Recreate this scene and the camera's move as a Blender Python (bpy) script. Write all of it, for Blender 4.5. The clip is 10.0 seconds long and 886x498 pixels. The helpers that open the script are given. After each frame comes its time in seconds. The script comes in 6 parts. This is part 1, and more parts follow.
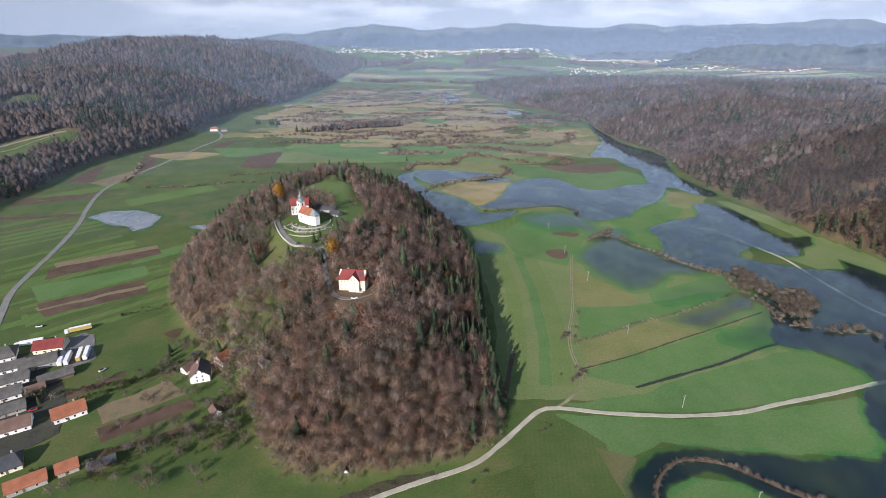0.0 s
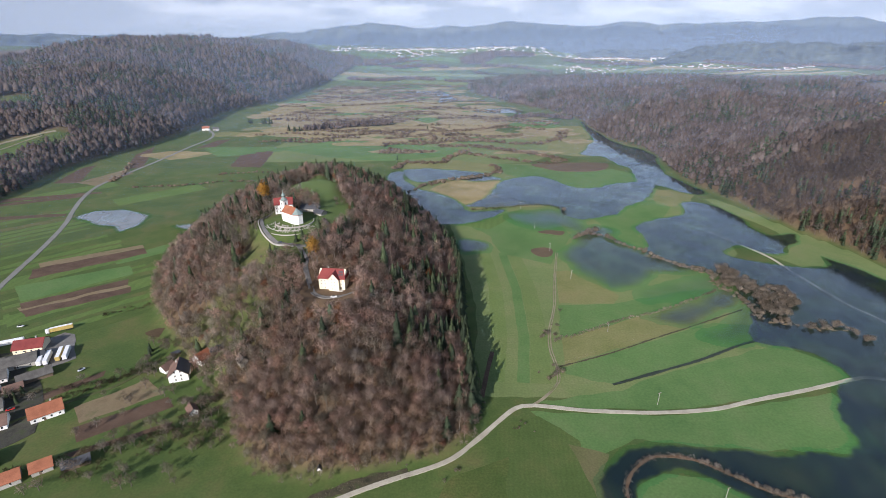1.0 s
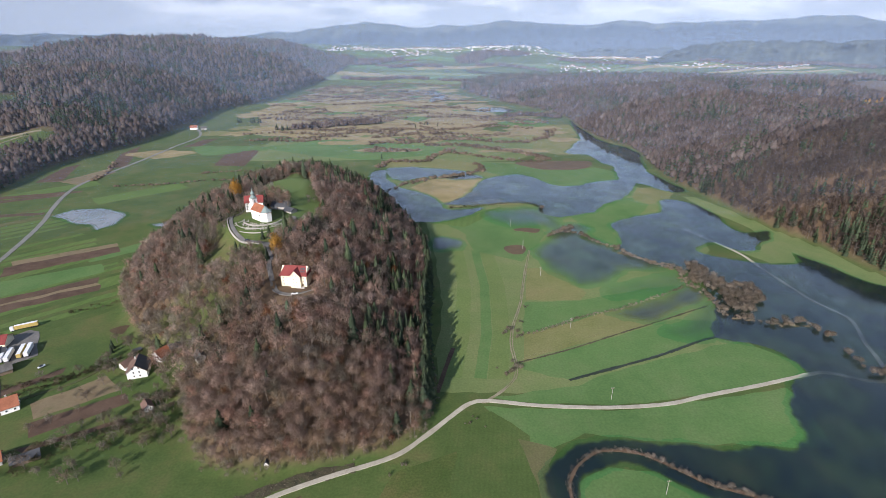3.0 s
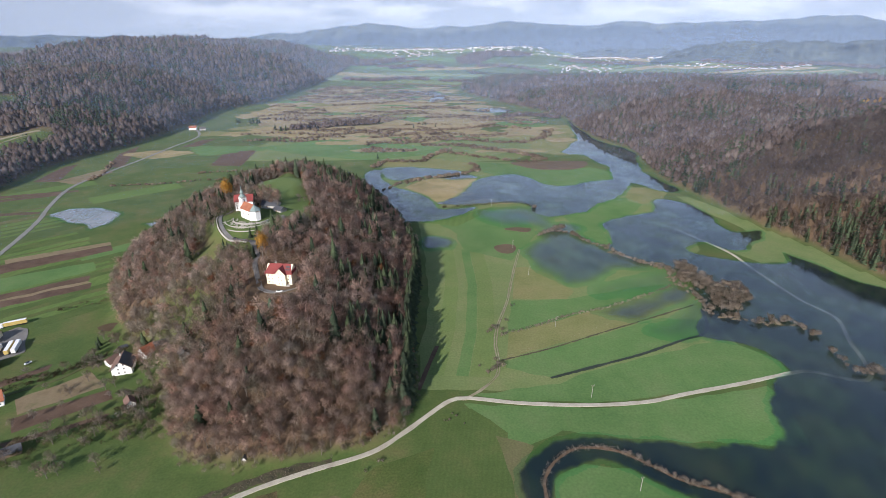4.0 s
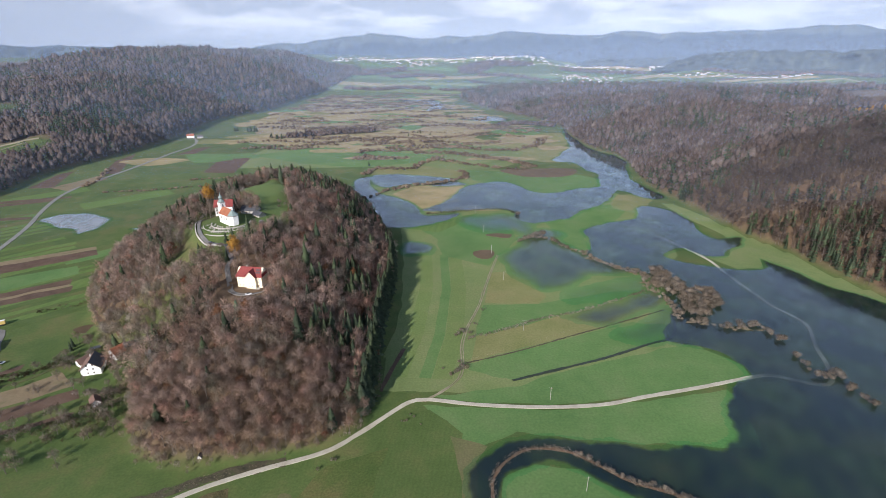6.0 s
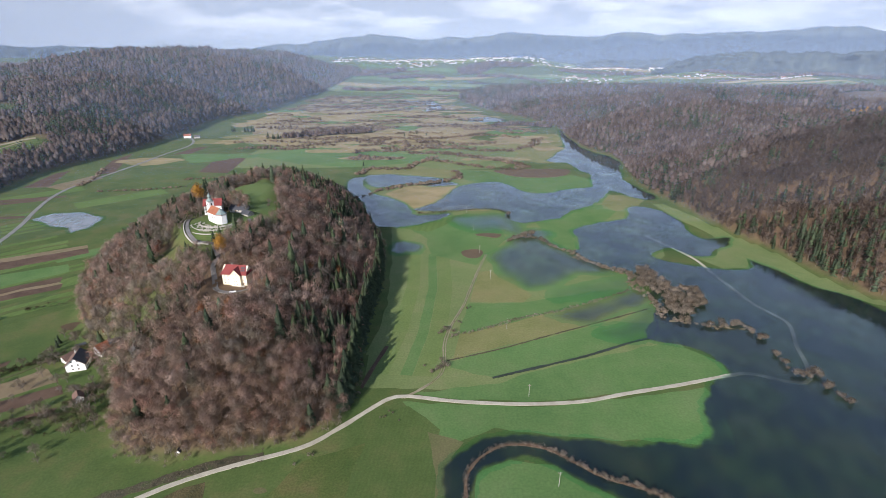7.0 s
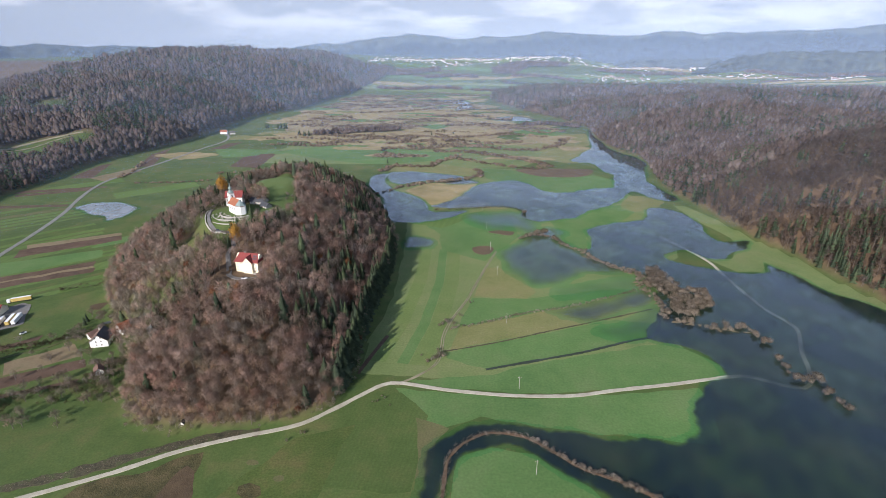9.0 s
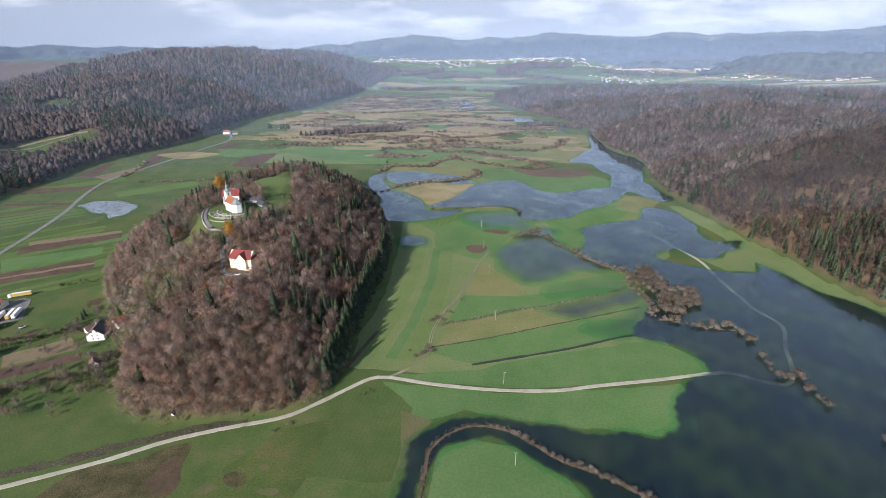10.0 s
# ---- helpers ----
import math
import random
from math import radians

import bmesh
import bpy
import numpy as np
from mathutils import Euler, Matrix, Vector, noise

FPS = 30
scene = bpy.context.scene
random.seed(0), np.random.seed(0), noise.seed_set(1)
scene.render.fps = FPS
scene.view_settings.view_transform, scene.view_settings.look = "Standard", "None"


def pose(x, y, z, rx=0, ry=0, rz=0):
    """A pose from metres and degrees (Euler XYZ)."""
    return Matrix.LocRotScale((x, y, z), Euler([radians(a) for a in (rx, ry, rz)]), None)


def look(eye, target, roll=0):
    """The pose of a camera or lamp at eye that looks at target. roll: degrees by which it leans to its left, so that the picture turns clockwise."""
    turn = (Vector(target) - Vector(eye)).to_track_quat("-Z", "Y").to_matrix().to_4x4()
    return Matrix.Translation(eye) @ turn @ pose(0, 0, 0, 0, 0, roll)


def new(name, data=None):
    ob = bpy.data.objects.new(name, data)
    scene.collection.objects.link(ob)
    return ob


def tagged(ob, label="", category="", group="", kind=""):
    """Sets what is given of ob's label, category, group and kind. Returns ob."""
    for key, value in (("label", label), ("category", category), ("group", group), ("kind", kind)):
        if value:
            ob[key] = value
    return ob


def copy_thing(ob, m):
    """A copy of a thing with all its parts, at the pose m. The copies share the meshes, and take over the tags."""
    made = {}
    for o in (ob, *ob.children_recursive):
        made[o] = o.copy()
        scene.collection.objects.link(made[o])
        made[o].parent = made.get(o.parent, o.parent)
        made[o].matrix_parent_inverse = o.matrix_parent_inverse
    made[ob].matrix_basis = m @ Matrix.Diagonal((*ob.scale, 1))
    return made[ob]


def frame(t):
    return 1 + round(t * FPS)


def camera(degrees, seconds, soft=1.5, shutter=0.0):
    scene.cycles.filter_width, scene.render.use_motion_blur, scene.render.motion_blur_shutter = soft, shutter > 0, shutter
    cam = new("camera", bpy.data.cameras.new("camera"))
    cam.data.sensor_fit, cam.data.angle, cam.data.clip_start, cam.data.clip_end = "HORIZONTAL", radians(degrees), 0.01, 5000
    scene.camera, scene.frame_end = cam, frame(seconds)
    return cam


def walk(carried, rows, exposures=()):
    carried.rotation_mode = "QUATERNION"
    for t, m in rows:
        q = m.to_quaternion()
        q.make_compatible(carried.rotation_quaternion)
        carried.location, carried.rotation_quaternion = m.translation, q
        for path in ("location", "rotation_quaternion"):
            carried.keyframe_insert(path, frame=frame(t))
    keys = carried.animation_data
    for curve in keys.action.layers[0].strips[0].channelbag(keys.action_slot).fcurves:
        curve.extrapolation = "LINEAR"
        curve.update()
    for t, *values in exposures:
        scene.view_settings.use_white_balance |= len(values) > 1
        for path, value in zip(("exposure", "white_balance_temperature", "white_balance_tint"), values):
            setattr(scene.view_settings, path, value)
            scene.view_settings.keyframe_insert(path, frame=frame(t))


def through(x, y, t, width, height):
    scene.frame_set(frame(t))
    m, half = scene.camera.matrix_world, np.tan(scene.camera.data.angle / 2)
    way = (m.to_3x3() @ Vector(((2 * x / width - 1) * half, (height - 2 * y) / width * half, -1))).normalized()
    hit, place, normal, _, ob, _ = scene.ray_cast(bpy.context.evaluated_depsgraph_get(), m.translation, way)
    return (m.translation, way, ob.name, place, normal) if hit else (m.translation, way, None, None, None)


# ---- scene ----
cam = camera(83.0, 10.0, 0.8)
PATH = [
    (0, (-0.296, -0.365, 194.137), (-0.23, 1.479, 193.364), 0.3),
    (0.5, (6.068, -0.965, 194.563), (6.138, 0.877, 193.788), 0.3),
    (1, (12.342, -1.851, 194.665), (12.415, -0.01, 193.887), 0.2),
    (1.5, (18.984, -2.387, 194.371), (19.06, -0.546, 193.592), 0.2),
    (2, (25.427, -3.052, 194.201), (25.504, -1.212, 193.421), 0.1),
    (2.5, (31.812, -3.882, 194.016), (31.889, -2.042, 193.236), 0.1),
    (4, (51.417, -7.401, 192.624), (51.478, -5.559, 191.847), -0.0),
    (4.5, (57.652, -8.566, 192.293), (57.707, -6.721, 191.525), -0.1),
    (5, (64.384, -10.067, 192.146), (64.436, -8.213, 191.396), -0.1),
    (5.5, (71.125, -12.099, 191.906), (71.17, -10.244, 191.159), -0.1),
    (7, (90.123, -17.422, 191.165), (90.158, -15.565, 190.423), 0.0),
    (7.5, (96.169, -19.712, 191.04), (96.193, -17.855, 190.298), 0.1),
    (8, (101.071, -21.991, 190.869), (101.035, -20.135, 190.126), 0.0),
    (8.5, (106.564, -24.525, 190.992), (106.479, -22.671, 190.247), 0.0),
    (9, (112.758, -27.089, 190.988), (112.66, -25.235, 190.244), 0.0),
    (9.5, (118.537, -29.636, 190.892), (118.431, -27.783, 190.149), 0.0),
    (10, (124.524, -32.843, 190.987), (124.406, -30.989, 190.246), -0.0),
]
walk(cam, [(t, look(eye, target, roll)) for t, eye, target, roll in PATH], exposures=((0.0, 0.56, 6150, 15.5), (4.0, 0.63, 6150, 15.5), (10.0, 0.65, 6150, 15.5)))

import itertools

# ---- world, sun ----
SUN_FROM = Vector((-0.462 * 0.897, -0.887 * 0.897, 0.442))
world = bpy.data.worlds.new("world")
scene.world = world
world.use_nodes = True
wt = world.node_tree
wt.nodes.clear()


def wnode(kind, **kw):
    n = wt.nodes.new(kind)
    for k, v in kw.items():
        if k in n.inputs:
            n.inputs[k].default_value = v
    return n


sky = wt.nodes.new("ShaderNodeTexSky")
sky.sky_type = "NISHITA"
sky.sun_disc = False
sky.sun_elevation, sky.sun_rotation = radians(26.2), radians(207.5)
sky.altitude, sky.air_density, sky.dust_density, sky.ozone_density = 400, 1.0, 0.4, 2.0
w_coord = wt.nodes.new("ShaderNodeTexCoord")
w_map = wt.nodes.new("ShaderNodeMapping")
w_map.inputs["Scale"].default_value = (3.6, 3.6, 15.0)
w_map.inputs["Location"].default_value = (0.3, 0.9, 0.15)
w_noise = wnode("ShaderNodeTexNoise", Scale=1.5, Detail=8.0, Roughness=0.55)
w_ramp = wt.nodes.new("ShaderNodeValToRGB")
w_ramp.color_ramp.elements[0].position, w_ramp.color_ramp.elements[1].position = 0.46, 0.6
w_mix = wt.nodes.new("ShaderNodeMix")
w_mix.data_type = "RGBA"
w_mix.inputs["B"].default_value = (10.8, 11.5, 12.3, 1)
w_sep = wt.nodes.new("ShaderNodeSeparateXYZ")
w_rise = wt.nodes.new("ShaderNodeMapRange")
w_rise.inputs["From Min"].default_value, w_rise.inputs["From Max"].default_value = 0.012, 0.045
w_mul = wt.nodes.new("ShaderNodeMath")
w_mul.operation = "MULTIPLY"
w_low = wt.nodes.new("ShaderNodeMapRange")
w_low.inputs["From Min"].default_value, w_low.inputs["From Max"].default_value = 0.1, 0.7
w_low.inputs["To Min"].default_value, w_low.inputs["To Max"].default_value = 0.95, 0.1
w_pale = wt.nodes.new("ShaderNodeMix")
w_pale.data_type = "RGBA"
w_thin = wt.nodes.new("ShaderNodeMapRange")
w_thin.inputs["From Min"].default_value, w_thin.inputs["From Max"].default_value = 0.08, 0.22
w_thin.inputs["To Min"].default_value, w_thin.inputs["To Max"].default_value = 1.0, 0.16
w_few = wt.nodes.new("ShaderNodeMath")
w_few.operation = "MULTIPLY"
w_deck = wt.nodes.new("ShaderNodeMix")
w_deck.data_type = "RGBA"
w_deck.inputs["A"].default_value, w_deck.inputs["B"].default_value = (6.5, 7.3, 8.5, 1), (12.2, 16.2, 22.5, 1)
w_high = wt.nodes.new("ShaderNodeMapRange")
w_high.inputs["From Min"].default_value, w_high.inputs["From Max"].default_value = 0.09, 0.3
w_back = wnode("ShaderNodeBackground", Strength=0.05)
w_out = wt.nodes.new("ShaderNodeOutputWorld")
for a, b in ((w_coord.outputs["Generated"], w_map.inputs["Vector"]), (w_map.outputs[0], w_noise.inputs["Vector"]),
             (w_noise.outputs["Fac"], w_ramp.inputs[0]), (w_coord.outputs["Generated"], w_sep.inputs[0]),
             (w_sep.outputs["Z"], w_rise.inputs["Value"]), (w_rise.outputs[0], w_mul.inputs[0]),
             (w_ramp.outputs[0], w_mul.inputs[1]), (w_mul.outputs[0], w_few.inputs[0]), (w_sep.outputs["Z"], w_thin.inputs["Value"]),
             (w_thin.outputs[0], w_few.inputs[1]), (w_few.outputs[0], w_mix.inputs["Factor"]),
             (sky.outputs[0], w_pale.inputs["A"]), (w_sep.outputs["Z"], w_low.inputs["Value"]),
             (w_low.outputs[0], w_pale.inputs["Factor"]), (w_pale.outputs["Result"], w_mix.inputs["A"]), (w_mix.outputs["Result"], w_back.inputs["Color"]),
             (w_sep.outputs["Z"], w_high.inputs["Value"]), (w_high.outputs[0], w_deck.inputs["Factor"]), (w_deck.outputs["Result"], w_pale.inputs["B"]),
             (w_back.outputs[0], w_out.inputs[0])):
    wt.links.new(a, b)
sun = new("sun", bpy.data.lights.new("sun", "SUN"))
sun.data.energy, sun.data.angle, sun.data.color = 4.6, radians(0.6), (1.0, 0.93, 0.83)
sun.matrix_world = look(SUN_FROM * 900, (0, 0, 0))

# ---- materials ----
rng = np.random.default_rng(11)


def material(name, colours, scale=0.3, rough=0.9, fine=2.0, bump=0.3, tint=0.0, stripes=None, coat=0.0, metal=0.0, island=0.0, spec=0.25, grain=0.14):
    """A surface of two or three colours, mixed by a coarse and a fine noise in object space."""
    m = bpy.data.materials.new(name)
    m.use_nodes = True
    nt = m.node_tree
    bs = nt.nodes["Principled BSDF"]
    bs.inputs["Roughness"].default_value, bs.inputs["Metallic"].default_value = rough, metal
    bs.inputs["Specular IOR Level"].default_value = spec
    tc = nt.nodes.new("ShaderNodeTexCoord")
    n1, n2 = nt.nodes.new("ShaderNodeTexNoise"), nt.nodes.new("ShaderNodeTexNoise")
    n1.inputs["Scale"].default_value, n1.inputs["Detail"].default_value, n1.inputs["Roughness"].default_value = scale, 6.0, 0.65
    n2.inputs["Scale"].default_value, n2.inputs["Detail"].default_value = fine, 4.0
    for n in (n1, n2):
        nt.links.new(tc.outputs["Object"], n.inputs["Vector"])
    ramp = nt.nodes.new("ShaderNodeValToRGB")
    el = ramp.color_ramp.elements
    el[0].position, el[1].position = 0.33, 0.67
    el[0].color, el[1].color = (*colours[0], 1), (*colours[-1], 1)
    if len(colours) == 3:
        e = el.new(0.5)
        e.color = (*colours[1], 1)
    nt.links.new(n1.outputs["Fac"], ramp.inputs[0])
    value = nt.nodes.new("ShaderNodeMapRange")
    value.inputs["From Min"].default_value, value.inputs["From Max"].default_value = 0.3, 0.7
    value.inputs["To Min"].default_value, value.inputs["To Max"].default_value = 1 - grain, 1 + grain
    nt.links.new(n2.outputs["Fac"], value.inputs["Value"])
    hsv = nt.nodes.new("ShaderNodeHueSaturation")
    nt.links.new(ramp.outputs[0], hsv.inputs["Color"])
    last = value.outputs[0]
    n3 = nt.nodes.new("ShaderNodeTexNoise")
    n3.inputs["Scale"].default_value, n3.inputs["Detail"].default_value = scale * 0.27, 3.0
    nt.links.new(tc.outputs["Object"], n3.inputs["Vector"])

    def times(sock, lo, hi):
        r, mul = nt.nodes.new("ShaderNodeMapRange"), nt.nodes.new("ShaderNodeMath")
        mul.operation = "MULTIPLY"
        r.inputs["To Min"].default_value, r.inputs["To Max"].default_value = lo, hi
        nt.links.new(sock, r.inputs["Value"])
        nt.links.new(r.outputs[0], mul.inputs[0])
        nt.links.new(last, mul.inputs[1])
        return mul.outputs[0]

    last = times(n3.outputs["Fac"], 0.72, 1.28)
    if tint:
        at = nt.nodes.new("ShaderNodeAttribute")
        at.attribute_name = "tint"
        last = times(at.outputs["Fac"], 1 - tint, 1 + tint)
    if island:
        ge = nt.nodes.new("ShaderNodeNewGeometry")
        last = times(ge.outputs["Random Per Island"], 1 - island, 1 + island)
    if stripes:
        width, turn, depth = stripes
        mp, wv = nt.nodes.new("ShaderNodeMapping"), nt.nodes.new("ShaderNodeTexWave")
        mp.inputs["Rotation"].default_value = (0, 0, radians(-turn))
        wv.inputs["Scale"].default_value, wv.inputs["Distortion"].default_value, wv.inputs["Detail"].default_value = 0.314 / width, 1.6, 3.0
        wv.inputs["Detail Scale"].default_value = 0.6
        wv.bands_direction = "Y"
        nt.links.new(tc.outputs["Object"], mp.inputs["Vector"])
        nt.links.new(mp.outputs[0], wv.inputs["Vector"])
        last = times(wv.outputs["Fac"], 1 - depth, 1 + depth)
    nt.links.new(last, hsv.inputs["Value"])
    nt.links.new(hsv.outputs[0], bs.inputs["Base Color"])
    if bump:
        bp = nt.nodes.new("ShaderNodeBump")
        bp.inputs["Strength"].default_value, bp.inputs["Distance"].default_value = bump, 0.3
        nt.links.new(n2.outputs["Fac"], bp.inputs["Height"])
        nt.links.new(bp.outputs[0], bs.inputs["Normal"])
    return m


def foliage(name, colours, vary=0.25, island=0.12, through=0.5):
    """Twigs, leaves or needles: the hue runs through the colours from tree to tree, and a little light passes."""
    m = bpy.data.materials.new(name)
    m.use_nodes = True
    nt = m.node_tree
    nt.nodes.clear()
    at, ob, add, mul, fr, ramp, hsv, ge, isl, val, prod, tc, nz, pat, prod2, df, tl, mx, out = (nt.nodes.new("ShaderNode" + k) for k in (
        "Attribute", "ObjectInfo", "Math", "Math", "Math", "ValToRGB", "HueSaturation", "NewGeometry", "MapRange", "MapRange", "Math", "TexCoord", "TexNoise", "MapRange", "Math",
        "BsdfDiffuse", "BsdfTranslucent", "MixShader", "OutputMaterial"))
    at.attribute_name = "tint"
    add.operation, mul.operation, fr.operation, prod.operation, prod2.operation = "ADD", "MULTIPLY", "FRACT", "MULTIPLY", "MULTIPLY"
    mul.inputs[1].default_value = 3.7
    el = ramp.color_ramp.elements
    el[0].color, el[1].color = (*colours[0], 1), (*colours[0], 1)
    for k, c in enumerate(colours[1:]):
        el.new((k + 1) / len(colours)).color = (*c, 1)
    for node, lo, hi in ((isl, 1 - island, 1 + island), (val, 1 - vary, 1 + vary), (pat, 0.7, 1.3)):
        node.inputs["To Min"].default_value, node.inputs["To Max"].default_value = lo, hi
    pat.inputs["From Min"].default_value, pat.inputs["From Max"].default_value = 0.3, 0.7
    nz.inputs["Scale"].default_value, nz.inputs["Detail"].default_value = 0.03, 3.0
    nf, mot, prod3 = (nt.nodes.new("ShaderNode" + k) for k in ("TexNoise", "MapRange", "Math"))
    nf.inputs["Scale"].default_value, nf.inputs["Detail"].default_value, nf.inputs["Roughness"].default_value = 0.45, 4.0, 0.7
    mot.inputs["From Min"].default_value, mot.inputs["From Max"].default_value = 0.3, 0.7
    mot.inputs["To Min"].default_value, mot.inputs["To Max"].default_value = 0.6, 1.4
    prod3.operation = "MULTIPLY"
    nt.links.new(tc.outputs["Object"], nf.inputs["Vector"])
    nt.links.new(nf.outputs["Fac"], mot.inputs["Value"])
    nt.links.new(mot.outputs[0], prod3.inputs[0])
    nt.links.new(prod2.outputs[0], prod3.inputs[1])
    mx.inputs[0].default_value = through
    for a, b in ((at.outputs["Fac"], mul.inputs[0]), (mul.outputs[0], add.inputs[0]), (ob.outputs["Random"], add.inputs[1]), (add.outputs[0], fr.inputs[0]), (fr.outputs[0], ramp.inputs[0]),
                 (ramp.outputs[0], hsv.inputs["Color"]), (ge.outputs["Random Per Island"], isl.inputs["Value"]), (at.outputs["Fac"], val.inputs["Value"]), (isl.outputs[0], prod.inputs[0]),
                 (val.outputs[0], prod.inputs[1]), (tc.outputs["Object"], nz.inputs["Vector"]), (nz.outputs["Fac"], pat.inputs["Value"]), (prod.outputs[0], prod2.inputs[0]), (pat.outputs[0], prod2.inputs[1]),
                 (prod3.outputs[0], hsv.inputs["Value"]), (hsv.outputs[0], df.inputs["Color"]), (hsv.outputs[0], tl.inputs["Color"]), (df.outputs[0], mx.inputs[1]), (tl.outputs[0], mx.inputs[2]), (mx.outputs[0], out.inputs[0])):
        nt.links.new(a, b)
    return m


GRASS = material("grass", [(0.044, 0.074, 0.015), (0.066, 0.088, 0.021), (0.1, 0.092, 0.032)], 0.035, fine=0.9, grain=0.22)
M_LUSH = material("lush_meadow", [(0.07, 0.138, 0.038), (0.088, 0.155, 0.046), (0.108, 0.162, 0.056)], 0.03, fine=0.7)
M_MOWN = material("mown_meadow", [(0.07, 0.118, 0.026), (0.085, 0.135, 0.032), (0.1, 0.14, 0.038)], 0.02, fine=0.8, stripes=(7, 82, 0.06))
M_MEADOW = material("green_meadow", [(0.1, 0.146, 0.042), (0.115, 0.158, 0.047), (0.135, 0.164, 0.056)], 0.03, fine=0.7)
M_PALE = material("pale_meadow", [(0.11, 0.15, 0.05), (0.132, 0.167, 0.058), (0.158, 0.174, 0.07)], 0.03, fine=0.7)
M_OLIVE = material("olive_meadow", [(0.13, 0.14, 0.045), (0.16, 0.16, 0.06), (0.19, 0.17, 0.07)], 0.03, fine=0.7)
M_STRAW = material("straw_meadow", [(0.17, 0.15, 0.06), (0.24, 0.19, 0.09), (0.29, 0.23, 0.12)], 0.03, fine=0.7)
M_MARSH = material("marsh_reed", [(0.17, 0.125, 0.068), (0.27, 0.215, 0.12), (0.19, 0.18, 0.085)], 0.025, fine=0.6, bump=0.6)
M_REDREED = material("russet_sedge", [(0.085, 0.06, 0.038), (0.125, 0.088, 0.053)], 0.06, fine=0.8, bump=0.6)
M_PLOUGH = material("ploughed_soil", [(0.068, 0.042, 0.028), (0.092, 0.058, 0.039), (0.115, 0.076, 0.052)], 0.08, fine=1.6, bump=0.8, stripes=(1.5, 35, 0.05))
M_STUBBLE = material("stubble", [(0.14, 0.105, 0.06), (0.19, 0.145, 0.085), (0.12, 0.11, 0.05)], 0.09, fine=1.4, bump=0.7)
M_ROUGH = material("rough_pasture", [(0.04, 0.04, 0.016), (0.07, 0.06, 0.024), (0.1, 0.078, 0.037)], 0.12, fine=1.3, bump=0.9, grain=0.3)
M_HARROW = material("harrowed_grass", [(0.05, 0.08, 0.018), (0.062, 0.094, 0.023), (0.08, 0.1, 0.028)], 0.04, fine=0.9, stripes=(2.5, 80, 0.035))
M_DULL = material("dull_grass", [(0.075, 0.085, 0.03), (0.1, 0.098, 0.04), (0.12, 0.105, 0.05)], 0.06, fine=0.9)
M_BANK = material("rough_bank", [(0.035, 0.036, 0.02), (0.07, 0.06, 0.036), (0.06, 0.075, 0.028)], 0.16, fine=1.2, bump=0.9, grain=0.3)
M_FARWALL = material("far_walls", [(0.5, 0.49, 0.47), (0.64, 0.62, 0.6)], 0.02, bump=0)
M_RUSTSOIL = material("rust_brown_soil", [(0.066, 0.045, 0.025), (0.09, 0.062, 0.035)], 0.2, fine=1.5, bump=0.6)
# Trodden yard ground; its dark colour also holds the buildings' shadows.
M_YARD = material("trodden_shaded_yard", [(0.03, 0.03, 0.023), (0.052, 0.05, 0.04), (0.045, 0.055, 0.022)], 0.15, fine=1.5, bump=0.5)
M_LITTER = material("leaf_litter", [(0.1, 0.065, 0.04), (0.14, 0.09, 0.055)], 0.1)
M_GRAVEL = material("gravel", [(0.32, 0.29, 0.225), (0.42, 0.385, 0.305)], 0.15, fine=2.5)
M_RUT = material("earth_rut", [(0.19, 0.165, 0.105), (0.26, 0.225, 0.15)], 0.2, fine=2.5)
M_LANE = material("worn_pale_asphalt", [(0.16, 0.155, 0.14), (0.22, 0.213, 0.19)], 0.12, fine=2.0)
M_ASPHALT = material("asphalt", [(0.12, 0.115, 0.11), (0.17, 0.162, 0.15)], 0.1, fine=2.0)
M_VERGE = material("verge_grass", [(0.055, 0.07, 0.025), (0.085, 0.09, 0.035)], 0.15)
M_TWIG = foliage("bare_twigs", [(0.305, 0.228, 0.193), (0.367, 0.248, 0.194), (0.403, 0.311, 0.255), (0.367, 0.21, 0.16), (0.329, 0.243, 0.187)])
M_TWIG2 = foliage("grey_twigs", [(0.255, 0.211, 0.17), (0.228, 0.202, 0.147), (0.302, 0.26, 0.221), (0.255, 0.187, 0.147)])
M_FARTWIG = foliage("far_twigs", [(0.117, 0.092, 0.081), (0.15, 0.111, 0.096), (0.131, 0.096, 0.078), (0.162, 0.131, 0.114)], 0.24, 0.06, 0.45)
M_BRUSH = foliage("brown_brush", [(0.165, 0.12, 0.087), (0.232, 0.174, 0.125), (0.194, 0.154, 0.097)], 0.3)
M_THICKET = foliage("thicket_twigs", [(0.085, 0.075, 0.044), (0.13, 0.112, 0.072), (0.111, 0.104, 0.058)], 0.3)
M_WET = material("wet_ditch", [(0.022, 0.03, 0.02), (0.035, 0.045, 0.028)], 0.2, rough=0.5)
M_RUSSET = foliage("russet_leaves", [(0.187, 0.083, 0.055), (0.231, 0.121, 0.077), (0.198, 0.099, 0.05)], 0.25)
M_BARK = material("bark", [(0.12, 0.1, 0.082), (0.19, 0.165, 0.138)], 0.4, fine=4.0)
M_NEEDLE = foliage("needles", [(0.05, 0.068, 0.045), (0.066, 0.086, 0.054), (0.075, 0.098, 0.052)], 0.3, 0.2, 0.3)
M_LARCH = foliage("golden_larch", [(0.46, 0.24, 0.05), (0.55, 0.31, 0.075)], 0.15, 0.2)
M_SHRUB = foliage("shrub_twigs", [(0.27, 0.227, 0.173), (0.338, 0.284, 0.223), (0.297, 0.234, 0.171)])
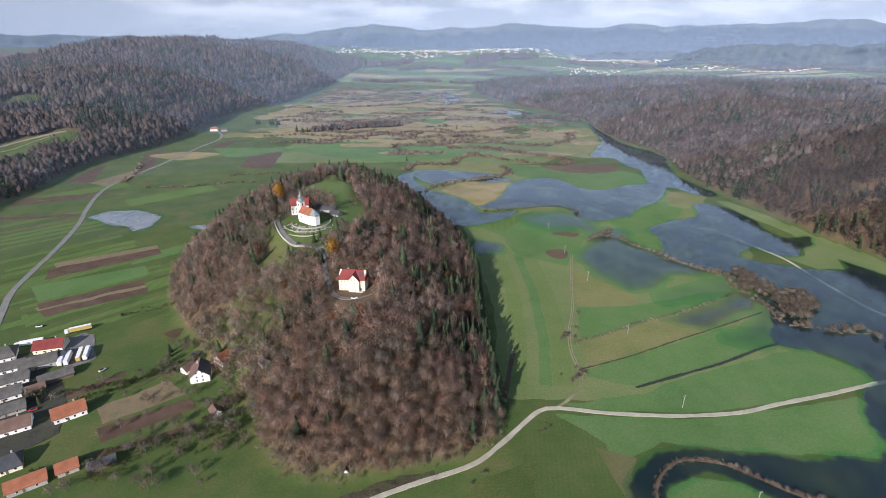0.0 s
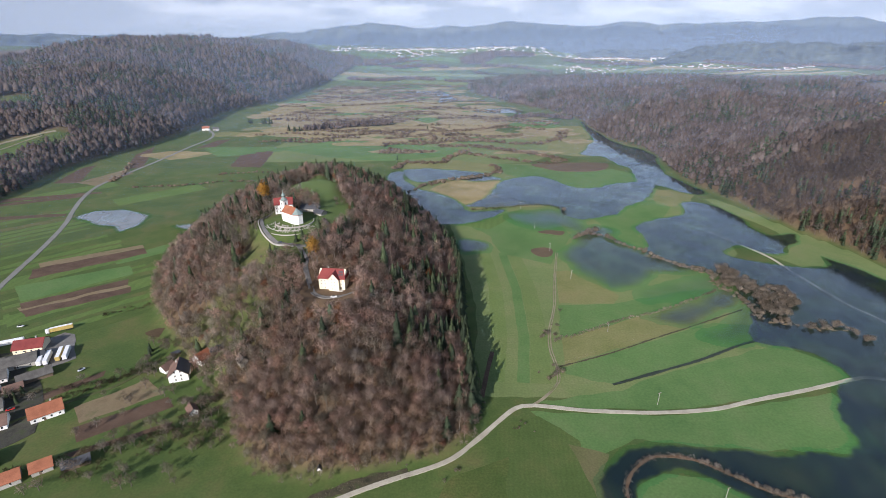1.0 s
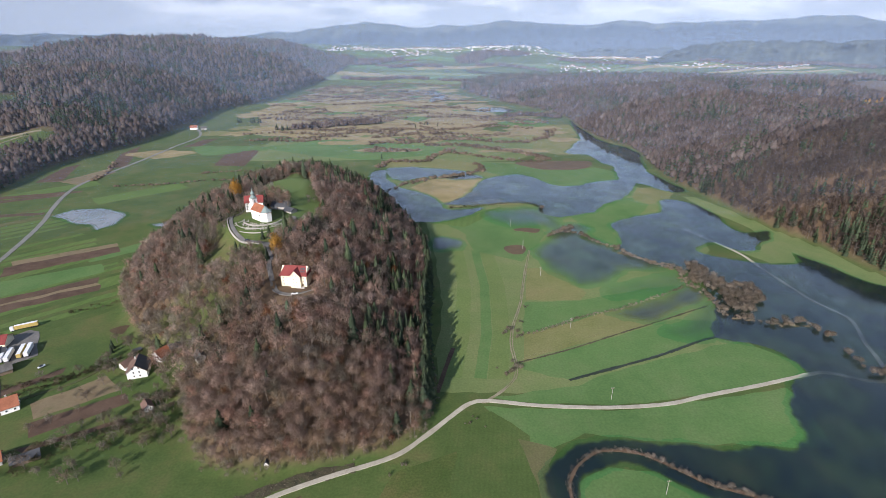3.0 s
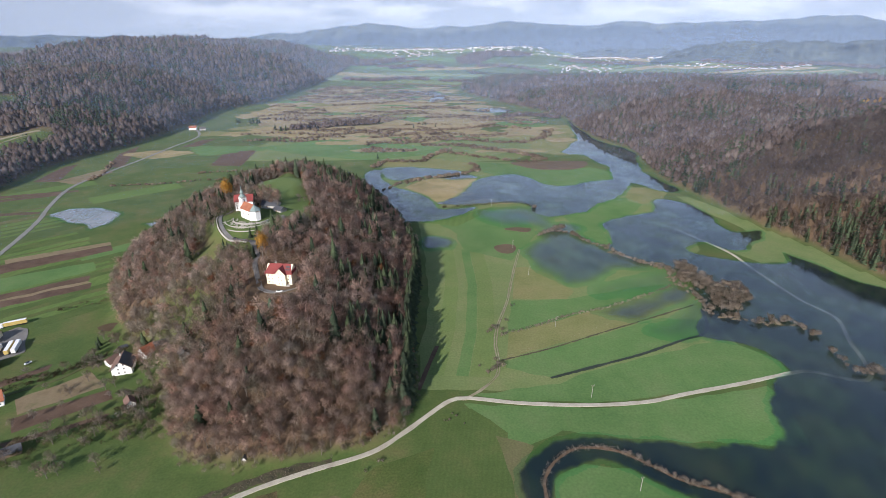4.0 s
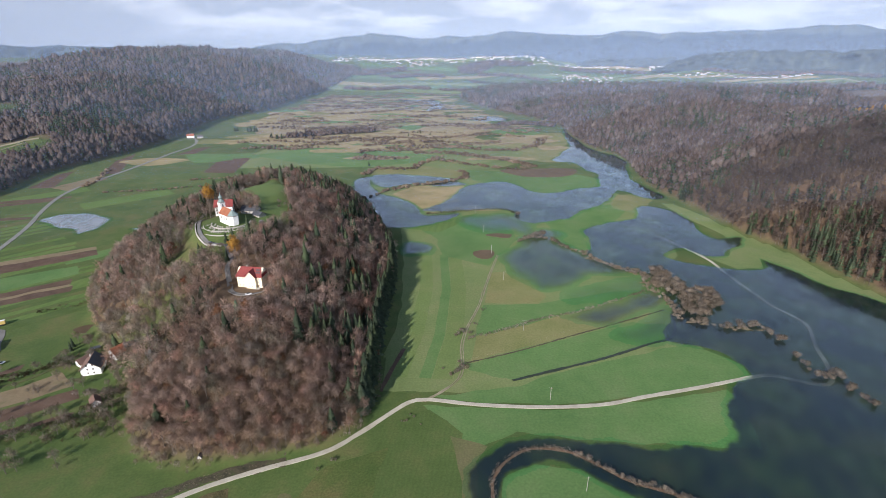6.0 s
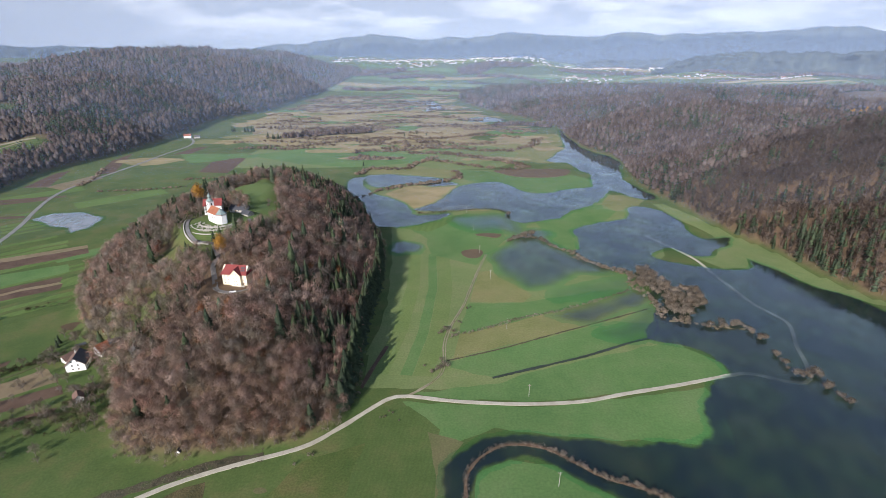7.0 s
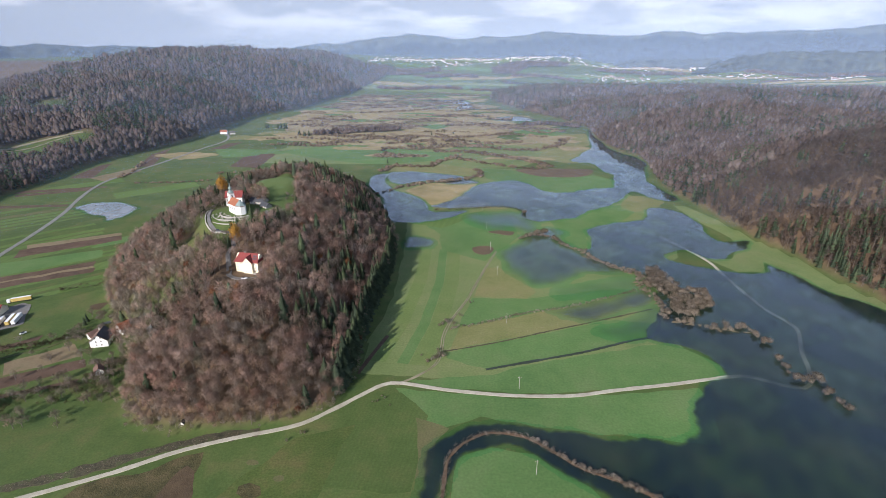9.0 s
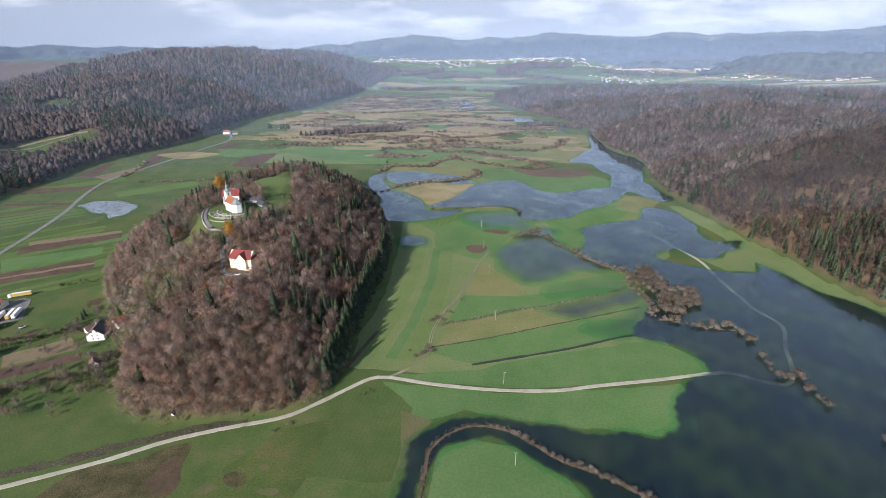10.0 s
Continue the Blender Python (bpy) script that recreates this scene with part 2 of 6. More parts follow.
M_WHITE = material("white_render", [(0.76, 0.74, 0.7), (0.84, 0.82, 0.78)], 0.3, rough=0.85, bump=0.05)
M_CREAM = material("cream_render", [(0.74, 0.66, 0.47), (0.8, 0.72, 0.54)], 0.3, rough=0.85, bump=0.05)
M_GREYWALL = material("grey_render", [(0.3, 0.28, 0.25), (0.4, 0.375, 0.335)], 0.3, rough=0.85, bump=0.1)
M_TILE = material("orange_roof_tiles", [(0.23, 0.085, 0.045), (0.31, 0.12, 0.065)], 0.25, rough=0.8, fine=3.0)
M_REDTILE = material("red_roof_tiles", [(0.16, 0.032, 0.03), (0.21, 0.046, 0.04)], 0.25, rough=0.7, fine=3.0)
M_BROWNTILE = material("brown_roof_tiles", [(0.12, 0.075, 0.06), (0.17, 0.105, 0.08)], 0.25, rough=0.8, fine=3.0)
M_FIBRE = material("grey_fibre_cement", [(0.07, 0.066, 0.06), (0.125, 0.118, 0.108)], 0.2, rough=0.85, fine=2.0)
M_SLATE = material("dark_slate", [(0.045, 0.048, 0.055), (0.07, 0.072, 0.078)], 0.2, rough=0.6, fine=2.0)
M_COPPER = material("green_copper", [(0.16, 0.21, 0.2), (0.22, 0.27, 0.25)], 0.5, rough=0.6)
M_PANE = material("window_pane", [(0.02, 0.024, 0.028), (0.035, 0.04, 0.045)], 0.5, rough=0.15, bump=0, spec=0.5)
M_WOOD = material("weathered_wood", [(0.13, 0.095, 0.065), (0.2, 0.15, 0.105)], 0.5, fine=4.0)
M_STONE = material("pale_stone", [(0.34, 0.32, 0.28), (0.45, 0.425, 0.375)], 0.3, fine=2.0)
M_METAL = material("painted_metal", [(0.7, 0.7, 0.7), (0.78, 0.78, 0.78)], 0.3, rough=0.4, bump=0)
M_YELLOW = material("yellow_tarpaulin", [(0.45, 0.33, 0.1), (0.52, 0.39, 0.14)], 0.3, rough=0.6, bump=0)
M_RUBBER = material("tyre_rubber", [(0.02, 0.02, 0.02), (0.03, 0.03, 0.03)], 0.5, bump=0)
M_REDPAINT = material("red_paint", [(0.45, 0.03, 0.03), (0.5, 0.05, 0.04)], 0.5, rough=0.4, bump=0)
M_FARHILL = material("distant_hills", [(0.03, 0.04, 0.045), (0.042, 0.052, 0.052), (0.065, 0.075, 0.06)], 0.009, fine=0.05, bump=0.5, grain=0.3)


def ground_material():
    """Grass of the valley floor, leaf litter under the woods (the sheet's attribute wood)."""
    m = material("ground_cover", [(0.047, 0.08, 0.019), (0.068, 0.098, 0.025), (0.102, 0.104, 0.036)], 0.03, fine=0.8)
    nt = m.node_tree
    bs = nt.nodes["Principled BSDF"]
    old = bs.inputs["Base Color"].links[0].from_socket
    at, mix, tc, nz, ramp = (nt.nodes.new("ShaderNode" + k) for k in ("Attribute", "Mix", "TexCoord", "TexNoise", "ValToRGB"))
    at.attribute_name = "wood"
    mix.data_type = "RGBA"
    nz.inputs["Scale"].default_value, nz.inputs["Detail"].default_value = 0.12, 6.0
    ramp.color_ramp.elements[0].color, ramp.color_ramp.elements[1].color = (0.09, 0.06, 0.037, 1), (0.14, 0.094, 0.057, 1)
    ramp.color_ramp.elements[0].position, ramp.color_ramp.elements[1].position = 0.35, 0.65
    nt.links.new(tc.outputs["Object"], nz.inputs["Vector"])
    nt.links.new(nz.outputs["Fac"], ramp.inputs[0])
    nt.links.new(at.outputs["Fac"], mix.inputs["Factor"])
    nt.links.new(old, mix.inputs["A"])
    nt.links.new(ramp.outputs[0], mix.inputs["B"])
    lea, mix2 = nt.nodes.new("ShaderNodeAttribute"), nt.nodes.new("ShaderNodeMix")
    lea.attribute_name, mix2.data_type = "meadow", "RGBA"
    mix2.inputs["B"].default_value = (0.105, 0.15, 0.045, 1)
    half = nt.nodes.new("ShaderNodeMath")
    half.operation = "MULTIPLY"
    half.inputs[1].default_value = 0.75
    nt.links.new(lea.outputs["Fac"], half.inputs[0])
    nt.links.new(half.outputs[0], mix2.inputs["Factor"])
    nt.links.new(mix.outputs["Result"], mix2.inputs["A"])
    nt.links.new(mix2.outputs["Result"], bs.inputs["Base Color"])
    return m


M_GROUND = ground_material()


def water_material(name="flood_water", low=(0.006, 0.014, 0.021, 1), high=(0.007, 0.015, 0.015, 1)):
    """Clear where shallow, a dark blue-green body where deep (attribute depth), glossy by Fresnel."""
    m = bpy.data.materials.new(name)
    m.use_nodes = True
    nt = m.node_tree
    nt.nodes.clear()
    at, tr, df, gl, fr, m1, m2, bp, nz, tc, out, rg = (nt.nodes.new("ShaderNode" + k) for k in (
        "Attribute", "BsdfTransparent", "BsdfDiffuse", "BsdfGlossy", "Fresnel", "MixShader", "MixShader", "Bump", "TexNoise", "TexCoord", "OutputMaterial", "MapRange"))
    at.attribute_name = "depth"
    tr.inputs["Color"].default_value = (0.72, 0.95, 0.9, 1)
    mud, hue = nt.nodes.new("ShaderNodeTexNoise"), nt.nodes.new("ShaderNodeValToRGB")
    mud.inputs["Scale"].default_value, mud.inputs["Detail"].default_value = 0.012, 5.0
    hue.color_ramp.elements[0].color, hue.color_ramp.elements[1].color = low, high
    hue.color_ramp.elements[0].position, hue.color_ramp.elements[1].position = 0.4, 0.62
    nt.links.new(tc.outputs["Object"], mud.inputs["Vector"])
    nt.links.new(mud.outputs["Fac"], hue.inputs[0])
    nt.links.new(hue.outputs[0], df.inputs["Color"])
    gl.inputs["Roughness"].default_value = 0.06
    fr.inputs["IOR"].default_value = 1.46
    rg.inputs["To Max"].default_value = 0.95
    nz.inputs["Scale"].default_value, nz.inputs["Detail"].default_value = 0.7, 3.0
    bp.inputs["Strength"].default_value, bp.inputs["Distance"].default_value = 0.03, 0.2
    flat, film, mul = nt.nodes.new("ShaderNodeCombineXYZ"), nt.nodes.new("ShaderNodeMapRange"), nt.nodes.new("ShaderNodeMath")
    flat.inputs["Z"].default_value = 1.0
    film.inputs["From Max"].default_value = 0.6
    mul.operation = "MULTIPLY"
    nt.links.new(flat.outputs[0], bp.inputs["Normal"])
    nt.links.new(at.outputs["Fac"], film.inputs["Value"])
    nt.links.new(film.outputs[0], mul.inputs[0])
    nt.links.new(fr.outputs[0], mul.inputs[1])
    for a, b in ((tc.outputs["Object"], nz.inputs["Vector"]), (nz.outputs["Fac"], bp.inputs["Height"]), (bp.outputs[0], gl.inputs["Normal"]),
                 (bp.outputs[0], fr.inputs["Normal"]), (at.outputs["Fac"], rg.inputs["Value"]), (rg.outputs[0], m1.inputs[0]),
                 (tr.outputs[0], m1.inputs[1]), (df.outputs[0], m1.inputs[2]), (mul.outputs[0], m2.inputs[0]),
                 (m1.outputs[0], m2.inputs[1]), (gl.outputs[0], m2.inputs[2]), (m2.outputs[0], out.inputs[0])):
        nt.links.new(a, b)
    return m


M_WATER = water_material()
# Pale pond body: silt, with the sky's glare put into the colour.
M_SILTGLARE = water_material("silt_glare_water", (0.14, 0.14, 0.135, 1), (0.19, 0.183, 0.17, 1))


# ---- plan geometry ----
def spline(points, step=6.0, closed=False):
    """Points along a smooth curve through the control points, about step metres apart."""
    p = np.array(points, float)
    n = len(p)
    out = []
    for i in range(n if closed else n - 1):
        if closed:
            a, b, c, d = p[i - 1], p[i], p[(i + 1) % n], p[(i + 2) % n]
        else:
            a, b, c, d = p[max(i - 1, 0)], p[i], p[i + 1], p[min(i + 2, n - 1)]
        k = max(1, int(np.hypot(*(c - b)) / step))
        for t in np.arange(k) / k:
            out.append(0.5 * (2 * b + (c - a) * t + (2 * a - 5 * b + 4 * c - d) * t * t + (3 * b - a - 3 * c + d) * t ** 3))
    if not closed:
        out.append(p[-1])
    return np.array(out)


def line_distance(x, y, line, closed=False):
    """Distance from each place to a polyline."""
    q = np.vstack([line, line[:1]]) if closed else line
    best = np.full(x.shape, 1e18)
    for (ax, ay), (bx, by) in zip(q[:-1], q[1:]):
        dx, dy = bx - ax, by - ay
        t = np.clip(((x - ax) * dx + (y - ay) * dy) / (dx * dx + dy * dy + 1e-9), 0, 1)
        best = np.minimum(best, (x - ax - t * dx) ** 2 + (y - ay - t * dy) ** 2)
    return np.sqrt(best)


def inside(x, y, line):
    res = np.zeros(x.shape, bool)
    q = np.vstack([line, line[:1]])
    for (ax, ay), (bx, by) in zip(q[:-1], q[1:]):
        if ay != by:
            res ^= ((ay > y) != (by > y)) & (x < (bx - ax) * (y - ay) / (by - ay) + ax)
    return res


def signed(x, y, line):
    """Distance to a closed outline, positive inside."""
    d = line_distance(x, y, line, True)
    return np.where(inside(x, y, line), d, -d)


def soft(v, lo, hi):
    t = np.clip((v - lo) / (hi - lo), 0, 1)
    return t * t * (3 - 2 * t)


def wobble(x, y, size, seed=0):
    """A smooth uneven field between about -1 and 1."""
    r = np.random.default_rng(seed)
    out = np.zeros(np.shape(x))
    for k in range(6):
        a, ph, f = r.uniform(0, 6.28), r.uniform(0, 6.28), r.uniform(0.6, 2.2) * 6.28 / size
        out = out + np.sin((x * np.cos(a) + y * np.sin(a)) * f + ph) / 2.6
    return out


# ---- terrain ----
HILL = spline([(-69, 183), (-20, 182), (25, 194), (41, 221), (39, 303), (43, 388), (39, 454), (17, 529), (-24, 637), (-88, 697), (-161, 672),
               (-212, 586), (-229, 494), (-214, 383), (-161, 299), (-104, 234)], 12, True)
LEFT_FOOT = spline([(-378, 83), (-461, 361), (-533, 612), (-538, 688), (-555, 781), (-544, 876), (-516, 983), (-510, 1104), (-511, 1219), (-529, 1464),
                    (-461, 1698), (-442, 2139), (-365, 2950), (-350, 3250), (-520, 3500)], 40)
LEFT_WOOD = np.vstack([LEFT_FOOT, [(-1500, 3600), (-3600, 2400), (-3600, -200), (-700, -200)]])
RIGHT_FOOT = spline([(534, 56), (499, 210), (462, 324), (442, 386), (436, 448), (423, 492), (415, 547), (410, 612), (401, 680), (408, 769), (426, 856), (432, 936),
                     (406, 1009), (403, 1176), (413, 1312), (374, 1471), (267, 1734), (196, 2144), (374, 2467), (674, 2504)], 40)
RIGHT_WOOD = np.vstack([RIGHT_FOOT, [(1169, 2473), (1800, 2300), (2900, 1900), (3900, 1300), (3900, -200), (800, -200)]])


CLEARING = spline([(-130, 478), (-128, 520), (-112, 545), (-92, 545), (-80, 522), (-70, 480), (-56, 440), (-52, 405), (-60, 385), (-76, 392), (-82, 430), (-95, 452)], 6, True)


def height(x, y):
    """The ground's height at each place."""
    x, y = np.asarray(x, float), np.asarray(y, float)
    d = np.maximum(signed(x, y, HILL), 0)
    hill = 60 * (1 - np.exp(-d / 60)) * (0.7 + 0.3 * soft(y, 200, 350)) * (1 - 0.25 * soft(y, 560, 690))
    hill = hill * (1 + 0.035 * wobble(x, y, 60, 3) * soft(d, 5, 30))
    for cx, cy, rx, ry, top in ((-100, 402, 27, 26, 51.0), (-51, 306, 17, 14, 35.5), (-98, 490, 22, 36, 55.0)):
        r = np.hypot((x - cx) / rx, (y - cy) / ry)
        hill = hill + (top - hill) * (1 - soft(r, 0.8, 1.5))
    dl = np.maximum(signed(x, y, LEFT_WOOD), 0)
    left = 185 * (1 - np.exp(-(dl / 235) ** 1.1)) * (1 + 0.04 * wobble(x, y, 1100, 5) + 0.045 * wobble(x, y, 240, 6))
    left = np.maximum(left, 40 * (1 - np.exp(-dl / 26)))
    slant = (60 - x) / np.maximum(y, 300)
    left = left * np.interp(slant, [0.0, 0.12, 0.2, 0.28, 0.36, 0.46, 0.56, 0.66, 0.78, 0.92, 1.2], [0.5, 0.7, 0.92, 1.03, 0.95, 1.02, 0.96, 0.86, 0.68, 0.5, 0.45]) * (1 - 0.55 * soft(dl, 620, 1300))
    left = left * (1 - 0.45 * np.exp(-((x + 680) / 60) ** 2 - ((y - 825) / 120) ** 2))
    dr = np.maximum(signed(x, y, RIGHT_WOOD), 0)
    right = 128 * (1 - np.exp(-dr / 175)) * (1 - 0.34 * soft(y, 600, 800) - 0.36 * soft(y, 1100, 2100)) * (1 + 0.07 * wobble(x, y, 240, 7) + 0.1 * wobble(x, y, 700, 8))
    r = np.hypot(x - 60, y)
    far = (130 - 62 * soft(x / np.maximum(r, 1), 0.16, 0.34)) * soft(r, 2200, 4300) * (y > 0) + 9 * soft(r, 2400, 3000) * wobble(x, y, 900, 9)
    return np.maximum.reduce([hill, left, right, far])


def z_at(x, y):
    return float(height(np.array([x]), np.array([y]))[0])


def sheet(name, verts, faces, mat, smooth=False, attrs=None, parent=None):
    """One mesh object from arrays of places and of triangles or quads."""
    me = bpy.data.meshes.new(name)
    verts, faces = np.asarray(verts, np.float32), np.asarray(faces, np.int32)
    n, k = faces.shape
    me.vertices.add(len(verts))
    me.vertices.foreach_set("co", verts.ravel())
    me.loops.add(n * k)
    me.loops.foreach_set("vertex_index", faces.ravel())
    me.polygons.add(n)
    me.polygons.foreach_set("loop_start", np.arange(0, n * k, k, dtype=np.int32))
    me.polygons.foreach_set("use_smooth", np.full(n, smooth))
    for key, val in (attrs or {}).items():
        at = me.attributes.new(key, "FLOAT", "POINT")
        at.data.foreach_set("value", np.asarray(val, np.float32))
    me.materials.append(mat)
    me.update(calc_edges=True)
    me.validate()
    ob = new(name, me)
    if parent:
        ob.parent = parent
    return ob


def grid(xs, ys):
    gx, gy = np.meshgrid(xs, ys)
    nx, ny = len(xs), len(ys)
    i = (np.arange(ny - 1)[:, None] * nx + np.arange(nx - 1)[None]).ravel()
    return gx.ravel(), gy.ravel(), np.stack([i, i + 1, i + nx + 1, i + nx], 1)


def steps(lo, hi, near, far, centre, grow):
    """Coordinates that lie near apart round the centre and widen outwards."""
    up = [0.0]
    while centre + up[-1] < hi or centre - up[-1] > lo:
        up.append(up[-1] + min(far, near + max(0, up[-1] - grow) * 0.06))
    a = np.array(up)
    v = np.unique(np.concatenate([centre - a[::-1], centre + a]).round(3))
    return v[(v >= lo - far) & (v <= hi + far)]


gx, gy, gf = grid(steps(-4700, 4700, 6.0, 200, -50, 480), steps(-1500, 4900, 6.0, 140, 330, 420))
gz = height(gx, gy)
wood = np.maximum.reduce([soft(signed(gx, gy, HILL), -1, 5), soft(signed(gx, gy, LEFT_WOOD), -2, 6), soft(signed(gx, gy, RIGHT_WOOD), -2, 6)])
clear = np.maximum.reduce([1 - soft(np.hypot((gx + 97) / 34, (gy - 392) / 37), 0.85, 1.1), soft(signed(gx, gy, CLEARING), -3, 3), 0.75 * (1 - soft(np.hypot((gx + 103) / 30, (gy - 350) / 24), 0.8, 1.1)), 0.7 * (1 - soft(np.hypot((gx + 148) / 34, (gy - 425) / 55), 0.7, 1.1)), 0.75 * (1 - soft(np.hypot((gx + 122) / 32, (gy - 285) / 42), 0.7, 1.1))])
wood = wood * (1 - clear)
LEFT_CLEAR = [(-668, 815, 50, 95), (-640, 900, 34, 40), (-785, 1040, 34, 40), (-990, 1150, 60, 60)]
RUSSET_CUT = (486, 518, 15, 9)
for cx, cy, rx, ry in LEFT_CLEAR:
    wood = wood * soft(np.hypot((gx - cx) / rx, (gy - cy) / ry), 0.75, 1.0)
ground = tagged(sheet("ground", np.stack([gx, gy, gz], 1), gf, M_GROUND, True, {"wood": wood, "meadow": soft(signed(gx, gy, CLEARING), -2, 4)}), "green valley floor rising into wooded hills with leaf litter", "ground", kind="structure")


# ---- fields, roads, water ----
LAYER = itertools.count()

def field(name, corners, mat, label, z=None, rag=0.7, closed_spline=False, cat="field"):
    """A patch of land cover, a little proud of the ground, with uneven edges."""
    z = 0.02 + 0.0006 * next(LAYER) + (0.3 if z and z >= 0.2 else 0)
    c = np.array(corners, float)
    if closed_spline:
        line = spline(c, 4, True)
    else:
        q = np.vstack([c, c[:1]])
        line = np.vstack([a + (b - a) * np.arange(k)[:, None] / k for a, b in zip(q[:-1], q[1:]) for k in [max(1, int(np.hypot(*(b - a)) / 4))]])
    line = line + rng.normal(0, rag * 0.12, line.shape) + np.stack([wobble(line[:, 0], line[:, 1], 38, 2), wobble(line[:, 0], line[:, 1], 38, 4)], 1) * rag
    bm = bmesh.new()
    top = [bm.verts.new((px, py, z)) for px, py in line]
    face = bm.faces.new(top)
    if face.calc_area() and face.normal.z < 0:
        face.normal_flip()
    bm.normal_update()
    if face.normal.z < 0:
        face.normal_flip()
    ex = bmesh.ops.extrude_edge_only(bm, edges=list(bm.edges))
    for v in [g for g in ex["geom"] if isinstance(g, bmesh.types.BMVert)]:
        v.co.z = -0.3
    bmesh.ops.triangulate(bm, faces=[f for f in bm.faces if len(f.verts) > 4])
    me = bpy.data.meshes.new(name)
    bm.to_mesh(me)
    bm.free()
    me.materials.append(mat)
    return tagged(new(name, me), label, cat, kind="structure")


def ribbon(name, points, width, mat, label, lift=0.3, step=5.0, cat="road", edge=0.25, crown=0.0):
    """A road or strip along a curve, draped on the ground, with sloping shoulders."""
    p = spline(points, step)
    t = np.gradient(p, axis=0)
    nrm = np.stack([-t[:, 1], t[:, 0]], 1) / np.hypot(t[:, 0], t[:, 1])[:, None]
    k = len(p)
    wide = width * (1 + edge * 0.3 * wobble(p[:, 0], p[:, 1], 22, 12))[:, None]
    rows = [(-0.5, -0.4), (-0.46, lift), (0.0, lift + crown), (0.46, lift), (0.5, -0.4)]
    V = []
    for off, dz in rows:
        q = p + nrm * off * wide + (rng.normal(0, edge * 0.25, (k, 1)) * nrm if abs(off) > 0.3 else 0)
        V.append(np.column_stack([q, height(q[:, 0], q[:, 1]) + dz]))
    V = np.concatenate(V)
    F = [(r * k + i, r * k + i + 1, (r + 1) * k + i + 1, (r + 1) * k + i) for r in range(4) for i in range(k - 1)]
    F = np.array(F)[:, ::-1]
    return tagged(sheet(name, V, F, mat, False), label, cat, kind="structure")


# meadows on the east plain
field("field", [(-300, 850), (-250, 1070), (-60, 1110), (200, 1080), (330, 1100), (350, 1010), (240, 880), (190, 830), (120, 830), (40, 800), (-30, 850), (-150, 840)], M_PALE, "broad pale wet meadows among the scrub belts", 0.05)
field("field", [(45, 235), (100, 232), (200, 240), (262, 262), (262, 300), (270, 380), (320, 440), (345, 520), (345, 640), (330, 700), (290, 760), (200, 820), (120, 830), (40, 790), (-20, 720), (10, 620), (40, 540), (48, 450), (52, 340)], M_PALE, "broad pale green grassland of the flood plain")
field("field", [(74, 228), (131, 238), (155, 250), (255, 282), (278, 257), (277, 245), (245, 236), (194, 225), (152, 220), (101, 223)], M_LUSH, "lush green winter crop beside the gravel road", 0.05)
field("field", [(71, 221), (152, 215), (203, 222), (254, 231), (257, 217), (246, 183), (160, 191), (122, 198), (101, 188), (86, 194), (79, 210)], M_LUSH, "lush green winter crop below the gravel road", 0.05)
field("field", [(108, 151), (109, 167), (127, 176), (149, 171), (173, 153), (194, 113), (104, 116)], M_LUSH, "bright green meadow inside the river loop", 0.05)
field("field", [(97, 263), (104, 292), (188, 328), (266, 362), (266, 344), (198, 303)], M_OLIVE, "straw-green fallow field between two ditches", 0.06)
field("field", [(106, 295), (118, 341), (162, 343), (230, 363), (262, 365), (190, 330), (133, 304)], M_LUSH, "green meadow beside the farm track", 0.05)
field("field", [(119, 344), (130, 403), (141, 405), (160, 389), (171, 356), (162, 343)], M_OLIVE, "yellowed wet meadow at the flood's edge", 0.055)
field("field", [(99, 262), (135, 275), (198, 301), (226, 312), (257, 306), (243, 287), (155, 253), (126, 243), (97, 256)], M_LUSH, "green meadow between two ditches", 0.045)
field("field", [(40, 249), (50, 302), (57, 375), (56, 452), (114, 443), (114, 368), (107, 295), (97, 245)], M_PALE, "mown meadow along the hill's foot", None, 0.3)
for a, b, mat in ((0.0, 0.14, M_PALE), (0.17, 0.36, M_MEADOW), (0.38, 0.49, M_PALE), (0.49, 0.62, M_LUSH), (0.63, 0.7, M_MEADOW), (0.7, 0.84, M_MEADOW), (0.86, 1.0, M_PALE)):
    west, east = np.array([(39, 250), (49, 302), (56, 375), (55, 452)]), np.array([(98, 244), (108, 295), (115, 368), (115, 443)])
    field("field", [*(west + (east - west) * b), *(west + (east - west) * a)[::-1]], mat, "long mown meadow strip along the hill's foot", None, 0.15)
field("field", [(86, 447), (129, 419), (154, 461), (168, 490), (165, 550), (125, 576), (57, 534), (82, 492)], M_LUSH, "green meadow with power poles by the flood", 0.045)
field("field", [(119, 456), (139, 458), (135, 438), (121, 439)], M_REDREED, "brown sedge hollow in the meadow", 0.09, closed_spline=True)
field("field", [(43, 528), (85, 548), (94, 557), (137, 585), (120, 559), (101, 533), (83, 514)], M_MOWN, "mown meadow strip along the flood", 0.052)
field("field", [(135, 503), (149, 508), (165, 503), (158, 493), (144, 497)], M_REDREED, "russet sedge strip at the water's edge", 0.3, closed_spline=True)
field("field", [(20, 672), (52, 632), (71, 583), (116, 592), (170, 592), (145, 606), (104, 654), (129, 727), (92, 731), (45, 712)], M_STRAW, "pale straw-coloured wet meadow", 0.06)
field("field", [(88, 605), (133, 617), (138, 630), (107, 629), (79, 616)], M_REDREED, "brown reed strip on a wet meadow", 0.2, closed_spline=True)
field("field", [(-21, 785), (43, 791), (94, 772), (132, 773), (133, 812), (65, 853), (-27, 840)], M_OLIVE, "olive wet meadow north of the flood", 0.05)
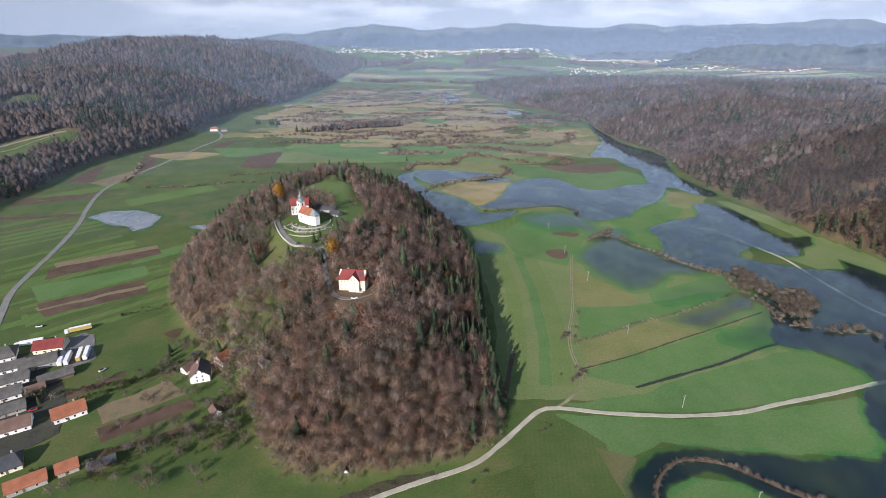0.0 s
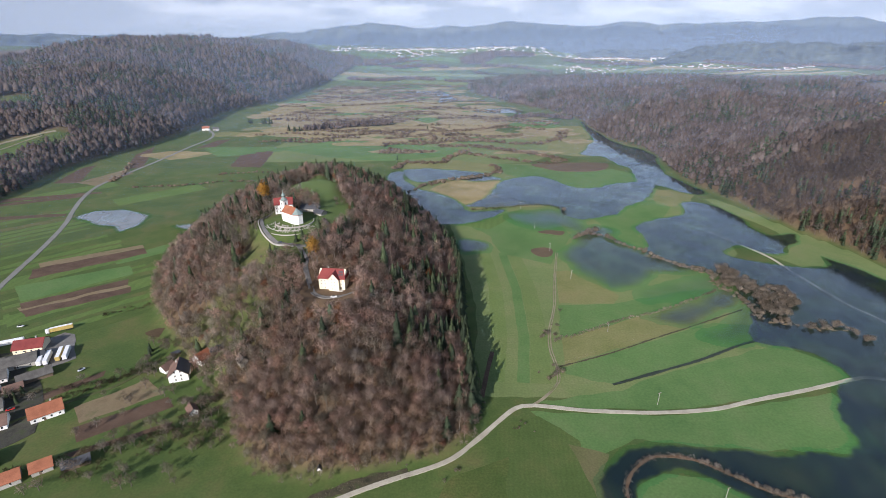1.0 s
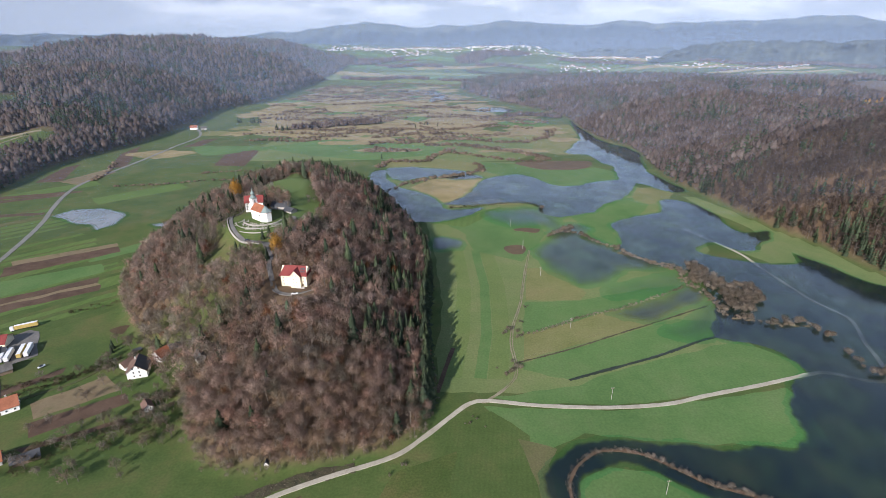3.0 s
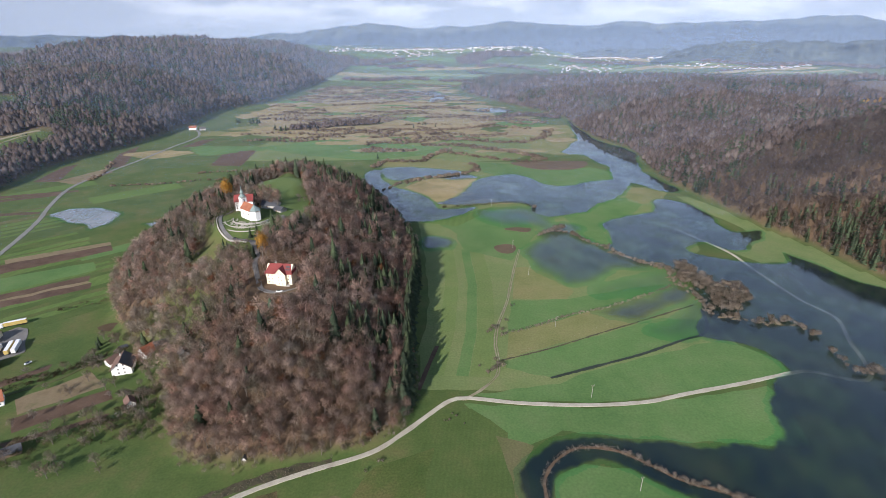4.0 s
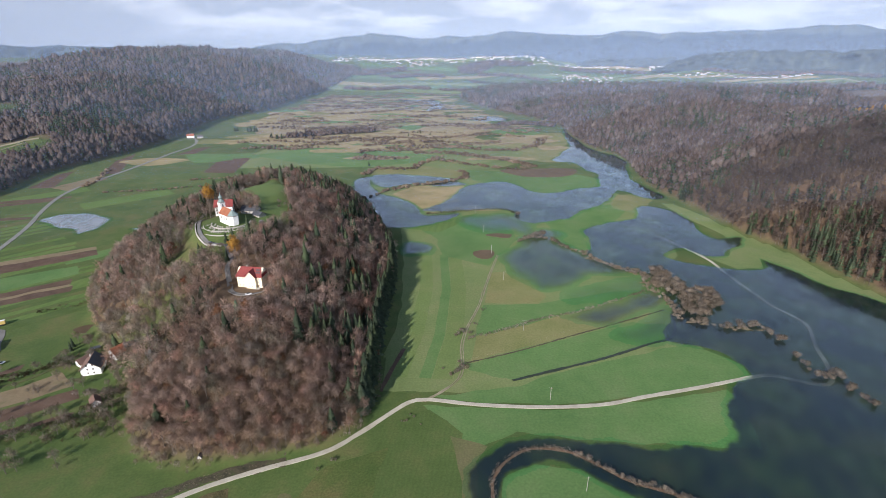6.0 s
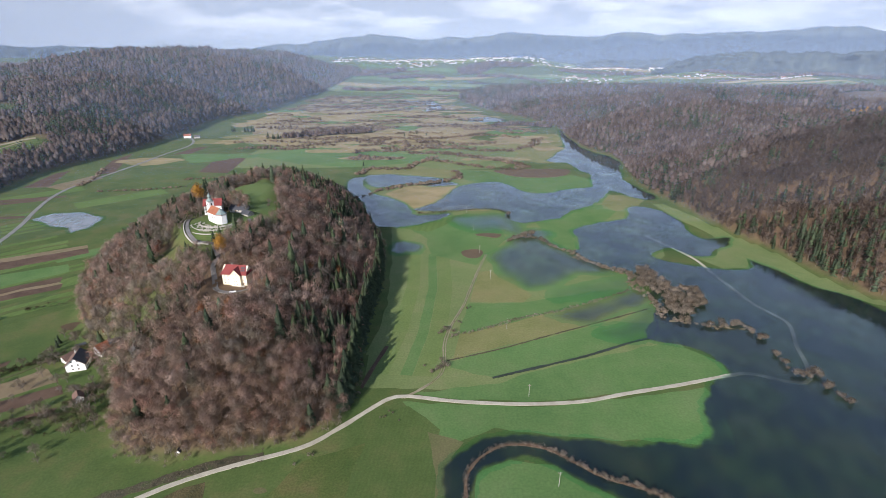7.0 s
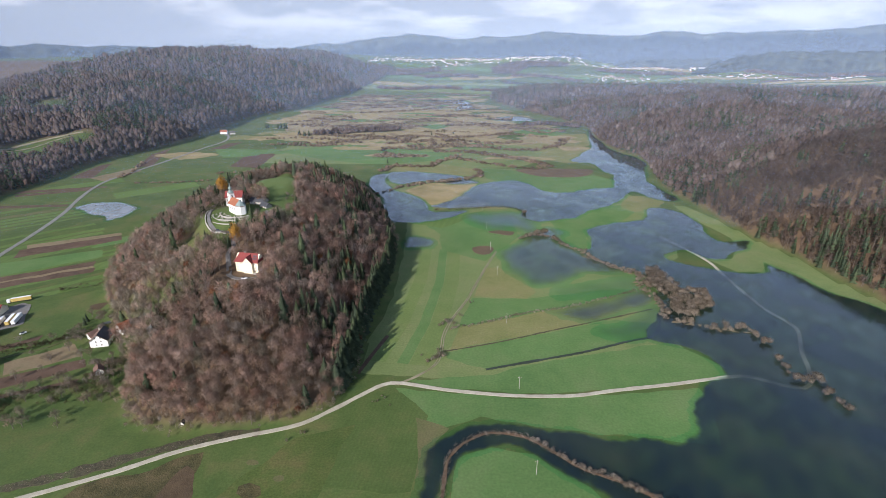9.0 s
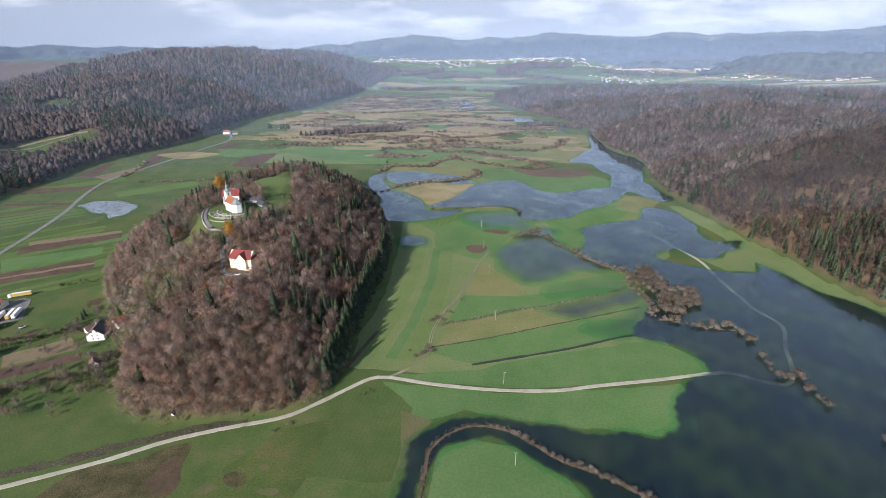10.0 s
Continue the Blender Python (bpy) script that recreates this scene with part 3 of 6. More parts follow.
field("field", [(136, 823), (191, 808), (227, 774), (297, 776), (315, 782), (343, 747), (327, 702), (290, 690), (246, 674), (220, 683), (203, 719), (152, 735), (140, 754)], M_LUSH, "bright green meadow between flood arms", 0.06)
field("field", [(192, 817), (242, 826), (319, 822), (295, 773), (238, 767), (208, 787)], M_REDREED, "russet sedge patch in green meadow", 0.25, closed_spline=True)
field("field", [(211, 543), (245, 563), (278, 599), (313, 617), (309, 598), (321, 585), (292, 544), (257, 528), (241, 489), (241, 451), (217, 465), (212, 510)], M_LUSH, "green tongue of meadow in the flood", 0.055)
field("field", [(311, 615), (337, 662), (366, 662), (376, 635), (354, 603), (322, 586)], M_OLIVE, "yellow-green wet meadow in the flood", 0.06)
field("field", [(206, 1063), (253, 1212), (388, 1207), (388, 1130), (364, 1050), (322, 1005), (289, 996), (225, 1030)], M_OLIVE, "pale green far meadow by the river", 0.05)
field("field", [(262, 990), (347, 1023), (369, 1024), (322, 927), (334, 877), (279, 878), (238, 911)], M_OLIVE, "pale green meadow beside the river", 0.05)
field("field", [(342, 913), (397, 981), (410, 920), (361, 866)], M_LUSH, "green river island meadow", 0.07, closed_spline=True)
field("field", [(-270, 954), (-154, 1039), (-61, 1008), (80, 947), (56, 882), (-51, 845), (-153, 880)], M_LUSH, "broad green winter crop", 0.05)
field("field", [(-40, 1070), (80, 1099), (164, 1079), (120, 1004), (28, 1022)], M_LUSH, "green far meadow among sedges", 0.06)
field("field", [(335, 460), (345, 437), (361, 407), (385, 406), (397, 429), (402, 418), (418, 371), (444, 335), (462, 324), (442, 386), (436, 448), (423, 492), (415, 547), (395, 615), (380, 618), (383, 563), (398, 496), (387, 462), (370, 438), (348, 437)], M_PALE, "olive grass margin between flood and forest", 0.045)
field("field", [(75, 144), (89, 145), (93, 198), (75, 217), (52, 211), (46, 187), (33, 148)], M_HARROW, "faintly streaked dark green meadow beside the road", 0.05)
field("field", [(90, 153), (97, 156), (98, 178), (105, 188), (87, 196)], M_DULL, "dull yellowed grass strip by the river loop", 0.06)
field("field", [(-67, 140), (-19, 165), (-12, 131), (-44, 99), (-77, 114)], M_ROUGH, "rough olive-brown fallow field beside the gravel road", 0.05, 1.6)
field("field", [(-30, 138), (-22, 154), (-17, 152), (-11, 136), (-20, 130)], M_RUSTSOIL, "rust-brown bare patch in the fallow", 0.05, 1.6, True)
field("field", [(-11, 121), (24, 177), (53, 189), (42, 117)], GRASS, "uneven green pasture beside the road", 0.05)
for c in ((14, 141, 7, 4), (24, 150, 3, 2), (2, 136, 4, 2.5), (33, 136, 5, 2.5), (8, 158, 2.5, 1.5)):
    field("field", [(c[0] + c[2] * math.cos(q), c[1] + c[3] * math.sin(q)) for q in (0, 0.9, 1.7, 2.6, 3.5, 4.4, 5.3)], M_DULL if c[2] < 6 else M_ROUGH, "brownish worn patch in the pasture", 0.05, 1.4, True)

# strip fields west of the hill
for x0, y0, w, mat in ((-372, 351, 18, M_MOWN), (-336, 347, 12, M_HARROW), (-290, 321, 25, M_MOWN), (-272, 431, 20, M_LUSH), (-485, 580, 30, M_HARROW), (-498, 631, 28, M_MOWN), (-370, 491, 21, M_HARROW), (-367, 610, 35, M_MOWN)):
    u, v = np.array((0.74, 0.67)), np.array((-0.69, 0.72))
    o = np.array((x0, y0), float)
    field("field", [o, o + u * 108, o + u * 108 + v * w, o + v * w], mat, "long strip of green grassland")

strng = np.random.default_rng(77)
for k in range(26):
    u, v = np.array((0.74, 0.67)), np.array((-0.69, 0.72))
    o = np.array((-262, 285)) + v * (k * 13.5) + u * strng.uniform(-15, 10)
    far_end = 118 if k < 8 else 105
    mat, lab = ((M_MOWN, "long strip of mown grassland"), (M_HARROW, "long strip of darker grassland"), (M_DULL, "long strip of yellowed grass"))[strng.choice(3, p=(0.45, 0.37, 0.18))]
    w = strng.uniform(4, 11)
    field("field", [o, o + u * far_end, o + u * far_end + v * w, o + v * w], mat, lab)
field("field", [(-334, 388), (-260, 429), (-247, 411), (-309, 361)], M_LUSH, "bright green strip of winter crop", None, 0.4)
field("field", [(-347, 436), (-274, 479), (-268, 471), (-338, 426)], M_STUBBLE, "pale stubble strip along ploughed soil", None, 0.4)
field("field", [(-304, 351), (-246, 392), (-237, 385), (-294, 343)], M_STUBBLE, "tan strip between ploughed strips", None, 0.4)
for pts in ([(-343, 423), (-268, 470), (-258, 456), (-331, 402)], [(-308, 358), (-246, 399), (-241, 390), (-299, 350)], [(-298, 347), (-237, 384), (-231, 375), (-288, 337)], [(-522, 620), (-440, 660), (-432, 651), (-513, 610)], [(-497, 569), (-414, 581), (-410, 572), (-488, 557)], [(-549, 637), (-426, 673), (-421, 665), (-535, 622)]):
    field("ploughed_field", pts, M_PLOUGH, "long narrow ploughed strip of brown soil", 0.08)
field("ploughed_field", [(-188, 311), (-174, 321), (-163, 322), (-168, 312), (-177, 306)], M_RUSTSOIL, "dark red-brown earth patch at the hill's foot", 0.1, 0.8, True)
field("ploughed_field", [(-178, 217), (-139, 241), (-132, 232), (-170, 206)], M_PLOUGH, "dark brown ploughed garden field by the village", 0.1, 0.3)
field("ploughed_field", [(-171, 198), (-127, 220), (-127, 216), (-166, 196)], M_PLOUGH, "narrow brown ploughed strip by the orchard", 0.1, 0.3)
field("ploughed_field", [(-215, 245), (-190, 268), (-188, 262), (-211, 239)], M_PLOUGH, "narrow brown ploughed strip behind the yards", 0.1, 0.3)
field("field", [(-188, 233), (-159, 258), (-143, 244), (-177, 220)], M_STUBBLE, "straw-coloured stubble garden plot", 0.06)
field("ploughed_field", [(-519, 718), (-535, 810), (-524, 829), (-484, 719)], M_PLOUGH, "brown ploughed field at the forest's foot", 0.08)
field("ploughed_field", [(-463, 802), (-501, 907), (-502, 980), (-440, 809)], M_PLOUGH, "brown ploughed strip near the road", 0.08)
field("field", [(-488, 720), (-459, 799), (-435, 772), (-452, 703)], M_STUBBLE, "tan stubble wedge beside the road", 0.07)
field("ploughed_field", [(-303, 814), (-319, 939), (-267, 970), (-251, 807)], M_PLOUGH, "broad brown ploughed field", 0.08)
field("ploughed_field", [(-418, 967), (-407, 1040), (-383, 1053), (-388, 971)], M_PLOUGH, "brown ploughed strip by the road's bend", 0.08)
# patchwork of marsh meadows in the far valley
field("field", [(-318, 1091), (-125, 1077), (128, 1111), (209, 1271), (153, 1491), (-52, 1852), (-341, 1965), (-420, 1535), (-355, 1244)], M_MARSH, "wide tan marshland of the upper valley", 0.03, 3, True)
prng = np.random.default_rng(5)
for k in range(260):
    cy = 900 + 1330 * prng.random() ** 0.9
    cx = -40 + (prng.random() - 0.5) * 800
    lo = np.interp(cy, [900, 1300, 1600, 2100, 2900], [-500, -500, -480, -430, -350]) + 20
    hi = np.interp(cy, [900, 1312, 1471, 1734, 2144, 2467, 2900], [390, 400, 365, 260, 190, 370, 700]) - 20
    w, d = prng.uniform(53, 136), prng.uniform(27, 83)
    if cx - w * 0.5 < lo or cx + w * 0.5 > hi:
        continue
    a = np.sort(prng.uniform(0, 6.283, 9))
    pts = [(cx + w * 0.6 * math.cos(q) * prng.uniform(0.7, 1.1), cy + d * 0.7 * math.sin(q) * prng.uniform(0.7, 1.1)) for q in a]
    mat, lab = ((M_MARSH, "tan reed marsh patch"), (M_STRAW, "pale straw meadow patch"), (M_LUSH, "green meadow patch in the marsh"), (M_MARSH, "brown reed bed patch"), (M_OLIVE, "olive wet meadow patch"))[prng.choice(5, p=(0.3, 0.3, 0.1, 0.18, 0.12))]
    field("field", pts, mat, lab + " in the far valley", None, 2.0, True)

for k in range(60):
    r, a = prng.uniform(2350, 4050), radians(prng.uniform(-9, 38))
    x, y, L = 60 + r * math.sin(a), r * math.cos(a), prng.uniform(120, 330)
    t = prng.uniform(-0.25, 0.25)
    mat, lab = ((M_PALE, "pale green field strip on the far plain"), (M_STRAW, "straw-coloured field strip on the far plain"), (M_LUSH, "green field strip on the far plain"), (M_PLOUGH, "brown ploughed strip on the far plain"))[prng.choice(4, p=(0.45, 0.3, 0.15, 0.1))]
    ribbon("field", [(x - L, y - L * t), (x, y), (x + L, y + L * t)], prng.uniform(60, 150), mat, lab, 1.0 + 0.02 * k, 40, cat="field", edge=0.1)

# roads
ribbon("gravel_road", [(-167, 93), (-98, 128), (-57, 149), (-33, 164), (-8, 175), (21, 186), (37, 199), (53, 215), (63, 224), (74, 226), (102, 221), (134, 218), (159, 218), (180, 220),
                       (204, 226), (241, 234), (277, 243), (291, 244), (307, 236), (318, 234), (324, 238), (333, 255), (341, 276), (354, 302), (354, 315), (348, 334), (346, 362),
                       (345, 399), (345, 429), (335, 464), (323, 498)], 2.9, M_GRAVEL, "pale gravel road that runs into the flood", 0.3, 4.0)
ribbon("valley_road", [(-300, 299), (-322, 340), (-341, 376), (-354, 419), (-364, 458), (-380, 511), (-395, 553), (-411, 588), (-434, 647), (-447, 702), (-445, 766), (-438, 862),
                       (-435, 972), (-429, 1059), (-447, 1123), (-487, 1188)], 5.4, M_LANE, "grey asphalt lane between fields", 0.33)
for off in (-0.75, 0.75):
    ribbon("farm_track", [(x + off, y) for x, y in ((71, 224), (84, 235), (93, 246), (96, 258), (97, 283), (102, 306), (109, 326), (115, 345), (124, 381), (135, 421), (142, 446))],
           0.75, M_RUT, "worn wheel rut of a farm track", 0.28, cat="track", edge=0.6)
ribbon("ditch", [(126, 243), (158, 254), (192, 266), (228, 282), (244, 288), (254, 300), (262, 323)], 2.2, M_WET, "dark wet drainage ditch across the meadow", 0.26, 2.0, cat="ditch", edge=0.6)
ribbon("ditch", [(98, 262), (134, 275), (179, 295), (198, 303), (259, 330)], 0.9, M_BANK, "thin brown field ditch", 0.29, 2.5, cat="ditch", edge=0.8)
ribbon("forest_track", [(-740, 745), (-705, 802), (-700, 844), (-686, 879), (-663, 908), (-640, 926)], 6, M_RUT, "pale bare track across a forest clearing", 0.9, 8, edge=1.0)
ribbon("forest_track", [(-720, 770), (-680, 838), (-664, 880), (-650, 905)], 3, M_RUT, "narrow pale track beside a forest clearing", 0.9, 8, edge=1.0)
ribbon("clear_cut", [(472, 520), (482, 521), (494, 518), (500, 514)], 14, M_LITTER, "russet felled patch in the eastern wood", 0.7, 5, cat="clearing", edge=2.0)
ribbon("roadside_bank", [(-121, 130), (-80, 146), (-47, 163), (-19, 175), (3, 180)], 6.5, M_BANK, "dark rough grass bank beside the gravel road", 0.2, 1.8, cat="bank", edge=0.9)
ribbon("ploughed_strip", [(45, 234), (50, 255), (57, 280)], 3.0, M_PLOUGH, "thin brown soil strip at the hill's shade", 0.26, cat="field")

# flood water
LAKES = {
    "west_arm": ([(-41, 758), (-20, 770), (-12, 711), (12, 668), (47, 631), (61, 594), (72, 574), (111, 581), (91, 550), (42, 528), (13, 547), (-5, 630), (-35, 697)], 3),
    "north_pool": ([(-17, 784), (42, 787), (95, 766), (129, 724), (93, 712), (43, 726), (10, 707), (-14, 732)], 5),
    "main_lake": ([(104, 651), (121, 700), (152, 732), (185, 741), (206, 713), (221, 681), (251, 672), (290, 694), (326, 702), (348, 690), (323, 649), (298, 611), (265, 587), (242, 559), (220, 549),
                   (198, 540), (178, 556), (176, 590), (145, 598), (100, 591), (63, 595), (89, 625)], 3),
    "river": ([(326, 702), (344, 779), (337, 807), (331, 865), (301, 888), (311, 924), (363, 1026), (385, 1152), (412, 1274), (411, 1164), (397, 1023), (414, 958), (430, 898), (408, 816), (388, 746),
               (392, 693), (398, 653), (382, 633), (364, 652), (347, 679)], 3),
    "east_lake": ([(250, 520), (291, 543), (326, 563), (348, 604), (377, 588), (384, 539), (378, 500), (384, 483), (410, 487), (394, 459), (379, 455), (365, 437), (345, 436), (336, 457), (317, 450), (304, 437),
                   (318, 423), (340, 415), (361, 403), (384, 403), (398, 429), (402, 415), (413, 390), (421, 366), (443, 327), (475, 242), (534, 56), (560, -60), (228, 43), (186, 134), (170, 157),
                   (154, 176), (151, 184), (160, 187), (183, 185), (223, 184), (237, 190), (239, 198), (241, 209), (249, 221), (260, 234), (277, 243), (279, 253), (275, 266), (265, 276), (241, 286),
                   (258, 318), (269, 350), (279, 377), (250, 415), (227, 440), (243, 471)], 2.5),
    "teal_flood": ([(142, 436), (153, 455), (168, 472), (170, 492), (187, 512), (206, 524), (222, 505), (214, 480), (232, 452), (247, 437), (264, 422), (277, 400), (281, 394), (259, 393), (240, 397), (220, 394), (205, 377), (187, 368), (167, 365), (158, 388), (148, 408)], 22),
    "teal_shallow": ([(186, 362), (209, 375), (236, 385), (259, 393), (281, 394), (266, 362), (254, 356), (237, 353), (210, 350), (190, 346)], 70),
    "flooded_field": ([(178, 321), (204, 332), (234, 347), (262, 361), (270, 350), (259, 336), (240, 324), (213, 309), (200, 307), (186, 311)], 18),
    "teal_margin": ([(206, 293), (236, 315), (263, 341), (274, 335), (262, 312), (248, 291), (236, 284), (218, 283)], 45),
    "meadow_pool": ([(108, 558), (123, 572), (155, 580), (180, 572), (193, 549), (192, 509), (180, 498), (166, 512), (140, 509), (119, 528)], 30),
    "hill_pool": ([(50, 479), (75, 478), (81, 463), (73, 451), (47, 449)], 10),
    "loop": ([(89, 113), (93, 157), (95, 170), (102, 181), (113, 189), (128, 195), (144, 193), (160, 186), (174, 167), (184, 156), (196, 133), (177, 148), (162, 160), (150, 171), (137, 177), (125, 177), (114, 173),
              (107, 166), (104, 156), (99, 112)], 2.5),
    "pond": ([(-394, 567), (-384, 588), (-355, 594), (-329, 583), (-313, 566), (-306, 536), (-314, 525), (-315, 515), (-329, 529), (-347, 536), (-369, 550)], 5),
    "far_pool": ([(-50, 2005), (38, 2060), (91, 2032), (125, 1758), (65, 1671), (63, 1873)], 8),
    "far_marsh_pool": ([(152, 1477), (264, 1540), (303, 1441), (220, 1420)], 30),
    "far_lake": ([(150, 2640), (240, 2920), (300, 2660), (420, 2700), (650, 2630), (800, 2680), (720, 2760), (500, 2740), (330, 2800), (260, 3050), (170, 2850)], 40),
    "side_pool": ([(-269, 535), (-238, 539), (-230, 525), (-257, 525)], 8),
}
ROAD_UNDER = spline([(277, 243), (291, 244), (307, 236), (318, 234), (324, 238), (333, 255), (341, 276), (354, 302), (354, 315), (348, 334), (346, 362), (345, 399)], 6)


MOST = {"teal_flood": 0.84, "teal_shallow": 0.5, "flooded_field": 0.85, "meadow_pool": 0.6, "teal_margin": 0.8}


def water(keys, lo, hi, cell, mat=M_WATER, mesh=None):
    """One sheet over all the given hollows, with its depth from 0 at the shore to 1."""
    wx, wy, wf = grid(*(mesh or (np.arange(lo[0], hi[0], cell), np.arange(lo[1], hi[1], cell))))
    rough = 2.2 * wobble(wx, wy, 42, 20) + 0.5 * wobble(wx, wy, 15, 21) + 0.15 * wobble(wx, wy, 6, 22)
    d, deep = np.full(wx.shape, -99.0), np.zeros(wx.shape)
    for key in keys:
        outline, shelf = LAKES[key]
        line = spline(outline, 8, True)
        near = np.all((np.stack([wx, wy], 1) > line.min(0) - 8) & (np.stack([wx, wy], 1) < line.max(0) + 8), 1)
        s = signed(wx[near], wy[near], line) + rough[near]
        d[near] = np.maximum(d[near], s)
        deep[near] = np.maximum(deep[near], soft(s, 0, shelf) ** 0.5 * MOST.get(key, 1.0))
    deep = deep * np.clip(0.88 + 0.12 * wobble(wx, wy, 70, 23) + 0.05 * wobble(wx, wy, 23, 24), 0, 1)
    if "east_lake" in keys:
        deep = deep * (1 - 0.03 * np.exp(-(line_distance(wx, wy, ROAD_UNDER) / 2.2) ** 2))
    wf = wf[(d[wf] > -cell).any(1)]
    used, inv = np.unique(wf, return_inverse=True)
    V = np.stack([wx[used], wy[used], np.where(d[used] < 0, np.maximum(0.36 + 0.1 * d[used], -0.4), 0.36) + (height(wx[used], wy[used]) if keys[0].startswith("far") else 0)], 1)
    flood = sheet("water", V, inv.reshape(-1, 4), mat, True, {"depth": deep[used]})
    flood.visible_shadow = False
    return tagged(flood, "still flood water over grassland", "water", kind="structure")


water([k for k in LAKES if not k.startswith("far") and k not in ("pond", "side_pool")], (-60, -60), (600, 1330), 2.5,
      mesh=(np.r_[-60:84:3, 84:292:1.2, 292:460:2.2, 460:600:5], np.r_[-60:96:5, 96:330:1.2, 330:760:2.4, 760:1330:4]))
for key, cell in (("pond", 1.8), ("side_pool", 1.8), ("far_pool", 8), ("far_marsh_pool", 8), ("far_lake", 14)):
    water([key], np.array(LAKES[key][0]).min(0) - 3 * cell, np.array(LAKES[key][0]).max(0) + 3 * cell, cell, M_SILTGLARE if key in ("pond", "side_pool") else M_WATER)


# ---- trees ----
def empty(name, m, label="", category="", group="", kind=""):
    ob = new(name)
    ob.matrix_world = m
    ob.empty_display_size = 0.5
    return tagged(ob, label, category, group, kind)


def rod(a, b, ra, rb, sides=4):
    """A tapered stick between two places: its corners and triangles."""
    a, b = np.array(a, float), np.array(b, float)
    w = (b - a) / (np.linalg.norm(b - a) + 1e-9)
    u = np.cross(w, (0.31, 0.87, 0.38))
    u /= np.linalg.norm(u)
    v = np.cross(w, u)
    an = np.arange(sides) * 2 * np.pi / sides
    ring = np.cos(an)[:, None] * u + np.sin(an)[:, None] * v
    V = np.vstack([a + ring * ra, b + ring * rb])
    T = [t for i in range(sides) for j in [(i + 1) % sides] for t in ((i, j, sides + j), (i, sides + j, sides + i))]
    return V, np.array(T)


def join(pieces):
    V, T, n = [], [], 0
    for v, t in pieces:
        V.append(v)
        T.append(t + n)
        n += len(v)
    return np.vstack(V), np.vstack(T)


def slivers(base, way, length, width, r, face=None):
    """Twigs: one slim triangle from each base along its way."""
    side = np.cross(way, r.normal(size=way.shape) * (1.0 if face is None else 0.18) + (0 if face is None else face))
    side /= np.linalg.norm(side, axis=1, keepdims=True) + 1e-9
    V = np.stack([base - side * width[:, None], base + side * width[:, None], base + way * length[:, None]], 1).reshape(-1, 3)
    return V, np.arange(len(V)).reshape(-1, 3)


def unit(r, n):
    u = r.normal(size=(n, 3))
    return u / np.linalg.norm(u, axis=1, keepdims=True)


def bare_tree(seed, h=15.0, rad=3.3, twigs=230, wide=0.155, limbs=5, long=0.6, shell=0.0):
    """A leafless broadleaved tree: trunk with limbs, and a crown of twigs in rounded clumps, with the clumps' soft normals."""
    r = np.random.default_rng(seed)
    lean = r.normal(0, 0.03, 2) * h
    top = np.array((lean[0], lean[1], h * 0.8))
    wood_parts = [rod((0, 0, -0.6), top * 0.5, 0.2, 0.13), rod(top * 0.5, top, 0.13, 0.04)]
    c, R = np.array((lean[0], lean[1], h * 0.58)), np.array((rad, rad, h * 0.4))
    n = max(limbs + 2, 3)
    turn = np.arange(n) * 2.4 + r.uniform(0, 6.28)
    rise = np.linspace(-0.5, 0.95, n) + r.uniform(-0.12, 0.12, n)
    flat = np.sqrt(np.clip(1 - rise ** 2, 0.05, 1))
    lobe = np.stack([np.cos(turn) * flat, np.sin(turn) * flat, rise], 1)
    centre = c + lobe * R * r.uniform(0.45, 0.66, (n, 1))
    for k in range(limbs):
        wood_parts.append(rod(top * r.uniform(0.35, 0.6), centre[k], 0.1, 0.03, 3))
    at = r.integers(n, size=twigs)
    v = unit(r, twigs)
    size = np.array((0.56, 0.56, 0.5)) * (rad * 0.5 + h * 0.12)
    base = centre[at] + v * size * (r.random((twigs, 1)) ** 0.45)
    if shell:
        v = unit(r, twigs) * (1, 1, 0.9) + (0, 0, 0.15)
        base = c + v * R * r.uniform(shell, 0.95, (twigs, 1)) - (0, 0, h * 0.06)
    out = (base - c) / R
    out /= np.linalg.norm(out, axis=1, keepdims=True) + 1e-9
    way = v * 0.5 + out * 0.45 + (0, 0, 0.45) + r.normal(0, 0.45, (twigs, 3)) if not shell else out * 0.2 + (0, 0, 0.8) + r.normal(0, 0.4, (twigs, 3))
    way /= np.linalg.norm(way, axis=1, keepdims=True)
    face = v * 0.5 + out * 0.8 + (0, 0, 0.12)
    crown = slivers(base, way, r.uniform(0.12, 0.24, twigs) * h * long, r.uniform(0.5, 1.3, twigs) * wide, r, face)
    return join(wood_parts), crown, np.repeat(face / np.linalg.norm(face, axis=1, keepdims=True), 3, 0)


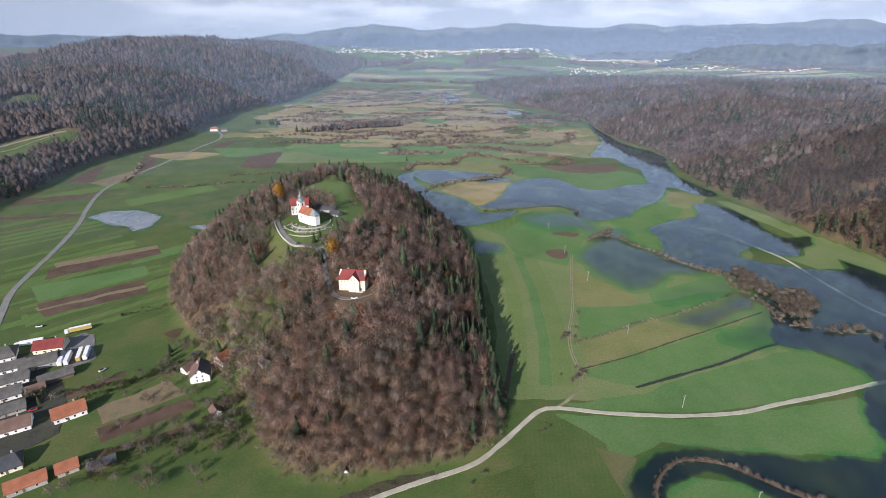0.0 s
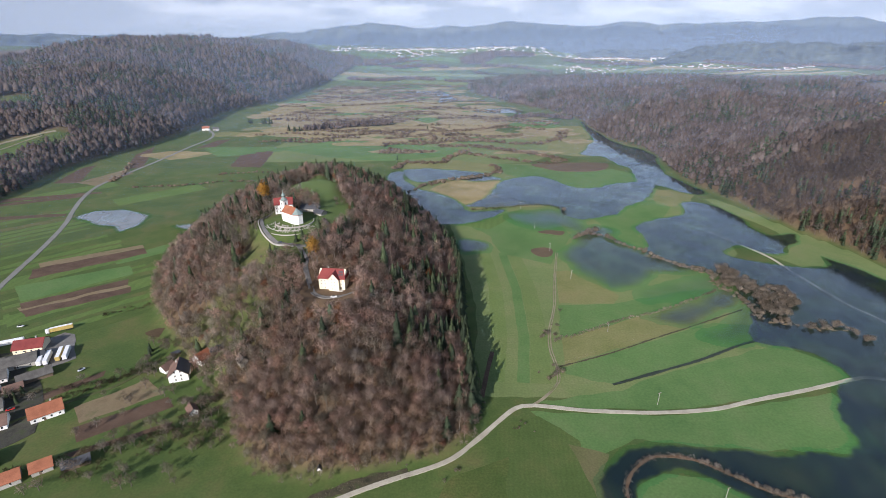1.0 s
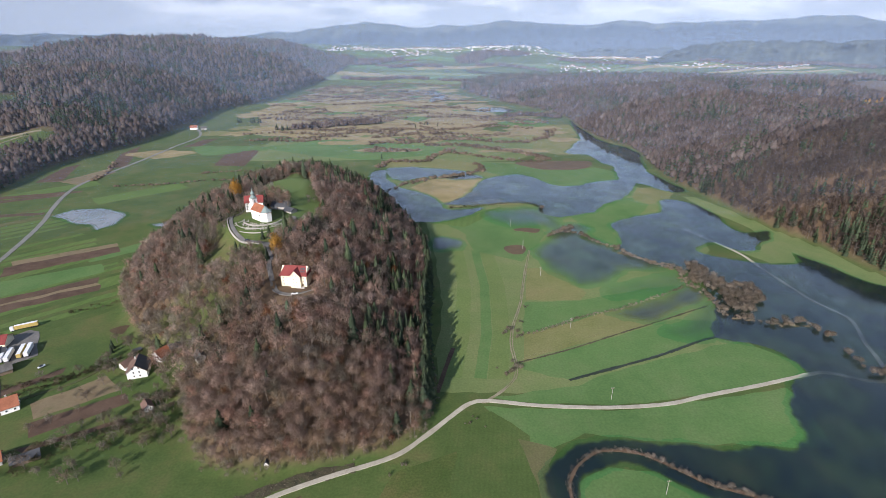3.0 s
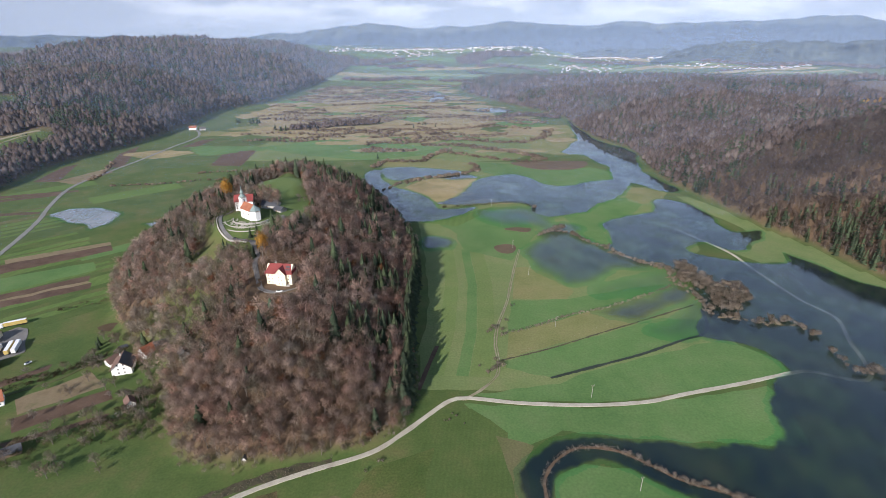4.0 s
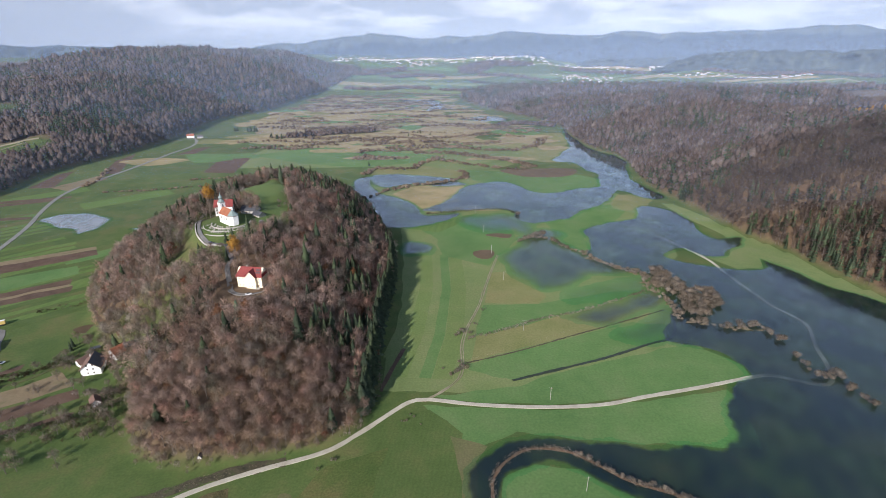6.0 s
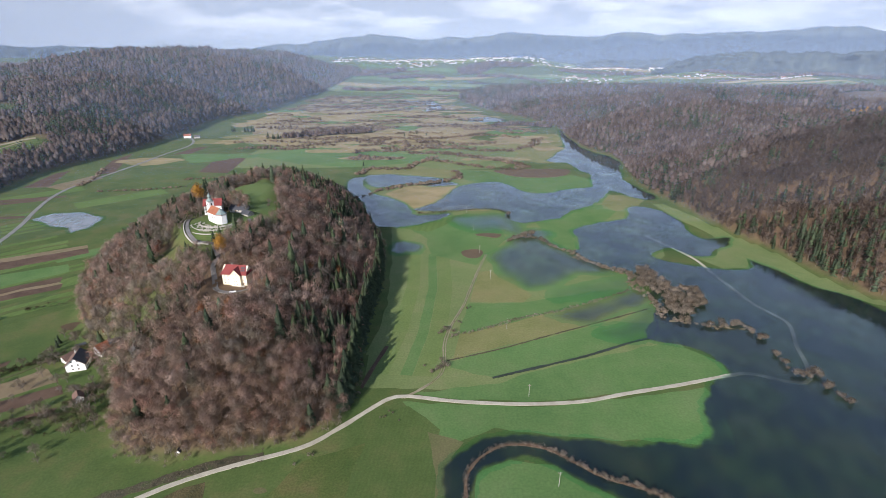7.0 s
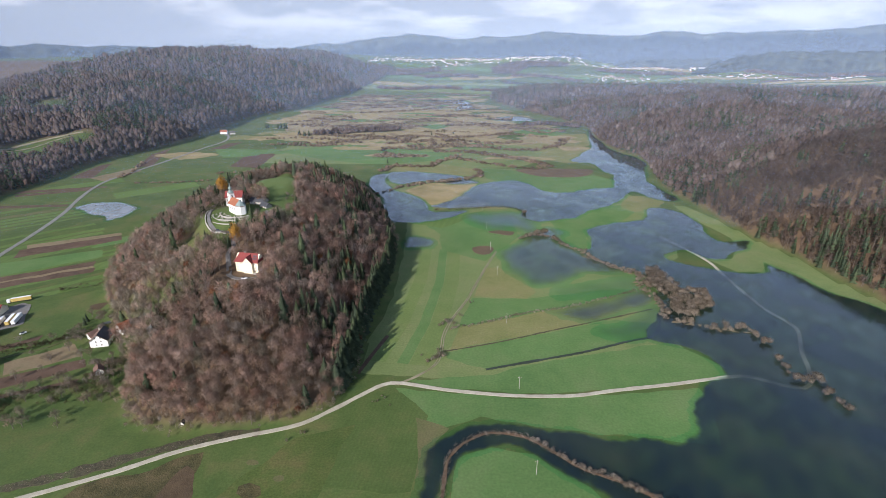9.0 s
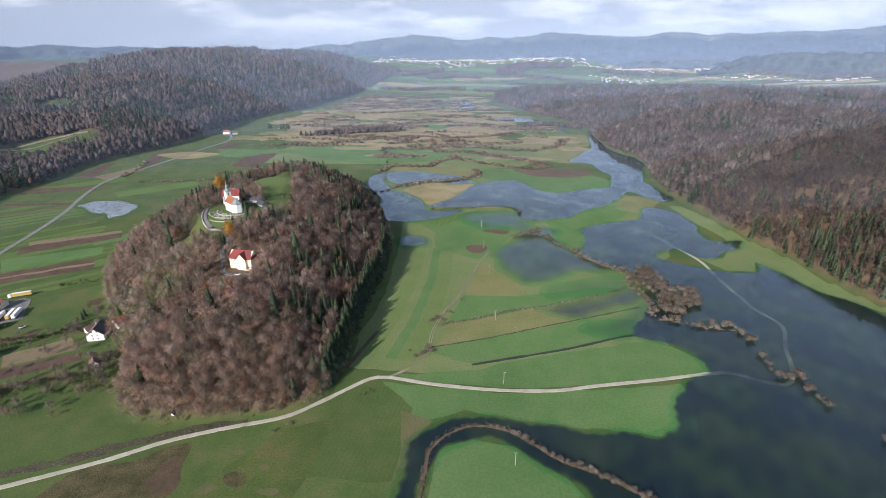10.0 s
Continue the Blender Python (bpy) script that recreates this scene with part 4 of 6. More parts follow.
def far_crown(seed, h, rad, sides, rings, twigs, wide=0.3):
    """A leafless tree seen from afar: a stem, an uneven dome of dense twigs and single twigs that stick out of it."""
    r = np.random.default_rng(seed)
    V, N = [], []
    for k in range(rings):
        f = k / rings
        z, q = h * (0.26 + 0.7 * f), rad * (0.8 + 1.0 * f - 1.5 * f * f)
        for j in range(sides):
            a = 6.283 * (j + 0.5 * (k % 2)) / sides + r.uniform(-0.25, 0.25)
            g = q * r.uniform(0.72, 1.22)
            V.append((math.cos(a) * g, math.sin(a) * g, z + h * r.uniform(-0.07, 0.07)))
            N.append((math.cos(a) * (1.15 - f), math.sin(a) * (1.15 - f), 0.2 + 0.8 * f))
    V.append((r.normal(0, 0.12) * rad, r.normal(0, 0.12) * rad, h * r.uniform(0.92, 1.02)))
    N.append((0, 0, 1))
    T = []
    for k in range(rings - 1):
        for j in range(sides):
            a, b, c, d = k * sides + j, k * sides + (j + 1) % sides, (k + 1) * sides + j, (k + 1) * sides + (j + 1) % sides
            T += [(a, b, c), (b, d, c)] if k % 2 == 0 else [(a, d, c), (a, b, d)]
    T += [((rings - 1) * sides + j, (rings - 1) * sides + (j + 1) % sides, len(V) - 1) for j in range(sides)]
    u = unit(r, twigs)
    u[:, 2] = np.abs(u[:, 2]) * 0.9 + 0.1
    base = np.array((0, 0, h * 0.5)) + u * (rad * 0.8, rad * 0.8, h * 0.38)
    way = u * (0.5, 0.5, 0.3) + (0, 0, 0.8) + r.normal(0, 0.3, (twigs, 3))
    way /= np.linalg.norm(way, axis=1, keepdims=True)
    sv, st = slivers(base, way, r.uniform(0.12, 0.24, twigs) * h, r.uniform(0.6, 1.2, twigs) * wide, r, u)
    N = np.array(N) / np.linalg.norm(N, axis=1, keepdims=True)
    return rod((0, 0, -0.6), (0, 0, h * 0.6), 0.2, 0.1), join([(np.array(V), np.array(T)), (sv, st)]), np.vstack([N, np.repeat(u / np.linalg.norm(u, axis=1, keepdims=True), 3, 0)])


def conifer(seed, h=19.0, rad=2.7, layers=9, boughs=9):
    """A spruce: a stem and whorls of drooping, ragged boughs."""
    r = np.random.default_rng(seed)
    V, N = [], []
    for k in range(layers):
        f = (k + r.uniform(-0.2, 0.2)) / layers
        z, q = h * (0.08 + 0.86 * f), rad * max(1 - f, 0.02) ** 0.8 + 0.2
        for j in range(boughs):
            a = 6.283 * (j + 0.5 * (k % 2)) / boughs + r.uniform(-0.3, 0.3)
            L, w = q * r.uniform(0.7, 1.2), 4.2 / boughs
            tip = (math.cos(a) * L, math.sin(a) * L, z - L * r.uniform(0.2, 0.5))
            root = (0, 0, z + h * r.uniform(0.05, 0.11))
            for s in (-1, 1):
                b = (math.cos(a + s * w) * L * 0.66, math.sin(a + s * w) * L * 0.66, z - L * 0.28)
                V += [root, tip, b] if s > 0 else [root, b, tip]
                N += [(math.cos(a + s * 0.3 * w) * 0.8, math.sin(a + s * 0.3 * w) * 0.8, 0.6)] * 3
    V = np.array(V)
    V += r.normal(0, 0.08, V.shape)
    return rod((0, 0, -0.5), (0, 0, h * 0.96), 0.2, 0.03), (V, np.arange(len(V)).reshape(-1, 3)), np.array(N)


def mesh_of(name, vt, mat, tint=None, normals=None):
    V, T = vt
    me = bpy.data.meshes.new(name)
    me.vertices.add(len(V))
    me.vertices.foreach_set("co", np.asarray(V, np.float32).ravel())
    me.loops.add(len(T) * 3)
    me.loops.foreach_set("vertex_index", np.asarray(T, np.int32).ravel())
    me.polygons.add(len(T))
    me.polygons.foreach_set("loop_start", np.arange(0, len(T) * 3, 3, dtype=np.int32))
    if tint is not None:
        at = me.attributes.new("tint", "FLOAT", "POINT")
        at.data.foreach_set("value", np.asarray(np.broadcast_to(tint, len(V)), np.float32))
    if normals is not None:
        at = me.attributes.new("custom_normal", "FLOAT_VECTOR", "POINT")
        at.data.foreach_set("vector", np.asarray(normals, np.float32).ravel())
    me.materials.append(mat)
    me.update(calc_edges=True)
    return me


class Kind:
    """Some shapes of one kind of tree, to plant one by one or joined as a wood."""

    def __init__(self, name, label, category, shapes, crown_mat):
        self.name, self.label, self.category, self.shapes, self.crown_mat = name, label, category, shapes, crown_mat
        self.meshes = [(mesh_of("trunk", s[0], M_BARK), mesh_of("crown", s[1], crown_mat, 0.15 + 0.7 * ((k * 0.618) % 1), s[2])) for k, s in enumerate(shapes)]

    def plant(self, x, y, scale, turn, k, group="", label="", z=None, tall=1.0):
        root = empty(self.name, pose(x, y, z_at(x, y) if z is None else z, 0, 0, turn) @ Matrix.Diagonal((scale, scale, scale * tall, 1)), label or self.label, self.category, group)
        for nm, me in zip(("trunk", "crown"), self.meshes[k % len(self.meshes)]):
            new(nm, me).parent = root
        return root


def wood_of(name, label, kind, xs, ys, r, size=(0.75, 1.2), category="woodland", trunks=True, zs=None, shade=None):
    """A wood too large to count: all its trees in one mesh for the crowns and one for the stems."""
    zs = height(xs, ys) if zs is None else zs
    k = r.integers(len(kind.shapes), size=len(xs))
    s, a = r.uniform(*size, len(xs)), r.uniform(0, 6.283, len(xs))
    tall = r.uniform(0.78, 1.2, len(xs))
    tone = np.clip(0.5 + 0.28 * wobble(xs, ys, 70, 31) + r.normal(0, 0.2, len(xs)), 0, 1)
    root = empty(name, pose(0, 0, 0), label, category, "", "stuff")
    for which, nm, mat in ((1, "crowns", kind.crown_mat), (0, "stems", M_BARK)):
        if which == 0 and not trunks:
            continue
        VV, TT, CC, NN, n = [], [], [], [], 0
        for j, shape in enumerate(kind.shapes):
            idx = np.nonzero(k == j)[0]
            if not len(idx):
                continue
            v, t = shape[which]
            c, sn = np.cos(a[idx])[:, None], np.sin(a[idx])[:, None]
            X = (v[:, 0] * c - v[:, 1] * sn) * s[idx][:, None] + xs[idx][:, None]
            Y = (v[:, 0] * sn + v[:, 1] * c) * s[idx][:, None] + ys[idx][:, None]
            Z = v[:, 2] * (s[idx] * tall[idx])[:, None] + zs[idx][:, None]
            VV.append(np.stack([X, Y, Z], 2).reshape(-1, 3))
            TT.append((t[None] + (np.arange(len(idx)) * len(v))[:, None, None]).reshape(-1, 3) + n)
            CC.append(np.repeat(tone[idx], len(v)))
            if which:
                m = shape[2]
                NN.append(np.stack([m[:, 0] * c - m[:, 1] * sn, m[:, 0] * sn + m[:, 1] * c, np.broadcast_to(m[:, 2], (len(idx), len(m)))], 2).reshape(-1, 3))
            n += len(idx) * len(v)
        me = mesh_of(nm, (np.vstack(VV), np.vstack(TT)), mat, np.concatenate(CC), np.vstack(NN) if which else None)
        tagged(new(nm, me), kind="stuff").parent = root
    return root


BEECH = Kind("bare_tree", "leafless broadleaved tree with brown twigs on the hillside", "tree", [bare_tree(k, h, q, 215, 0.15) for k, (h, q) in enumerate(((14, 4.0), (15.5, 3.7), (12.5, 4.2), (14.5, 3.5), (13, 4.4)))], M_TWIG)
NEAR_BEECH = Kind("bare_tree", "leafless broadleaved tree with brown twigs on the hillside", "tree", [bare_tree(k, h, q, 560, 0.075, 7, 0.62) for k, (h, q) in enumerate(((14, 4.0), (15.5, 3.7), (12.5, 4.2), (14.5, 3.5), (13, 4.4)))], M_TWIG)
NEAR_ASH = Kind("bare_tree", "leafless greyish tree with pale bark on the hillside", "tree", [bare_tree(20 + k, h, q, 500, 0.07, 7, 0.62) for k, (h, q) in enumerate(((13, 3.5), (11.5, 3.7), (14.5, 3.2)))], M_TWIG2)
ASH = Kind("bare_tree", "leafless greyish tree with pale bark on the hillside", "tree", [bare_tree(20 + k, h, q, 200, 0.14, 5) for k, (h, q) in enumerate(((13, 3.5), (11.5, 3.7), (14.5, 3.2)))], M_TWIG2)
RUSSET = Kind("russet_tree", "broadleaved tree with withered russet leaves", "tree", [bare_tree(40 + k, 11, 3.2, 280, 0.2) for k in range(2)], M_RUSSET)
SPRUCE = Kind("spruce", "dark green spruce on the wooded slope", "tree", [conifer(60 + k, h, q, 11, 9) for k, (h, q) in enumerate(((17, 3.9), (15, 3.7), (19, 4.2)))], M_NEEDLE)
LARCH = Kind("larch", "golden autumn larch beside the hilltop buildings", "tree", [bare_tree(80, 17, 3.1, 700, 0.2, 10, 0.4)], M_LARCH)
ORCHARD = Kind("orchard_tree", "leafless old orchard tree on grass", "tree", [bare_tree(90 + k, 7.0, 3.0, 170, 0.125, 6, 0.85) for k in range(3)], M_TWIG2)
SHRUB = Kind("shrub", "leafless willow shrub standing in flood water", "shrub", [bare_tree(100 + k, 4.6, 2.8, 190, 0.15, 3, 1.1, 0.4) for k in range(3)], M_SHRUB)
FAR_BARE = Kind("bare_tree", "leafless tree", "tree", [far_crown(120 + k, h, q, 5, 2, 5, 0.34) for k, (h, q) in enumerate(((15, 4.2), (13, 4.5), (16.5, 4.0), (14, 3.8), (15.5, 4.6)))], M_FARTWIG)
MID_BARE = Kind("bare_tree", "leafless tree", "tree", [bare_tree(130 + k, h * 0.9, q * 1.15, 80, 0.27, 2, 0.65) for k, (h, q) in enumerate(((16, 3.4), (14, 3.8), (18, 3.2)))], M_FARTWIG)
MID_SPRUCE = Kind("spruce", "spruce", "tree", [conifer(145 + k, h, q, 6, 6) for k, (h, q) in enumerate(((20, 3.7), (17, 3.4)))], M_NEEDLE)
FAR_SPRUCE = Kind("spruce", "spruce", "tree", [conifer(140 + k, h, q, 4, 4) for k, (h, q) in enumerate(((20, 3.8), (17, 3.5)))], M_NEEDLE)
THICKET = Kind("shrub", "shrub", "shrub", [bare_tree(160 + k, 4.0, 2.4, 70, 0.17, 3, 1.5) for k in range(3)], M_THICKET)
HEDGE = Kind("shrub", "shrub", "shrub", [bare_tree(165 + k, 3.0, 2.0, 70, 0.13, 3, 1.3, 0.3) for k in range(3)], M_SHRUB)
FAR_SHRUB = Kind("shrub", "shrub", "shrub", [far_crown(150 + k, 4.4, 3.4, 5, 2, 10, 0.35) for k in range(2)], M_BRUSH)


def scatter(outline, gap, r, jit=0.8):
    """Places about gap apart within an outline, jittered."""
    lo, hi = outline.min(0), outline.max(0)
    X, Y, _ = grid(np.arange(lo[0], hi[0], gap), np.arange(lo[1], hi[1], gap))
    X, Y = X + r.uniform(-jit, jit, X.shape) * gap, Y + r.uniform(-jit, jit, X.shape) * gap
    ok = inside(X, Y, outline)
    return X[ok], Y[ok]


HILL_EAST = np.array([(36, 210), (41, 221), (39, 303), (43, 388), (39, 454)], float)


def hill_woods():
    r = np.random.default_rng(7)
    X, Y = scatter(HILL, 4.7, r, 0.5)
    d = signed(X, Y, HILL)
    free = np.hypot((X + 97) / 34, (Y - 390) / 37) > 1
    free &= ~inside(X, Y, CLEARING)
    free &= ~((X > -128) & (X < -78) & (Y > 333) & (Y < 380))
    free &= ~((X < -122) & (X > -180) & (Y > 375) & (Y < 480) & (r.random(X.shape) < 0.35))
    free &= np.hypot((X + 50) / 18, (Y - 293) / 23) > 1
    free &= line_distance(X, Y, np.array([(-84, 355), (-75, 338), (-72, 322), (-66, 308), (-62, 299), (-54, 294), (-36, 299)])) > 4
    free &= ~((X < -98) & (Y < 330) & (r.random(X.shape) < 0.22))
    X, Y, d = X[free], Y[free], d[free]
    patch = wobble(X, Y, 90, 41)
    east = (X > -12) & (Y > 240) & (d < 50)
    p_spruce = np.where(east, 0.14 + 0.42 * patch, 0.03 + 0.1 * (patch > 0.7))
    p_spruce = np.where((Y > 216) & (X > 14) & (d < 11), 0.6, p_spruce)
    p_spruce = np.where((Y > 520) & (X > -100), 0.34, p_spruce)
    p_spruce = np.where((X < -160) & (d < 30), 0.07, p_spruce)
    p_spruce = np.where((Y < 250) & (X < 16), 0.005, p_spruce)
    roll = r.random(X.shape)
    kinds = np.where(roll < p_spruce, 0, np.where(roll > 0.975, 3, np.where((r.random(X.shape) + 0.25 * wobble(X, Y, 60, 43) + 0.35 * (X < -90)) > 0.72, 2, 1)))
    near = Y < 236
    table = {0: SPRUCE, 1: BEECH, 2: ASH, 3: RUSSET}
    label = {0: "stand of dark green spruces on the steep slope", 1: "dense leafless brown beech wood covering the hill", 2: "leafless grey-brown mixed wood on the hill", 3: "scattered trees with withered russet leaves"}
    edge = np.clip(0.72 + d / 18, 0.72, 1.0)
    for k, kind in table.items():
        far = (kinds == k) & ~near
        if far.any():
            wood_of("wood", label[k], kind, X[far], Y[far], r, (0.75, 1.12))
    for x, y, k, e in zip(X[near], Y[near], kinds[near], edge[near]):
        {**table, 1: NEAR_BEECH, 2: NEAR_ASH}[k].plant(x, y, r.uniform(0.75, 1.12) * e, r.uniform(0, 360), int(r.integers(9)), "trees on the hill's front slope", z=None, tall=r.uniform(0.9, 1.12))
    q, back = 216.0, []
    while q < 430:
        e = np.interp(q, HILL_EAST[:, 1], HILL_EAST[:, 0]) - r.uniform(1.0, 4.0)
        SPRUCE.plant(e, q, r.uniform(1.15, 1.6), r.uniform(0, 360), int(r.integers(9)), "row of spruces along the wood's edge", "tall green spruce at the wood's eastern edge")
        back.append((e - r.uniform(3, 7), q + r.uniform(-1, 1)))
        q += r.uniform(2.6, 4.4)
    wood_of("wood", "tall leafless trees behind the spruces of the wood's edge", BEECH, *np.array(back).T, r, (1.0, 1.25))
    front, bx, by = HILL[(HILL[:, 1] < 262)], [], []
    for a, b in zip(front[:-1], front[1:]):
        if np.hypot(*(b - a)) < 30:
            for t in np.arange(0, 1, 1.3 / np.hypot(*(b - a))):
                p = a + (b - a) * t + r.normal(0, 2.4, 2) + (0, 1.5)
                bx.append(p[0])
                by.append(p[1])
    wood_of("undergrowth", "low leafless bushes along the wood's edge", ASH, np.array(bx), np.array(by), r, (0.2, 0.55), trunks=False)


hill_woods()


def far_woods():
    r = np.random.default_rng(17)
    for side, outline, foot in (("west", LEFT_WOOD, LEFT_FOOT), ("east", RIGHT_WOOD, RIGHT_FOOT)):
        for y0, y1, gap, depth, sz in ((330, 640, 4.8, 250, 0.86), (640, 1000, 5.5, 420, 0.92), (1000, 1700, 7.2, 620, 1.12), (1700, 3500, 13.0, 1100, 1.55)):
            if side == "west":
                depth = (170, 560, 760, 1100)[(y0 > 400) + (y0 > 700) + (y0 > 1300)]
            X, Y = scatter(np.array([(-1700, y0), (-300, y0), (-300, y1), (-1700, y1)], float) if side == "west" else np.array([(150, y0), (1900, y0), (1900, y1), (150, y1)], float), gap, r, 0.55)
            d = signed(X, Y, outline)
            ok = (d > 1) & (d < depth) & (r.random(X.shape) < np.where(d > 380, 0.6, 1.0))
            for cx, cy, rx, ry in LEFT_CLEAR + [RUSSET_CUT]:
                ok &= np.hypot((X - cx) / rx, (Y - cy) / ry) > 0.95
            X, Y, d = X[ok], Y[ok], d[ok]
            patch = wobble(X, Y, 210, 51 + len(side)) + 0.6 * wobble(X, Y, 75, 52)
            ps = np.clip(0.06 + 0.62 * soft(patch, 0.1, 0.75) + 0.28 * soft(Y, 1750, 2150), 0, 0.9) * (0.55 if y1 < 650 else 1.0) if side == "east" else np.clip(0.14 + 0.68 * soft(patch, 0.0, 0.7), 0, 0.8)
            con = r.random(X.shape) < ps
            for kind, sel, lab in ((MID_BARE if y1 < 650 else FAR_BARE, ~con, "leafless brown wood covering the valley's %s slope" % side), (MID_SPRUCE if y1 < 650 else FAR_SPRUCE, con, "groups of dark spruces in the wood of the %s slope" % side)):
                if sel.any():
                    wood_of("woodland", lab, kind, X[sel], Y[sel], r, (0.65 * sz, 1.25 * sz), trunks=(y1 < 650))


far_woods()
gold = np.random.default_rng(29)
for k in range(15):
    gx0, gy0 = 915 + gold.normal(0, 1) * 40, 960 + gold.normal(0, 1) * 24
    LARCH.plant(gx0, gy0, gold.uniform(0.6, 0.95), gold.uniform(0, 360), 0, "golden larches in the eastern wood", "golden autumn larch rising from the brown wood")


# distant hills, arcs along the horizon
def far_range(name, r0, depth, foot, tops, label, seed, lo=-62, hi=62):
    """A wooded ridge: its crest and its spurs and hollows, uneven at several scales."""
    n, rows = 420, 9
    az = np.radians(np.linspace(lo, hi, n))
    u = az * 4500
    top = np.interp(np.degrees(az), [p[0] for p in tops], [p[1] for p in tops]) + 7 * wobble(u, u * 0, 420, seed) + 4 * wobble(u, u * 0, 130, seed + 1) + 1.6 * wobble(u, u * 0, 38, seed + 2)
    V = []
    for k in range(rows):
        f = k / (rows - 1)
        spur = 70 * wobble(u, u * 0 + k * 60, 420, seed + 3) + 40 * wobble(u, u * 0 + k * 60, 150, seed + 4)
        r = r0 + depth * f + spur * f * (1 - f) * 3
        V.append(np.stack([60 + r * np.sin(az), r * np.cos(az), foot + (top - foot) * (1 - (1 - f) ** 1.5)], 1))
    F = [(q * n + i, q * n + i + 1, (q + 1) * n + i + 1, (q + 1) * n + i) for q in range(rows - 1) for i in range(n - 1)]
    return tagged(sheet(name, np.vstack(V), np.array(F), M_FARHILL, True), label, "backdrop", kind="structure")


far_range("backdrop", 4480, 300, 60, [(-62, 215), (-40, 212), (-30, 208), (-22, 170), (-11, 255), (-6, 312), (-1, 275), (3, 280), (9, 326), (12, 300), (16, 292), (20, 312), (26, 308), (32, 312), (36, 345), (41, 305), (44, 345), (62, 340)],
          "blue hazy wooded hills along the horizon", 61)
far_range("backdrop", 4200, 200, 60, [(-8, 62), (-3, 120), (2, 150), (6, 140), (10, 175), (15, 180), (20, 215), (25, 235), (30, 225), (36, 250), (43, 255), (62, 260)],
          "lower wooded ridge with bare spurs before the horizon", 71, -8)
far_range("backdrop", 3560, 270, 55, [(23, 50), (25, 100), (27, 145), (29, 168), (34, 180), (38, 172), (43, 190), (52, 198), (62, 200)],
          "nearer dark blue-grey wooded ridge", 81, 23)
far_range("backdrop", 3960, 120, 60, [(14, 55), (17, 112), (20, 124), (25, 128), (30, 60)], "low dark wooded rise behind the villages", 91, 14, 30)


# translucent bluish sheets, added to stand in for the valley's haze
def haze_sheet(radius, share):
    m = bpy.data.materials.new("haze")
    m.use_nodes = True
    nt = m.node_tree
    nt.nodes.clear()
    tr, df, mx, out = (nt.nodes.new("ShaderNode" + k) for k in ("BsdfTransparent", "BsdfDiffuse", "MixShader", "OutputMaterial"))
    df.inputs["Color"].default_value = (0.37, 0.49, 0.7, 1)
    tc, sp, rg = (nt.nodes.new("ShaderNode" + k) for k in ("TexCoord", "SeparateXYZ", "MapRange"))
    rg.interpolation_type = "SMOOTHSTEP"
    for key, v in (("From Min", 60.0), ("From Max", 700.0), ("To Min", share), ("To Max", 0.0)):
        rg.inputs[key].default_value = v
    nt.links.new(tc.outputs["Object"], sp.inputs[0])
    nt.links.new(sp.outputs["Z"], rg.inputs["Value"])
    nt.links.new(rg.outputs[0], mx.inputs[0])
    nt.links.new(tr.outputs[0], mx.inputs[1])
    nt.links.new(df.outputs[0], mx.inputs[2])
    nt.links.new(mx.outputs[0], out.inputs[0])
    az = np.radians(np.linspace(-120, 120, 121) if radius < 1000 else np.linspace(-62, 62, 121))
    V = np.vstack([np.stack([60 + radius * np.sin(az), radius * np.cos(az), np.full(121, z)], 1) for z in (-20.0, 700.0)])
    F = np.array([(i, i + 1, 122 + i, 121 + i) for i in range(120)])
    return tagged(sheet("haze", V, F, m, True), "thin translucent bluish sheet standing in for valley haze", "haze", kind="structure")


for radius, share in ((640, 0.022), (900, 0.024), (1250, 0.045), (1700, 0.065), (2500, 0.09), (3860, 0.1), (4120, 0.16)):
    haze_sheet(radius, share)


# ---- buildings ----
def part(name, bm, mat, parent, label=""):
    me = bpy.data.meshes.new(name)
    bmesh.ops.recalc_face_normals(bm, faces=bm.faces)
    bm.to_mesh(me)
    bm.free()
    me.materials.append(mat)
    ob = new(name, me)
    ob.parent = parent
    return tagged(ob, label)


def block(x0, x1, y0, y1, z0, z1, bm=None):
    bm = bm or bmesh.new()
    v = [bm.verts.new(c) for c in ((x0, y0, z0), (x1, y0, z0), (x1, y1, z0), (x0, y1, z0), (x0, y0, z1), (x1, y0, z1), (x1, y1, z1), (x0, y1, z1))]
    for f in ((3, 2, 1, 0), (4, 5, 6, 7), (0, 1, 5, 4), (1, 2, 6, 5), (2, 3, 7, 6), (3, 0, 4, 7)):
        bm.faces.new([v[i] for i in f])
    return bm


def gable_walls(w, d, h, rise, bm=None, z0=-1.0):
    """Walls under a ridge that runs along x."""
    bm = bm or bmesh.new()
    a, b = w / 2, d / 2
    v = [bm.verts.new(c) for c in ((-a, -b, z0), (a, -b, z0), (a, b, z0), (-a, b, z0), (-a, -b, h), (a, -b, h), (a, b, h), (-a, b, h), (-a, 0, h + rise), (a, 0, h + rise))]
    for f in ((3, 2, 1, 0), (0, 1, 5, 4), (2, 3, 7, 6), (1, 2, 6, 9, 5), (3, 0, 4, 8, 7), (4, 5, 9, 8), (6, 7, 8, 9)):
        bm.faces.new([v[i] for i in f])
    return bm


